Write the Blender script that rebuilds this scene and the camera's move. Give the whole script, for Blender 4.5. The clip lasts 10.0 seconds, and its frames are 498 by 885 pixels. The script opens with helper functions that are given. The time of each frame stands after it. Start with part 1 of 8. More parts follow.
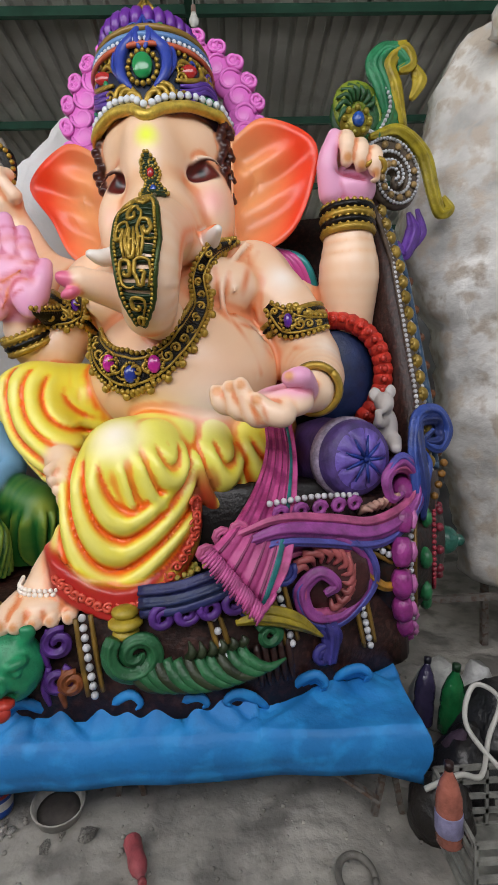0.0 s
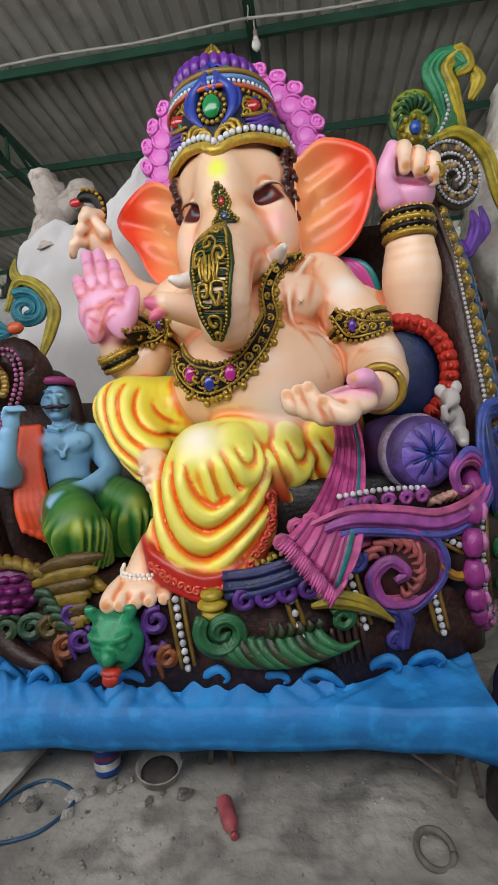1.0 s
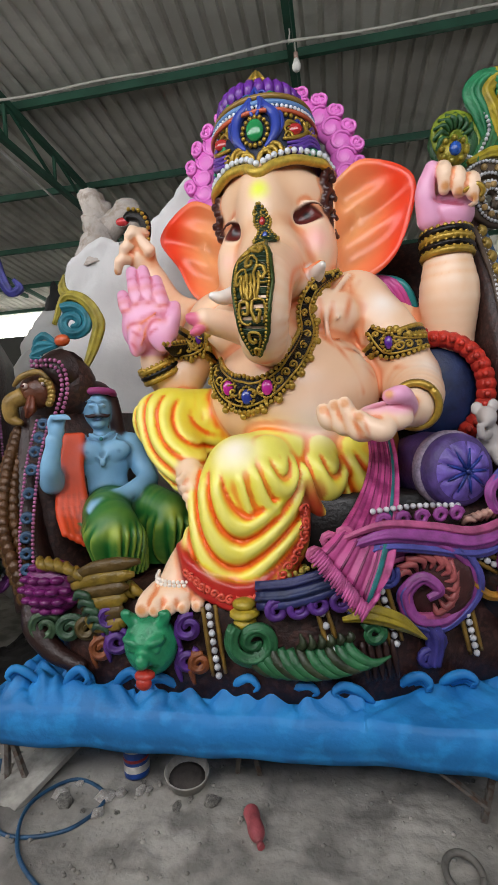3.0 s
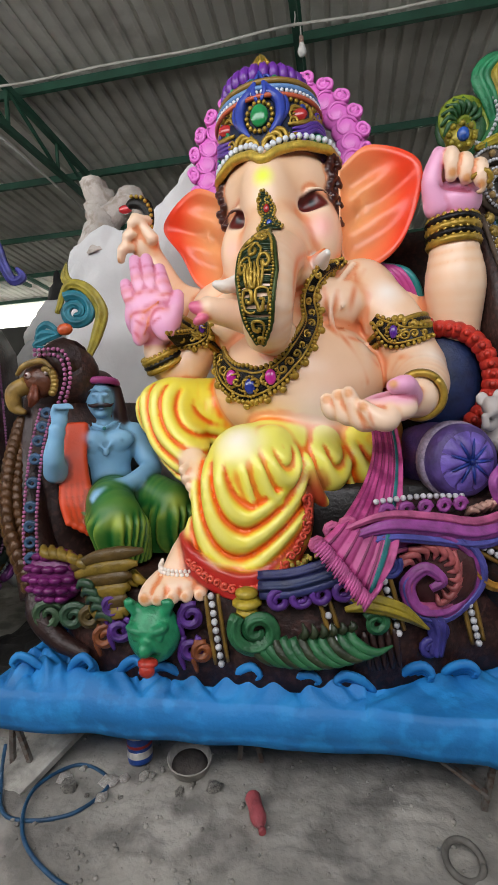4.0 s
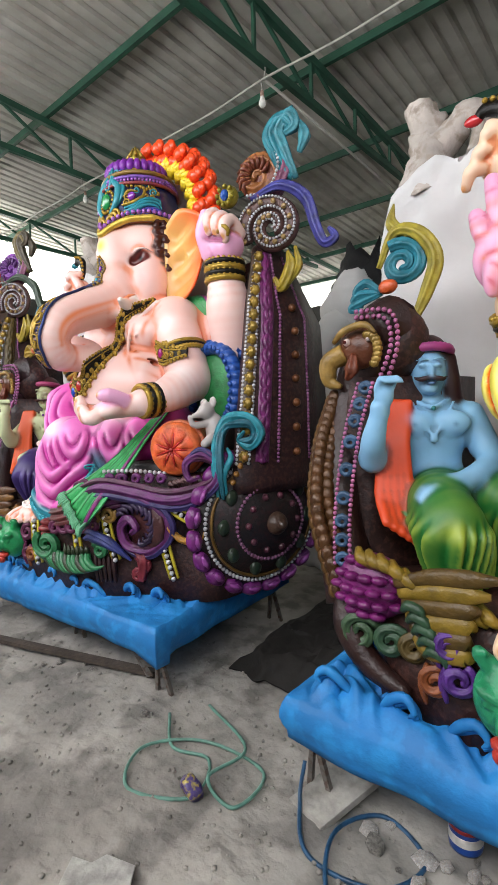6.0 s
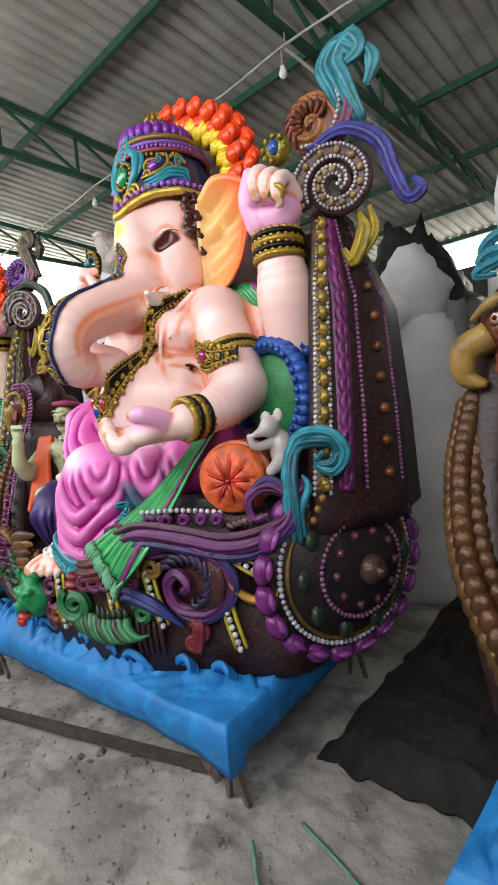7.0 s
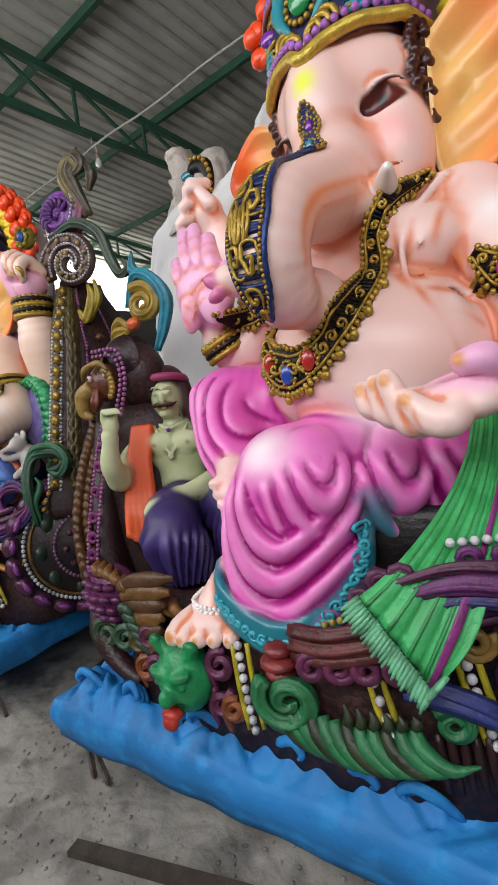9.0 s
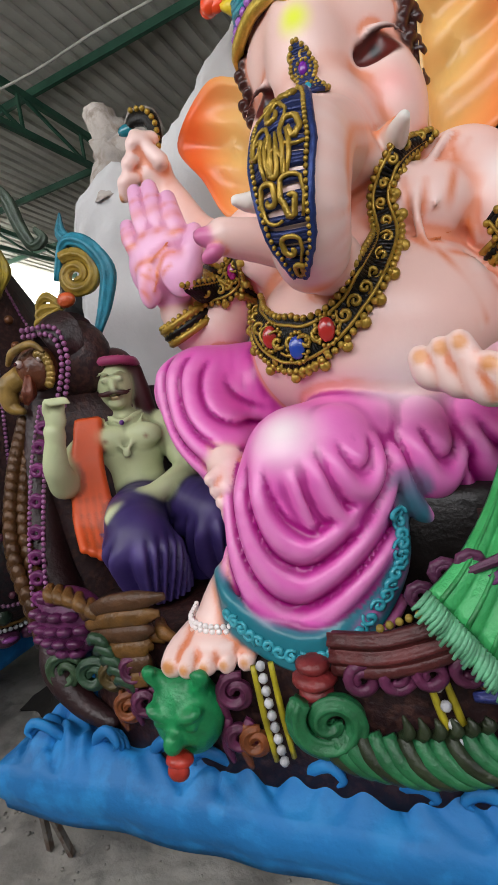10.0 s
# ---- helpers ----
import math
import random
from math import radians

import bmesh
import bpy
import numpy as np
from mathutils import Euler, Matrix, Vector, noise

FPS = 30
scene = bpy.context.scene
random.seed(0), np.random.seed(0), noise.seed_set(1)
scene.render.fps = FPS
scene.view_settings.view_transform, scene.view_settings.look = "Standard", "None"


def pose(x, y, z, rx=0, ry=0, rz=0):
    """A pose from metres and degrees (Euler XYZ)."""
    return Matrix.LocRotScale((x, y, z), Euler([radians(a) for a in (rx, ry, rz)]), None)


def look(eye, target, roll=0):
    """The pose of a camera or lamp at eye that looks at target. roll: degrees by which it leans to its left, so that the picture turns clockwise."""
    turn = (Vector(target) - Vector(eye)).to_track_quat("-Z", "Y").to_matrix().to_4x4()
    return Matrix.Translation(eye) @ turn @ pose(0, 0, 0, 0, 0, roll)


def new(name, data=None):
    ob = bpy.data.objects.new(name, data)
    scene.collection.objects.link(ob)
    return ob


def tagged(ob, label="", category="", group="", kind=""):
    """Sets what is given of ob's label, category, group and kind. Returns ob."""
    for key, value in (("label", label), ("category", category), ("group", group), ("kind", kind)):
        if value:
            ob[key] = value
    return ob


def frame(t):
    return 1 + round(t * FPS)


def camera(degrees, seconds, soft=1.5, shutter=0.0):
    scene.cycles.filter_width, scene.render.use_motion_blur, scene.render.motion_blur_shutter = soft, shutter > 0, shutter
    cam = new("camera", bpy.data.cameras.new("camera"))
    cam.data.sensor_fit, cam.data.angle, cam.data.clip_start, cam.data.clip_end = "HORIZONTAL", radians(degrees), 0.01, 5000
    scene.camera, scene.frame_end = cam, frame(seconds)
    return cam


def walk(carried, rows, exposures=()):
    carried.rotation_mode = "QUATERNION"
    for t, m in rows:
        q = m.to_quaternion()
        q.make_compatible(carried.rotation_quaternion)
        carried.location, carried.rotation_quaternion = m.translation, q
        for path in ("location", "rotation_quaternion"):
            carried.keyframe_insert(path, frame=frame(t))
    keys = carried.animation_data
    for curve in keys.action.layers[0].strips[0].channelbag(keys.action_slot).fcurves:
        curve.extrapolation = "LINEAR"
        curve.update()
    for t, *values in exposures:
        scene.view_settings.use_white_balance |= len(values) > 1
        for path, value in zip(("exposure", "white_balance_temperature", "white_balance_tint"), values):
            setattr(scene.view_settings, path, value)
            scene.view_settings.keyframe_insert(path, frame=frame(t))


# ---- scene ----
cam = camera(53.64, 10.0)
PATH = [
    (0.0, 0.000, 0.000, 1.637, 85.38, 1.94, -1.78),
    (0.5, 0.028, -0.156, 1.629, 85.88, 3.94, 2.89),
    (1.0, 0.019, -0.182, 1.627, 86.42, 4.41, 6.81),
    (1.5, 0.006, -0.175, 1.643, 87.25, 3.71, 8.84),
    (2.0, 0.010, -0.208, 1.640, 88.13, 2.96, 10.03),
    (2.5, -0.001, -0.235, 1.638, 88.17, 3.09, 10.19),
    (4.0, -0.002, -0.227, 1.632, 86.92, 2.95, 10.64),
    (4.5, -0.052, -0.202, 1.627, 86.59, 2.28, 16.67),
    (5.0, -0.094, -0.092, 1.645, 86.06, 0.98, 26.51),
    (5.5, -0.193, 0.002, 1.637, 84.86, 0.21, 36.49),
    (5.7, -0.297, 0.045, 1.621, 85.32, -0.04, 39.46),
    (6.8, -1.013, 0.462, 1.703, 86.10, 4.62, 42.99),
    (7.0, -1.137, 0.502, 1.700, 86.19, 5.26, 43.07),
    (7.5, -1.546, 0.518, 1.687, 85.97, 7.20, 42.67),
    (8.0, -1.969, 0.612, 1.681, 86.01, 7.97, 43.42),
    (8.5, -2.315, 0.621, 1.682, 86.34, 7.50, 42.73),
    (9.0, -2.687, 0.541, 1.686, 85.41, 7.22, 39.33),
    (9.5, -2.959, 0.589, 1.692, 85.35, 6.55, 32.75),
    (10.0, -3.154, 0.528, 1.668, 83.69, 8.59, 25.56),
]
walk(cam, [(t, pose(x, y, z, rx, ry, rz)) for t, x, y, z, rx, ry, rz in PATH],
     exposures=[(0, -0.12), (2.5, -0.1), (4.2, -0.05), (5.5, 0.34), (6.5, 0.28), (7.5, 0.1), (8.5, -0.08), (9.5, -0.22), (10, -0.28)])

# ---- light: daylight through an assumed front opening and the eaves gap, plus an added end fill ----
world = bpy.data.worlds.new("world")
scene.world = world
world.use_nodes = True
wn = world.node_tree
sky = wn.nodes.new("ShaderNodeTexSky")
sky.sky_type, sky.sun_disc = "NISHITA", False
sky.sun_elevation, sky.sun_rotation = radians(48), radians(200)
wn.links.new(sky.outputs[0], wn.nodes["Background"].inputs[0])
wn.nodes["Background"].inputs[1].default_value = 0.15


def area(name, m, sx, sy, power, colour=(1, 1, 1)):
    lamp = bpy.data.lights.new(name, "AREA")
    lamp.shape, lamp.size, lamp.size_y, lamp.energy, lamp.color = "RECTANGLE", sx, sy, power, colour
    ob = new(name, lamp)
    ob.matrix_world = m
    return tagged(ob, kind="structure")


# Stands in for sky light through the assumed opening of the front side
area("daylight_front", look((-4.6, -2.85, 4.9), (-4.6, 2.0, 2.6)), 16.0, 2.4, 700, (1.0, 0.98, 0.975))
# Added fill lamp inside the closed right end wall, with no real source
area("fill_end", look((7.6, 1.0, 3.0), (0.0, 2.0, 2.2)), 5.0, 3.0, 60, (0.95, 0.98, 1.0))


# ---- materials ----
def mat(name, colour, rough=0.6, metal=0.0, vary=0.18, scale=6.0, bump=0.15, fine=60.0, second=None, spec=0.5, attr=False, coat=0.0):
    """A procedural surface: a base colour broken by broad stains and fine grain, with relief."""
    m = bpy.data.materials.new(name)
    m.use_nodes = True
    nt = m.node_tree
    b = nt.nodes["Principled BSDF"]
    b.inputs["Metallic"].default_value = metal
    b.inputs["Specular IOR Level"].default_value = spec
    b.inputs["Coat Weight"].default_value = coat
    b.inputs["Coat Roughness"].default_value = 0.25
    tc = nt.nodes.new("ShaderNodeTexCoord")
    n1, n2 = nt.nodes.new("ShaderNodeTexNoise"), nt.nodes.new("ShaderNodeTexNoise")
    n1.inputs["Scale"].default_value, n1.inputs["Detail"].default_value = scale, 5
    n2.inputs["Scale"].default_value, n2.inputs["Detail"].default_value = fine, 4
    for n in (n1, n2):
        nt.links.new(tc.outputs["Object"], n.inputs["Vector"])
    if attr:
        src = nt.nodes.new("ShaderNodeAttribute")
        src.attribute_name = "paint"
        base = src.outputs["Color"]
    else:
        src = nt.nodes.new("ShaderNodeRGB")
        src.outputs[0].default_value = (*colour, 1)
        base = src.outputs[0]
    dark = nt.nodes.new("ShaderNodeMix")
    dark.data_type, dark.blend_type = "RGBA", "MULTIPLY"
    ramp = nt.nodes.new("ShaderNodeValToRGB")
    ramp.color_ramp.elements[0].position, ramp.color_ramp.elements[1].position = 0.3, 0.7
    v = 1 - vary
    ramp.color_ramp.elements[0].color = (v, v, v, 1)
    nt.links.new(n1.outputs["Fac"], ramp.inputs[0])
    dark.inputs[0].default_value = 1.0
    nt.links.new(base, dark.inputs[6])
    nt.links.new(ramp.outputs[0], dark.inputs[7])
    out = dark.outputs[2]
    if second:
        mix = nt.nodes.new("ShaderNodeMix")
        mix.data_type = "RGBA"
        r2 = nt.nodes.new("ShaderNodeValToRGB")
        r2.color_ramp.elements[0].position, r2.color_ramp.elements[1].position = 0.48, 0.62
        n3 = nt.nodes.new("ShaderNodeTexNoise")
        n3.inputs["Scale"].default_value, n3.inputs["Detail"].default_value = scale * 2.7, 8
        nt.links.new(tc.outputs["Object"], n3.inputs["Vector"])
        nt.links.new(n3.outputs["Fac"], r2.inputs[0])
        nt.links.new(r2.outputs[0], mix.inputs[0])
        nt.links.new(out, mix.inputs[6])
        mix.inputs[7].default_value = (*second, 1)
        out = mix.outputs[2]
    nt.links.new(out, b.inputs["Base Color"])
    rr = nt.nodes.new("ShaderNodeMapRange")
    rr.inputs[3].default_value, rr.inputs[4].default_value = max(0.03, rough - 0.12), min(1, rough + 0.12)
    nt.links.new(n1.outputs["Fac"], rr.inputs[0])
    nt.links.new(rr.outputs[0], b.inputs["Roughness"])
    bp = nt.nodes.new("ShaderNodeBump")
    bp.inputs["Strength"].default_value, bp.inputs["Distance"].default_value = bump, 0.01
    nt.links.new(n2.outputs["Fac"], bp.inputs["Height"])
    nt.links.new(bp.outputs[0], b.inputs["Normal"])
    return m


def lin(h):
    """A colour from its hexadecimal name."""
    c = [int(h[i:i + 2], 16) / 255 for i in (0, 2, 4)]
    return tuple((v / 12.92 if v <= 0.04045 else ((v + 0.055) / 1.055) ** 2.4) for v in c)


PAINTS = {}


def paint(h, rough=0.46, **k):
    key = (h, rough, tuple(sorted(k.items())))
    if key not in PAINTS:
        PAINTS[key] = mat("paint_" + h, lin(h), rough, **{"vary": 0.55, "scale": 16, "bump": 0.45, "fine": 55, **k})
    return PAINTS[key]


M_GLOSS = mat("airbrushed_enamel", (1, 1, 1), 0.36, attr=True, vary=0.06, scale=4, bump=0.04, fine=90, coat=0.15)
M_METAL = mat("antique_gold_paint", (1, 1, 1), 0.34, metal=0.45, attr=True, vary=0.35, scale=40, bump=0.3, fine=120)
M_PLASTER = mat("raw_plaster", (0.8, 0.77, 0.73), 0.9, vary=0.5, scale=3.4, bump=1.0, fine=24, second=(0.5, 0.43, 0.36), spec=0.2)
M_PLASTER_SMOOTH = mat("primed_plaster", (0.66, 0.65, 0.64), 0.75, vary=0.2, scale=2.5, bump=0.2, fine=40, spec=0.3)
M_STAINED = mat("weathered_plaster", (0.56, 0.5, 0.45), 0.92, vary=0.5, scale=5, bump=1.0, fine=26, second=(0.3, 0.25, 0.21), spec=0.2)
M_GREEN_STEEL = mat("green_steel", (0.03, 0.12, 0.075), 0.55, vary=0.4, scale=3, bump=0.1)
M_STEEL = mat("rusty_grey_steel", (0.22, 0.2, 0.18), 0.6, metal=0.4, vary=0.5, scale=12, second=(0.12, 0.08, 0.06))
M_CONCRETE = mat("dusty_concrete", (0.42, 0.395, 0.355), 0.95, vary=0.6, scale=1.6, bump=1.0, fine=22, second=(0.17, 0.16, 0.145), spec=0.15)
M_DARKWALL = mat("stained_wall", (0.06, 0.058, 0.056), 0.9, vary=0.4, scale=0.8, bump=0.3)
M_WIRE = mat("white_cable", (0.5, 0.49, 0.45), 0.6)


# ---- geometry helpers: (points, faces) pairs ----
def join(*gs):
    vs, fs, n = [], [], 0
    for v, f in gs:
        vs.append(np.asarray(v, float))
        fs.extend([tuple(i + n for i in q) for q in f])
        n += len(v)
    return np.concatenate(vs), fs


def smooth_path(pts, n=24):
    """A Catmull-Rom curve through the points (rows of any width)."""
    p = np.asarray(pts, float)
    p = np.vstack([2 * p[0] - p[1], p, 2 * p[-1] - p[-2]])
    out = []
    k = len(p) - 3
    for u in np.linspace(0, k, n):
        i = min(int(u), k - 1)
        t = u - i
        a, b, c, d = p[i:i + 4]
        out.append(0.5 * (2 * b + (c - a) * t + (2 * a - 5 * b + 4 * c - d) * t * t + (3 * b - a - 3 * c + d) * t ** 3))
    return np.array(out)


def sweep(pts, radii, seg=8, flat=1.0, side=(0, -1, 0), flute=0.0):
    """A round or flattened bar along a path; side is the direction in which it is flattened."""
    p = np.asarray(pts, float)
    r = np.broadcast_to(np.asarray(radii, float), (len(p),)) if np.ndim(radii) == 0 else np.interp(np.linspace(0, 1, len(p)), np.linspace(0, 1, len(radii)), radii)
    t = np.gradient(p, axis=0)
    t /= np.linalg.norm(t, axis=1, keepdims=True) + 1e-9
    s = np.asarray(side, float)
    vs, fs = [], []
    for i in range(len(p)):
        b = np.cross(t[i], s)
        if np.linalg.norm(b) < 0.05:
            b = np.cross(t[i], (0.3, 0.2, 1))
        b /= np.linalg.norm(b)
        n = np.cross(b, t[i])
        for k in range(seg):
            a = 2 * math.pi * k / seg
            q = r[i] * (1 - flute * (0.5 - 0.5 * math.cos(5 * (a - math.pi / 2))))
            vs.append(p[i] + q * (math.cos(a) * b + flat * math.sin(a) * n))
    for i in range(len(p) - 1):
        for k in range(seg):
            a, b2 = i * seg + k, i * seg + (k + 1) % seg
            fs.append((a, b2, b2 + seg, a + seg))
    fs.append(tuple(range(seg))[::-1])
    fs.append(tuple((len(p) - 1) * seg + k for k in range(seg)))
    return np.array(vs), fs


def ball(c, r, n=8, m=6, axis=None):
    r = np.broadcast_to(np.asarray(r, float), (3,))
    vs, fs = [(0, 0, 1)], []
    for i in range(1, m):
        a = math.pi * i / m
        for k in range(n):
            b = 2 * math.pi * k / n
            vs.append((math.sin(a) * math.cos(b), math.sin(a) * math.sin(b), math.cos(a)))
    vs.append((0, 0, -1))
    for k in range(n):
        fs.append((0, 1 + k, 1 + (k + 1) % n))
        fs.append((len(vs) - 1, len(vs) - 2 - k, len(vs) - 2 - (k + 1) % n))
        for i in range(m - 2):
            a = 1 + i * n
            fs.append((a + k, a + n + k, a + n + (k + 1) % n, a + (k + 1) % n))
    v = np.array(vs) * r
    if axis is not None:
        q = Vector(axis).to_track_quat("Z", "Y").to_matrix()
        v = v @ np.array(q).T
    return v + np.asarray(c, float), fs


def spiral(c, r0, r1, turns, a0=0.0, u=(1, 0, 0), v=(0, 0, 1), n=30, lift=0.0):
    """Points of a spiral from radius r0 to r1 in the plane of u and v; lift raises its middle along the normal."""
    u, v = np.array(u, float), np.array(v, float)
    w = np.cross(u, v)
    s = np.linspace(0, 1, n)
    a = a0 + turns * 2 * math.pi * s
    r = r0 + (r1 - r0) * s ** 0.85
    return np.asarray(c) + (r * np.cos(a))[:, None] * u + (r * np.sin(a))[:, None] * v + (lift * s)[:, None] * w


def beads(path, r, gap=2.1, shape=1.0):
    """Single beads along a path, as a list of solids."""
    p = np.asarray(path, float)
    d = np.concatenate([[0], np.cumsum(np.linalg.norm(np.diff(p, axis=0), axis=1))])
    n = max(2, int(d[-1] / (r * gap)))
    return [ball([np.interp(s, d, p[:, k]) for k in range(3)], r, 7, 5) for s in np.linspace(0, d[-1], n)]


def slab(outline, axis, lo, hi, bevel=0.0):
    """A plate: an outline of (a, b) pairs in the two other axes, from lo to hi along axis, with a bevelled front."""
    o = np.asarray(outline, float)
    n = len(o)
    c = o.mean(0)
    ins = c + (o - c) * (1 - bevel / (np.abs(o - c).max() + 1e-9))
    def put(q, h):
        return np.insert(q, axis, h, axis=1)
    step = bevel if hi > lo else -bevel
    vs = np.concatenate([put(ins, lo), put(o, lo + step), put(o, hi)])
    fs = [tuple(range(n)), tuple(range(2 * n, 3 * n))[::-1]]
    for k in range(2):
        for i in range(n):
            j = (i + 1) % n
            fs.append((k * n + i, k * n + n + i, k * n + n + j, k * n + j))
    return vs, fs


def box(a, b):
    (x0, y0, z0), (x1, y1, z1) = a, b
    v = [(x, y, z) for z in (z0, z1) for y in (y0, y1) for x in (x0, x1)]
    return np.array(v, float), [(0, 2, 3, 1), (4, 5, 7, 6), (0, 1, 5, 4), (2, 6, 7, 3), (0, 4, 6, 2), (1, 3, 7, 5)]


def beam(a, b, w, h=None):
    """A square bar from a to b."""
    h = h or w
    a, b = np.array(a, float), np.array(b, float)
    t = (b - a) / np.linalg.norm(b - a)
    s = np.cross(t, (0, 0, 1)) if abs(t[2]) < 0.95 else np.cross(t, (0, 1, 0))
    s /= np.linalg.norm(s)
    n = np.cross(s, t)
    v = [p + s * i * w / 2 + n * j * h / 2 for p in (a, b) for i, j in ((-1, -1), (1, -1), (1, 1), (-1, 1))]
    return np.array(v), [(0, 1, 2, 3), (7, 6, 5, 4), (0, 4, 5, 1), (1, 5, 6, 2), (2, 6, 7, 3), (3, 7, 4, 0)]


ORIGIN = np.array([0, 2.2, 0.0])      # each idol is modelled round this point
MESHES = {}


def mesh_of(name, geo, smooth=True, key=None):
    if key and key in MESHES:
        return MESHES[key]
    v, f = geo() if callable(geo) else geo
    me = bpy.data.meshes.new(name)
    me.from_pydata([tuple(p) for p in v], [], f)
    bm = bmesh.new()
    bm.from_mesh(me)
    bmesh.ops.recalc_face_normals(bm, faces=bm.faces)
    bm.to_mesh(me)
    bm.free()
    me.polygons.foreach_set("use_smooth", [smooth] * len(me.polygons))
    if key:
        MESHES[key] = me
    return me


def part(name, geo, material, parent, label="", smooth=True, key=None):
    """One mesh under a thing, modelled in the thing's own space; key shares the mesh between alike parts."""
    me = mesh_of(name, geo, smooth, key)
    if not me.materials:
        me.materials.append(None)
    ob = new(name, me)
    ob.parent = parent
    ob.material_slots[0].link = "OBJECT"
    ob.material_slots[0].material = material
    if label:
        ob["label"] = label
    return ob


def thing(name, geo, material, label, category, kind="", m=None, smooth=False, group=""):
    me = mesh_of(name, geo, smooth)
    me.materials.append(material)
    ob = new(name, me)
    if m is not None:
        ob.matrix_world = m
    return tagged(ob, label, category, group, kind)


def empty(name, m, label, category, group="", kind=""):
    ob = new(name)
    ob.matrix_world = m
    return tagged(ob, label, category, group, kind)


# ---- the shed ----
def relief(nx, ny, x0, x1, y0, y1, fn):
    xs, ys = np.linspace(x0, x1, nx), np.linspace(y0, y1, ny)
    v = [(x, y, fn(x, y)) for y in ys for x in xs]
    f = [(j * nx + i, j * nx + i + 1, (j + 1) * nx + i + 1, (j + 1) * nx + i) for j in range(ny - 1) for i in range(nx - 1)]
    return np.array(v), f


def floor_height(x, y):
    p = Vector((x, y, 0))
    clods = max(0.0, noise.noise(p * 2.1) + 0.15)
    return 0.02 * noise.noise(p * 1.1) + 0.018 * noise.noise(p * 4.3) + 0.02 * abs(noise.noise(p * 11)) + 0.022 * clods * abs(noise.noise(p * 22)) - 0.02


def floor_mesh():
    near = relief(480, 250, -7.5, 2.5, -0.5, 4.5, floor_height)
    v, f = near
    edge = np.minimum(np.minimum(v[:, 0] + 7.5, 2.5 - v[:, 0]), np.minimum(v[:, 1] + 0.5, 4.5 - v[:, 1]))
    v[:, 2] *= np.clip(edge / 0.4, 0, 1)
    far = []
    for a, b in (((-16, -6), (-7.5, 18)), ((2.5, -6), (8, 18)), ((-7.5, -6), (2.5, -0.5)), ((-7.5, 4.5), (2.5, 18))):
        far.append((np.array([(a[0], a[1], 0), (b[0], a[1], 0), (b[0], b[1], 0), (a[0], b[1], 0)], float), [(0, 1, 2, 3)]))
    return join(near, *far)


thing("floor", floor_mesh, M_CONCRETE, "dusty uneven grey concrete floor with grit and clods", "floor", "structure", smooth=True)

EAVE_Y, EAVE_Z, FRONT_Y = 16.3, 6.1, -3.0
SLOPE = 0.075


def roof_z(y):
    return EAVE_Z + SLOPE * (EAVE_Y - y) + 0.12


def roof_mesh():
    # trapezoid corrugations that run down the slope
    xs = []
    for i in range(int(24 / 0.25)):
        x = -16 + i * 0.25
        xs += [(x, 0.05), (x + 0.05, 0.05), (x + 0.075, 0.0), (x + 0.225, 0.0)]
    ys = (FRONT_Y - 0.6, 5.0, EAVE_Y + 0.4)
    v = [(x, y, roof_z(y) + d) for y in ys for x, d in xs]
    n = len(xs)
    f = [(j * n + i, j * n + i + 1, j * n + n + i + 1, j * n + n + i) for j in range(2) for i in range(n - 1)]
    return np.array(v), f


M_ROOF = mat("galvanised_sheet", (0.72, 0.7, 0.64), 0.6, metal=0.1, vary=0.3, scale=0.7, bump=0.05, second=(0.54, 0.52, 0.47))
thing("ceiling", roof_mesh, M_ROOF, "grey corrugated metal roof sheets on green steel purlins", "roof", "structure")

for y in (-2.0, 0.4, 2.7, 4.9, 7.0, 9.3, 11.6, 13.9, 16.0):
    thing("purlin", beam((-16, y, roof_z(y) - 0.07), (8, y, roof_z(y) - 0.07), 0.07, 0.12), M_GREEN_STEEL, "green painted steel roof purlin", "purlin", "structure")

TRUSS_X = (-0.35, -4.75, -9.3, -13.8)
for tx in TRUSS_X:
    truss = empty("roof_truss", pose(tx, 0, 0), "green painted steel roof truss with diagonal webs", "truss", "roof trusses", "structure")
    part("top_chord", beam((0, FRONT_Y, roof_z(FRONT_Y) - 0.2), (0, EAVE_Y, roof_z(EAVE_Y) - 0.2), 0.09, 0.11), M_GREEN_STEEL, truss, smooth=False)
    low0, low1 = (0, FRONT_Y, 6.3), (0, EAVE_Y - 2.5, 6.0)
    part("bottom_chord", beam(low0, low1, 0.08, 0.1), M_GREEN_STEEL, truss, smooth=False)
    ys = np.linspace(FRONT_Y + 0.4, EAVE_Y - 3, 13)
    for i, y in enumerate(ys):
        zl = 6.3 + (y - FRONT_Y) / (EAVE_Y - 2.5 - FRONT_Y) * -0.3
        part("web", beam((0, y, zl), (0, y, roof_z(y) - 0.2), 0.045), M_GREEN_STEEL, truss, smooth=False)
        if i < len(ys) - 1:
            part("web", beam((0, y, roof_z(y) - 0.2), (0, ys[i + 1], zl), 0.045), M_GREEN_STEEL, truss, smooth=False)


def wall(name, a, b):
    return thing(name, box(a, b), M_DARKWALL, "stained dark grey shed wall, assumed where unseen", "wall", "structure")


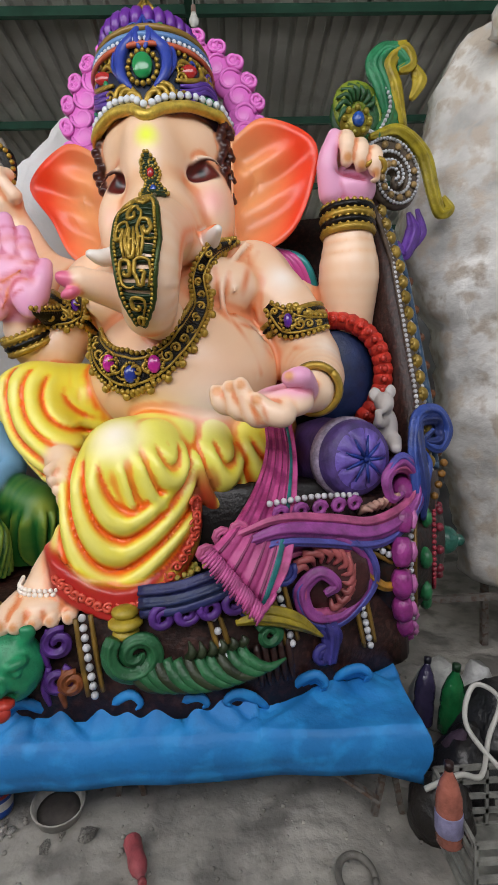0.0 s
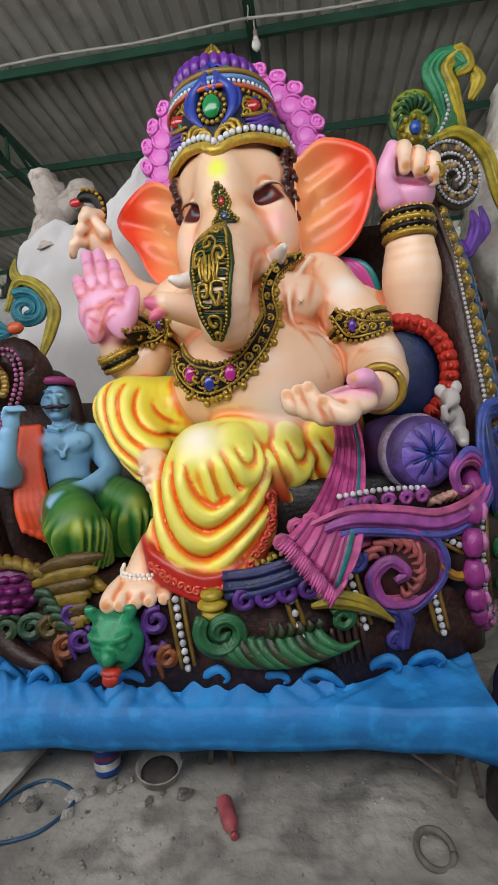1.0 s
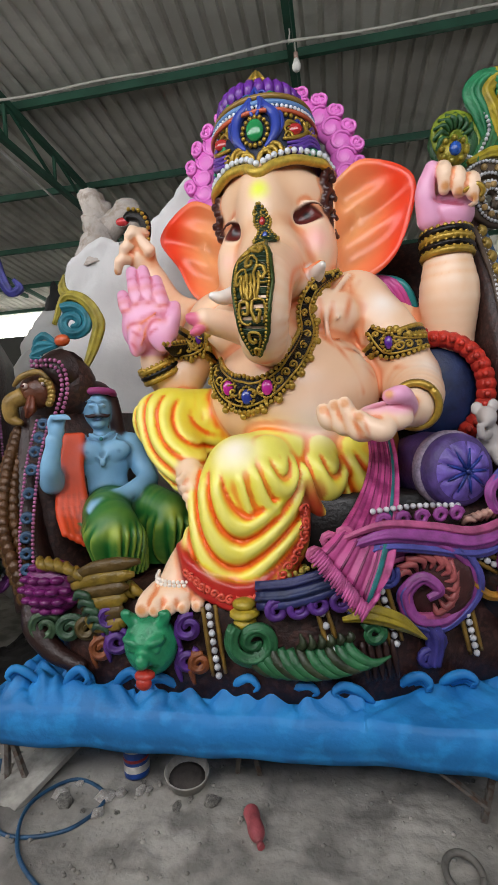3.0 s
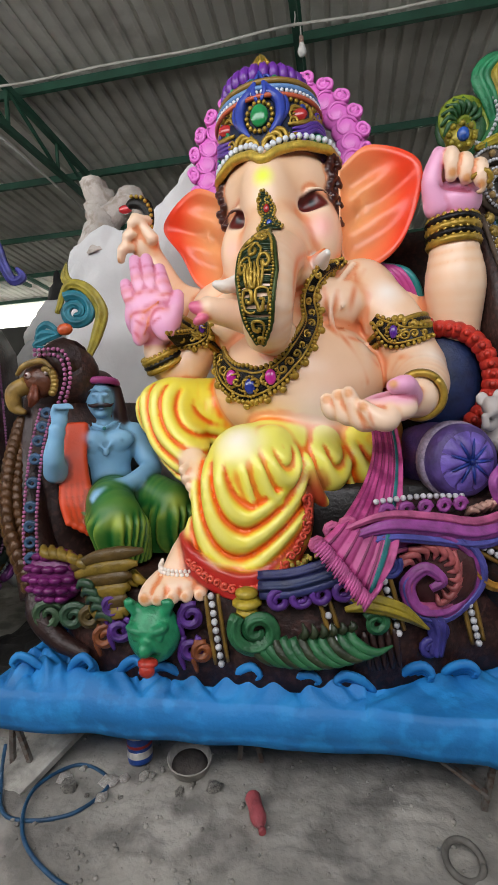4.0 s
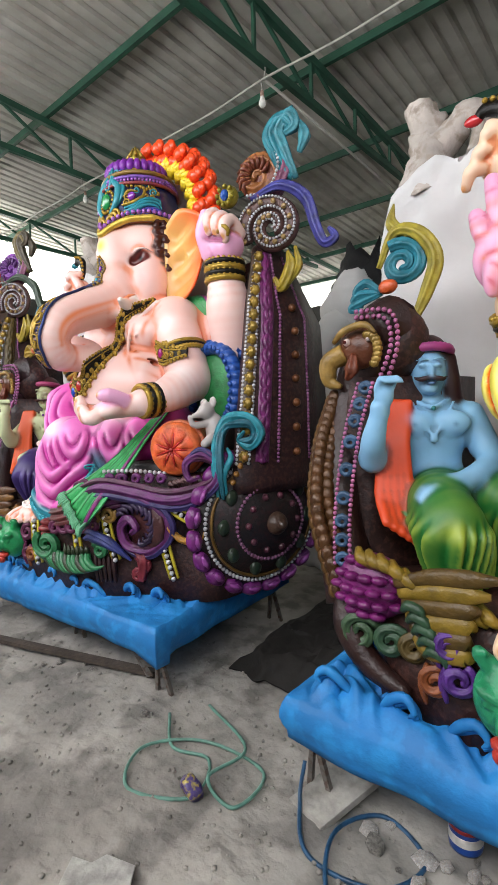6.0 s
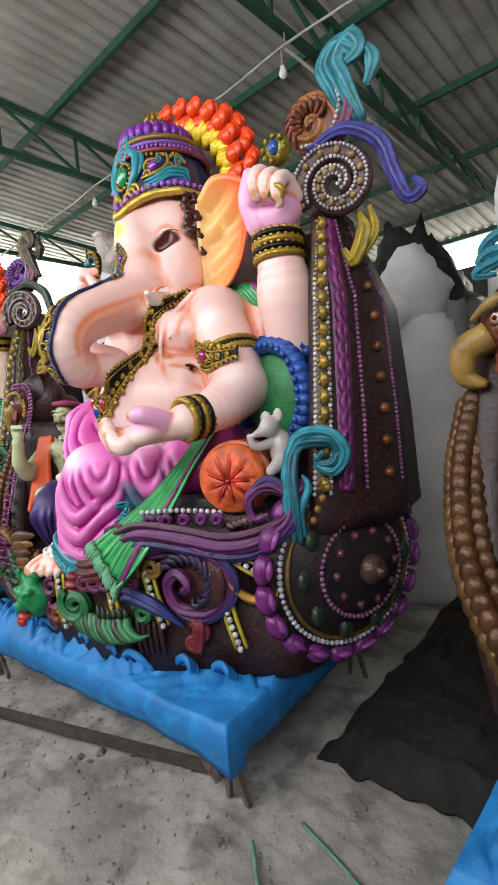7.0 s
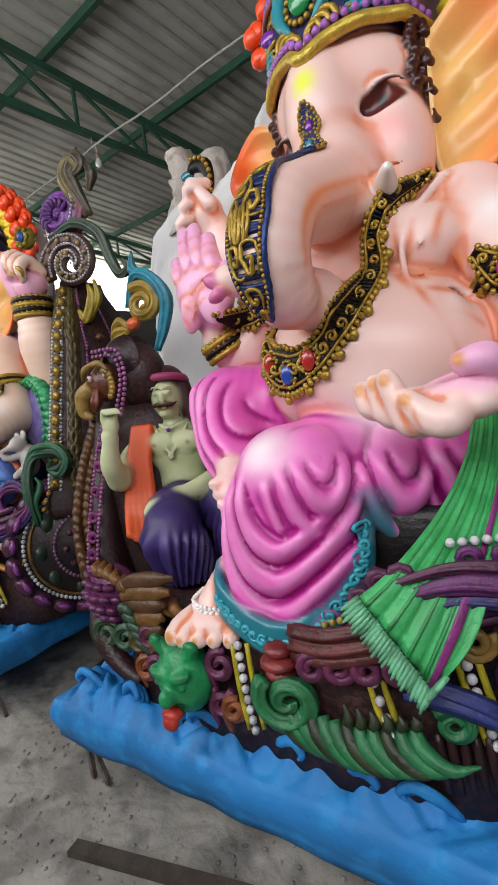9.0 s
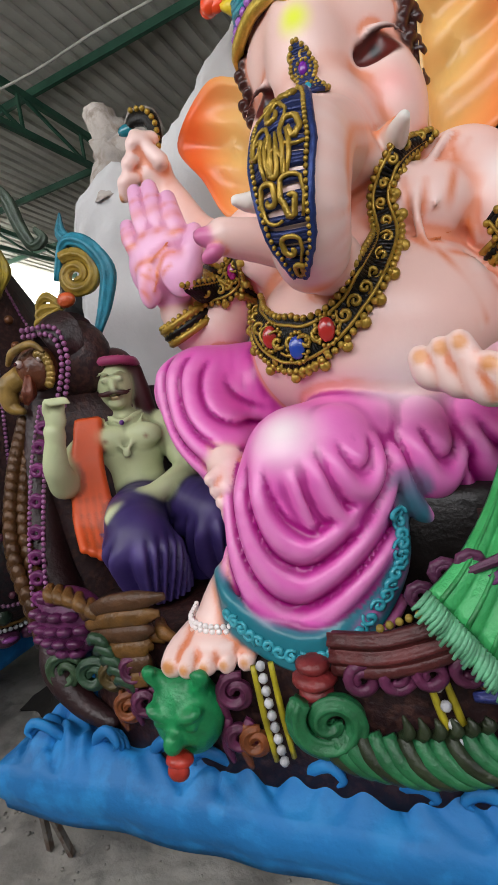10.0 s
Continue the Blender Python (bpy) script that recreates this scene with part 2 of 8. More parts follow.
wall("wall_back", (-16, EAVE_Y, 0), (8, EAVE_Y + 0.2, 5.35))
wall("wall_end_left", (-16.2, FRONT_Y, 0), (-16, EAVE_Y + 0.2, 5.2))
wall("wall_end_right", (8, FRONT_Y, 0), (8.2, EAVE_Y + 0.2, roof_z(FRONT_Y) + 0.1))
# Unseen front side, added: closed but for a high strip that steepens the light
wall("unseen_front_low", (-16, FRONT_Y - 0.2, 0), (8, FRONT_Y, 3.4))
wall("unseen_front_high", (-16, FRONT_Y - 0.2, 6.2), (8, FRONT_Y, roof_z(FRONT_Y)))
for x in (-16, -9.5, -3.0, 3.5, 7.7):
    thing("post", box((x, FRONT_Y - 0.15, 3.4), (x + 0.3, FRONT_Y + 0.1, 6.2)), M_GREEN_STEEL, "green painted steel post", "post", "structure")


def glow(name, strength, colour):
    m = bpy.data.materials.new(name)
    m.use_nodes = True
    nt = m.node_tree
    e = nt.nodes.new("ShaderNodeEmission")
    e.inputs[0].default_value, e.inputs[1].default_value = (*colour, 1), strength
    nt.links.new(e.outputs[0], nt.nodes["Material Output"].inputs[0])
    return m


M_SKYGLOW = glow("hazy_white_sky", 5.0, (1.0, 1.0, 0.9))
thing("backdrop", box((-20, EAVE_Y + 2.2, 0), (12, EAVE_Y + 2.3, 12)), M_SKYGLOW, "hazy white sky beyond the eaves", "sky", "structure")
thing("backdrop", box((-19, FRONT_Y, 0), (-18.9, EAVE_Y + 2, 12)), M_SKYGLOW, "hazy white sky beyond the end wall", "sky", "structure")
thing("ground", (np.array([(-400, -400, -0.25), (400, -400, -0.25), (400, 400, -0.25), (-400, 400, -0.25)], float), [(0, 1, 2, 3)]), mat("bare_earth", (0.32, 0.29, 0.24), 0.95, scale=0.3, vary=0.3), "bare pale earth outside the shed", "ground", "structure")

# cables with hanging bulbs under the trusses
WIRE_Y, WIRE_Z = 5.55, 5.95
wire = empty("light_cable", pose(0, 0, 0), "white electric cable strung below the trusses", "cable")
for x0, x1 in zip((4.2,) + TRUSS_X[:-1], TRUSS_X):
    xs = np.linspace(x0, x1, 14)
    part("cable_span", sweep([(x, WIRE_Y + 0.02 * math.sin(x * 3), WIRE_Z - 0.035 * math.sin(math.pi * (x - x0) / (x1 - x0))) for x in xs], 0.017, 6), M_WIRE, wire)
part("cable_span", sweep([(-4.75, WIRE_Y, WIRE_Z), (-4.85, 9.5, 5.85), (-4.9, 13.5, 5.6)], 0.02, 6), M_WIRE, wire)
for x in TRUSS_X:
    part("tie", sweep([(x, WIRE_Y, WIRE_Z - 0.02), (x + 0.02, WIRE_Y, 6.06), (x, WIRE_Y, 6.2)], 0.008, 6), M_WIRE, wire)
M_BULB = mat("frosted_bulb_glass", (0.85, 0.85, 0.82), 0.25, vary=0.02, bump=0)
M_SOCKET = mat("bakelite_socket", (0.45, 0.3, 0.25), 0.5)
for x in (-0.28, -4.8, -9.2):
    bulb = empty("light_bulb", pose(x, WIRE_Y, WIRE_Z), "unlit white bulb hanging from a cable", "light bulb", "hanging bulbs")
    part("cord", sweep([(0, 0, 0), (0.005, 0, -0.14)], 0.008, 6), M_WIRE, bulb)
    part("socket", sweep([(0.005, 0, -0.13), (0.007, 0, -0.2)], [0.024, 0.028], 10), M_SOCKET, bulb)
    part("glass", join(ball((0.008, 0, -0.285), (0.052, 0.052, 0.06), 12, 8), sweep([(0.007, 0, -0.2), (0.008, 0, -0.26)], [0.026, 0.045], 12)), M_BULB, bulb)


# ---- modelling of the cast figures: a distance field of soft-joined limbs, meshed by surface nets ----
class Clay:
    def __init__(self, lo, hi, h):
        self.h, self.lo = h, np.array(lo, float)
        self.n = np.ceil((np.array(hi) - self.lo) / h).astype(int) + 1
        self.f = np.full(self.n, 1.0, np.float32)
        self.ax = [self.lo[k] + h * np.arange(self.n[k]) for k in range(3)]
        self.prims = []      # (distance function, colour key, softness)

    def put(self, fn, lo, hi, colour, k=0.03, cut=False, soft=0.004):
        m = k + 3 * self.h
        a = np.clip(np.floor((np.array(lo) - m - self.lo) / self.h).astype(int), 0, self.n)
        b = np.clip(np.ceil((np.array(hi) + m - self.lo) / self.h).astype(int) + 1, 0, self.n)
        if (b > a).all():
            w = tuple(slice(i, j) for i, j in zip(a, b))
            g = np.stack(np.meshgrid(*[self.ax[i][w[i]] for i in range(3)], indexing="ij"), -1)
            d = fn(g).astype(np.float32)
            old = self.f[w]
            if cut:
                q = np.clip(0.5 - 0.5 * (old + d) / k, 0, 1)
                self.f[w] = old * (1 - q) - d * q + k * q * (1 - q)
            else:
                q = np.clip(0.5 + 0.5 * (old - d) / k, 0, 1)
                self.f[w] = old * (1 - q) + d * q - k * q * (1 - q)
        if colour:
            self.prims.append((fn, colour, soft, cut))

    def ell(self, c, r, colour, k=0.03, rot=(0, 0, 0), **kw):
        c, r = np.array(c, float), np.array(r, float)
        q = np.array(Euler([radians(a) for a in rot]).to_matrix())
        def fn(g):
            p = ((g - c) @ q) / r
            l = np.sqrt((p * p).sum(-1)) + 1e-6
            l2 = np.sqrt(((p / r) ** 2).sum(-1)) + 1e-6
            return l * (l - 1) / l2
        m = r.max()
        self.put(fn, c - m, c + m, colour, k, **kw)

    def cap(self, a, b, ra, rb, colour, k=0.02, **kw):
        a, b = np.array(a, float), np.array(b, float)
        ab = b - a
        def fn(g):
            t = np.clip(((g - a) @ ab) / (ab @ ab), 0, 1)
            return np.linalg.norm(g - a - t[..., None] * ab, axis=-1) - (ra + (rb - ra) * t)
        m = max(ra, rb)
        self.put(fn, np.minimum(a, b) - m, np.maximum(a, b) + m, colour, k, **kw)

    def limb(self, pts, radii, colour, k=0.02, n=10, **kw):
        p = smooth_path(pts, n)
        r = np.interp(np.linspace(0, 1, n), np.linspace(0, 1, len(radii)), radii)
        def fn(g):
            d = np.full(g.shape[:-1], 9.0)
            for i in range(n - 1):
                ab = p[i + 1] - p[i]
                t = np.clip(((g - p[i]) @ ab) / (ab @ ab), 0, 1)
                np.minimum(d, np.linalg.norm(g - p[i] - t[..., None] * ab, axis=-1) - (r[i] + (r[i + 1] - r[i]) * t), out=d)
            return d
        self.put(fn, p.min(0) - r.max(), p.max(0) + r.max(), colour, k, **kw)

    def tint(self, c, r, colour, soft=0.03):
        """Airbrushed colour alone, with no form of its own."""
        c, r = np.array(c, float), float(r)
        self.prims.append((lambda g: np.linalg.norm(g - c, axis=-1) - r, colour, soft, "tint"))

    def mesh(self):
        s = self.f < 0
        f, n = self.f, self.n
        base = np.indices(n - 1)
        tot = np.zeros((*(n - 1), 3), np.float32)
        cnt = np.zeros(n - 1, np.float32)
        corners = [(i, j, k) for i in (0, 1) for j in (0, 1) for k in (0, 1)]
        def at(o, arr):
            return arr[o[0]:o[0] + n[0] - 1, o[1]:o[1] + n[1] - 1, o[2]:o[2] + n[2] - 1]
        for a in corners:
            for ax in range(3):
                if a[ax]:
                    continue
                b = list(a)
                b[ax] = 1
                fa, fb = at(a, f), at(b, f)
                x = (fa < 0) != (fb < 0)
                idx = np.nonzero(x)
                t = fa[idx] / (fa[idx] - fb[idx])
                o = np.array(a, np.float32) * np.ones((len(t), 1), np.float32)
                o[:, ax] = t
                np.add.at(tot, idx, o)
                np.add.at(cnt, idx, 1)
        live = cnt > 0
        ids = np.full(n - 1, -1)
        ids[live] = np.arange(live.sum())
        v = np.stack([b[live] for b in base], 1) + tot[live] / cnt[live][:, None]
        v = self.lo + self.h * v
        faces = []
        for ax in range(3):
            u, w = (ax + 1) % 3, (ax + 2) % 3
            a = [slice(1, -1)] * 3
            a[ax] = slice(0, -1)
            b = list(a)
            b[ax] = slice(1, None)
            x = s[tuple(a)] != s[tuple(b)]
            flip = s[tuple(a)]
            i = np.argwhere(x)
            i[:, u] += 1
            i[:, w] += 1
            fl = flip[x]
            q = []
            for du, dw in ((1, 1), (0, 1), (0, 0), (1, 0)):
                j = i.copy()
                j[:, u] -= du
                j[:, w] -= dw
                q.append(ids[j[:, 0], j[:, 1], j[:, 2]])
            q = np.stack(q, 1)
            q[~fl] = q[~fl][:, ::-1]
            faces.append(q)
        return v, np.concatenate(faces)

    def weights(self, v):
        """How strongly each colour key shows at each point of the surface."""
        keys = sorted({c for _, c, _, _ in self.prims})
        d = {k: np.full(len(v), 9.0) for k in keys}
        soft = {k: 0.004 for k in keys}
        tint = {}
        for fn, c, so, kind in self.prims:
            dist = fn(v)
            if kind == "tint":
                t = np.clip(0.5 - dist / (2 * so), 0, 1)
                tint[c] = np.maximum(tint.get(c, 0), t * t * (3 - 2 * t))
            else:
                dd = np.abs(dist) if kind else dist
                d[c] = np.minimum(d[c], dd)
                soft[c] = so
        best = np.minimum.reduce([d[k] for k in keys])
        w = {k: np.exp(-(d[k] - best) / soft[k]) for k in keys}
        return w, tint


class Skin:
    """Collects pieces of one cast figure: points, faces, paint and which finish each face has."""
    def __init__(self):
        self.v, self.f, self.c, self.m, self.n = [], [], [], [], 0

    def add(self, geo, colour, finish=0):
        v, f = geo
        self.v.append(np.asarray(v, float))
        self.f.extend([tuple(int(i) + self.n for i in q) for q in f])
        c = np.asarray(colour, float)
        self.c.append(np.broadcast_to(c, (len(v), 3)))
        self.m.extend([finish] * len(f))
        self.n += len(v)

    def build(self, name, materials, label, category, m, group=""):
        me = bpy.data.meshes.new(name)
        me.from_pydata((np.concatenate(self.v) - ORIGIN).tolist(), [], self.f)
        a = me.color_attributes.new("paint", "FLOAT_COLOR", "POINT")
        c = np.concatenate(self.c)
        a.data.foreach_set("color", np.concatenate([c, np.ones((len(c), 1))], 1).astype(np.float32).ravel())
        for x in materials:
            me.materials.append(x)
        me.polygons.foreach_set("material_index", self.m)
        me.polygons.foreach_set("use_smooth", [True] * len(me.polygons))
        ob = new(name, me)
        ob.matrix_world = m
        return tagged(ob, label, category, group)


def blend(weights, tint, pal):
    keys = list(weights)
    tot = sum(weights[k] for k in keys)
    col = sum(weights[k][:, None] * np.array(pal[k]) for k in keys) / tot[:, None]
    return sprayed(col, tint, pal)


def sprayed(col, tint, pal):
    for k, t in tint.items():
        col = col * (1 - t[:, None]) + np.array(pal[k]) * t[:, None]
    return col


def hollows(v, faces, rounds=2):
    """How hollow (+) or proud (-) the modelled surface is at each point; sprayed folds and painted shade follow it."""
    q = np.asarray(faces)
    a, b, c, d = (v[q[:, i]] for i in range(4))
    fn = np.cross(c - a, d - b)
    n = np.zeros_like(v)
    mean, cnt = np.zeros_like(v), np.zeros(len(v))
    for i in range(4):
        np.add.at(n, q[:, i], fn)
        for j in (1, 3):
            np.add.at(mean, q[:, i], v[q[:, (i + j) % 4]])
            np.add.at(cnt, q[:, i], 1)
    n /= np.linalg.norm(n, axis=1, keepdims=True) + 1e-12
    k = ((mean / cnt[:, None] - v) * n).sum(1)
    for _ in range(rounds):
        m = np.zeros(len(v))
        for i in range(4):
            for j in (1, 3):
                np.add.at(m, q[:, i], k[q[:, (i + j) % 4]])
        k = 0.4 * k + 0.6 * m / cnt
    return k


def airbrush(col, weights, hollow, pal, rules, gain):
    """Sprays folds, or lays shade and highlights, by hollow in each painted region: rules are region key, spray key,
    strength.
    """
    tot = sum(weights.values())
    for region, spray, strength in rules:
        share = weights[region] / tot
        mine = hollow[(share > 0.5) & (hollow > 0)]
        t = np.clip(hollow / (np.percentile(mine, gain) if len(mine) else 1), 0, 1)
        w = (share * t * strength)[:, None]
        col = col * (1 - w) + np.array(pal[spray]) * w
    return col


# ---- the elephant-headed figure ----
def ease(x):
    x = np.clip(x, 0, 1)
    return x * x * (3 - 2 * x)


TRUNK = smooth_path([(-0.29, 2.45, 2.47), (-0.285, 2.2, 2.375), (-0.28, 2.0, 2.3), (-0.28, 1.82, 2.215), (-0.282, 1.755, 2.09), (-0.29, 1.82, 1.995), (-0.32, 1.93, 1.99)], 40)
TRUNK_R = np.interp(np.linspace(0, 1, 40), np.linspace(0, 1, 7), [0.19, 0.15, 0.128, 0.122, 0.112, 0.1, 0.085])


def on_trunk(s, a, lift=0.004):
    """A point on the proboscis: s from its root to its bend, a the angle from its crest."""
    f = np.clip(s, 0, 1) * 39
    i = min(int(f), 38)
    p = TRUNK[i] + (TRUNK[i + 1] - TRUNK[i]) * (f - i)
    t = TRUNK[min(i + 2, 39)] - TRUNK[max(i - 1, 0)]
    t = t / np.linalg.norm(t)
    n = np.cross(t, (1, 0, 0))
    n /= np.linalg.norm(n)
    side = np.cross(n, t)
    r = np.interp(f, np.arange(40), TRUNK_R) + lift
    return p + r * (math.cos(a) * n + math.sin(a) * side)


def limb_fn(pts, radii, n=12):
    """The distance to a tapering limb along a curve."""
    p = smooth_path(pts, n)
    r = np.interp(np.linspace(0, 1, n), np.linspace(0, 1, len(radii)), radii)
    def fn(g):
        d = np.full(g.shape[:-1], 9.0)
        for i in range(n - 1):
            ab = p[i + 1] - p[i]
            t = np.clip(((g - p[i]) @ ab) / (ab @ ab), 0, 1)
            np.minimum(d, np.linalg.norm(g - p[i] - t[..., None] * ab, axis=-1) - (r[i] + (r[i + 1] - r[i]) * t), out=d)
        return d
    return fn


def soft_min(a, b, w):
    def fn(g):
        x, y = a(g), b(g)
        q = np.clip(0.5 + 0.5 * (y - x) / w, 0, 1)
        return y * (1 - q) + x * q - w * q * (1 - q)
    return fn


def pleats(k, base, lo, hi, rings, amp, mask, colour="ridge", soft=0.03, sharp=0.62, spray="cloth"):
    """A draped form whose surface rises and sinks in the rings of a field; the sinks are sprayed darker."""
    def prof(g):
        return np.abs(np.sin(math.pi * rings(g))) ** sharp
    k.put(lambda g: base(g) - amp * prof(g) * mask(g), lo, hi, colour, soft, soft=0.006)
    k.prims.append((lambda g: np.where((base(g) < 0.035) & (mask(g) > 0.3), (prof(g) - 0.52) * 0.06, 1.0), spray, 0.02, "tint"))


def model_figure():
    k = Clay((-1.36, 1.56, 0.8), (0.82, 2.98, 3.5), 0.0104)
    S = "skin"

    def line(pts, r, key, soft=0.008, n=10):
        """A sprayed or brushed line with no relief."""
        k.prims.append((limb_fn(pts, [r * 0.4, r, r * 0.4], n), key, soft, "tint"))
    # trunk of the body
    k.ell((-0.22, 2.34, 1.78), (0.43, 0.37, 0.33), S, 0.05)
    k.ell((-0.26, 2.47, 2.1), (0.4, 0.27, 0.27), S, 0.08)
    k.ell((-0.05, 2.31, 2.16), (0.19, 0.13, 0.14), S, 0.035)
    k.ell((-0.48, 2.31, 2.15), (0.19, 0.12, 0.14), S, 0.04)
    k.ell((0.1, 2.48, 2.24), (0.2, 0.19, 0.17), S, 0.05)
    k.ell((-0.62, 2.54, 2.22), (0.2, 0.19, 0.18), S, 0.05)
    k.ell((-0.13, 2.2, 1.96), (0.16, 0.08, 0.05), S, 0.04)
    k.ell((-0.02, 2.26, 1.97), (0.17, 0.06, 0.03), None, 0.04, (0, 14, 0), cut=True)
    k.ell((0.09, 2.19, 1.85), (0.05, 0.06, 0.09), S, 0.03)
    k.limb([(0.08, 2.33, 2.36), (-0.02, 2.2, 2.2), (-0.03, 2.16, 2.05), (0.02, 2.1, 1.9), (0.1, 2.11, 1.74)], [0.014, 0.013, 0.013, 0.013, 0.011], S, 0.006, 14)
    k.limb([(0.1, 2.34, 2.33), (0.05, 2.24, 2.2), (0.02, 2.18, 2.12)], [0.012, 0.011, 0.008], S, 0.006, 8)
    for pts in ([(-0.13, 2.2, 2.03), (-0.02, 2.17, 2.02), (0.06, 2.2, 2.04)], [(0.09, 2.3, 2.3), (0.08, 2.25, 2.16), (0.13, 2.3, 2.02)], [(0.02, 2.18, 1.93), (0.09, 2.2, 1.96), (0.15, 2.28, 1.93)], [(0.0, 2.12, 1.78), (-0.04, 2.05, 1.72), (-0.09, 2.03, 1.7)]):
        k.limb(pts, [0.004, 0.006, 0.004], "crease", 0.006, 8, soft=0.018)
    k.tint((-0.122, 2.15, 2.129), 0.014, "nipple", 0.01)
    # lower arm that rests on the bolster, with an open palm and curled fingers
    k.limb([(0.12, 2.46, 2.25), (0.26, 2.37, 2.06), (0.35, 2.34, 1.84)], [0.155, 0.15, 0.145], S, 0.04)
    k.limb([(0.36, 2.33, 1.81), (0.37, 2.15, 1.73), (0.32, 1.97, 1.675)], [0.145, 0.115, 0.08], S, 0.04)
    k.cap((0.31, 1.95, 1.67), (0.23, 1.86, 1.645), 0.078, 0.06, S, 0.03)
    k.ell((0.18, 1.81, 1.635), (0.115, 0.1, 0.055), S, 0.03, (14, 6, -24))
    k.ell((0.185, 1.81, 1.655), (0.1, 0.085, 0.045), "palm", 0.02, (14, 6, -24))
    k.ell((0.13, 1.79, 1.71), (0.07, 0.07, 0.035), "palm", 0.02, cut=True)
    for i, (fx, fz, nx, nz) in enumerate(((-0.042, 1.597, -0.058, 1.69), (0.01, 1.577, -0.012, 1.703), (0.063, 1.556, 0.026, 1.71), (0.124, 1.553, 0.078, 1.655))):
        y = 1.785 - 0.024 * i
        k.limb([(0.15 + 0.012 * i, 1.84 - 0.025 * i, 1.625), (fx + 0.045, y - 0.005, fz + 0.036), (fx + 0.004, y - 0.012, fz + 0.045), (nx, y - 0.012, nz - 0.012)], [0.046, 0.044, 0.042, 0.03], S, 0.005, 10)
        k.tint((nx, y - 0.042, nz - 0.01), 0.018, "nail", 0.008)
    k.limb([(0.27, 1.85, 1.685), (0.245, 1.77, 1.72), (0.2, 1.745, 1.718)], [0.05, 0.042, 0.03], "palm", 0.012, 7)
    k.tint((0.195, 1.722, 1.725), 0.018, "nail", 0.01)
    # raised arm with a fist
    k.limb([(0.16, 2.68, 2.28), (0.42, 2.64, 2.08), (0.57, 2.56, 2.03)], [0.16, 0.15, 0.13], S, 0.04)
    k.limb([(0.585, 2.52, 2.04), (0.592, 2.48, 2.26), (0.585, 2.46, 2.5)], [0.13, 0.15, 0.1], S, 0.04)
    k.ell((0.595, 2.46, 2.65), (0.13, 0.1, 0.105), "palm", 0.03)
    k.limb([(0.5, 2.42, 2.62), (0.475, 2.38, 2.74), (0.51, 2.37, 2.85)], [0.06, 0.047, 0.034], "palm", 0.02, 8)
    for i in range(3):
        x = 0.565 + 0.064 * i
        z = 2.85 - 0.035 * i
        k.limb([(x, 2.48, z - 0.06), (x, 2.4, z), (x - 0.004, 2.335, z - 0.045), (x - 0.006, 2.345, z - 0.125)], [0.042, 0.039, 0.037, 0.027], S, 0.006, 9)
        k.tint((x - 0.006, 2.315, z - 0.118), 0.02, "nail", 0.01)
    # Slit below the curled fingers, its shade put in as near-black colour
    k.ell((0.6, 2.35, 2.675), (0.1, 0.05, 0.016), "dark", 0.012, (0, 14, 0), cut=True)
    # the two right arms: a blessing palm, and a fist behind it
    k.limb([(-0.62, 2.55, 2.24), (-0.78, 2.53, 2.08), (-0.87, 2.5, 1.94)], [0.15, 0.14, 0.125], S, 0.04)
    k.limb([(-0.87, 2.5, 1.93), (-0.95, 2.45, 1.94), (-0.985, 2.4, 2.02)], [0.125, 0.105, 0.085], S, 0.04)
    k.ell((-0.975, 2.31, 2.19), (0.158, 0.062, 0.155), "palm", 0.03, (12, 0, 0))
    k.ell((-0.9, 2.255, 2.14), (0.065, 0.045, 0.1), "palm", 0.03, (0, -15, 0))
    k.ell((-1.03, 2.265, 2.13), (0.05, 0.04, 0.1), "palm", 0.03, (0, 8, 0))
    for i, (tx, tz) in enumerate(((-1.125, 2.405), (-1.066, 2.525), (-1.0, 2.525), (-0.928, 2.465))):
        b = np.array([-1.075 + 0.063 * i, 2.3, 2.27 + 0.015 * (i in (1, 2))])
        tip = np.array([tx, 2.33, tz - 0.025])
        k.limb([b, (b + tip) / 2 + (0, -0.012, 0), tip], [0.045, 0.042, 0.032], "palm", 0.005, 8)
        for q in (0.1, 0.5):
            j = b * (1 - q) + tip * q + (0, -0.05 + 0.006 * q, 0)
            k.limb([j + (-0.03, 0.012, -0.004), j + (0, 0.002, 0.0), j + (0.03, 0.012, 0.004)], [0.004, 0.005, 0.004], "crease", 0.004, 5, soft=0.01)
    k.limb([(-0.86, 2.28, 2.15), (-0.83, 2.28, 2.23), (-0.826, 2.31, 2.29)], [0.05, 0.042, 0.03], "palm", 0.02, 6)
    for pts in ([(-0.86, 2.22, 2.21), (-0.95, 2.235, 2.19), (-1.0, 2.235, 2.08)], [(-0.9, 2.225, 2.25), (-1.0, 2.24, 2.2), (-1.08, 2.26, 2.19)], [(-1.0, 2.235, 2.17), (-1.03, 2.235, 2.12), (-1.03, 2.24, 2.06)]):
        k.limb(pts, [0.004, 0.005, 0.003], "crease", 0.005, 7, soft=0.01)
    k.limb([(-0.7, 2.68, 2.25), (-0.95, 2.66, 2.35), (-1.08, 2.62, 2.58)], [0.13, 0.11, 0.085], S, 0.04)
    k.ell((-1.1, 2.58, 2.67), (0.085, 0.08, 0.09), S, 0.03)
    for i in range(3):
        a = np.array([-1.2 + 0.035 * i, 2.53, 2.6 + 0.07 * i])
        k.limb([a + (0.06, 0.02, 0.05), a + (0.01, -0.05, 0.03), a + (-0.02, -0.03, -0.03)], [0.034, 0.032, 0.022], S, 0.008, 6)
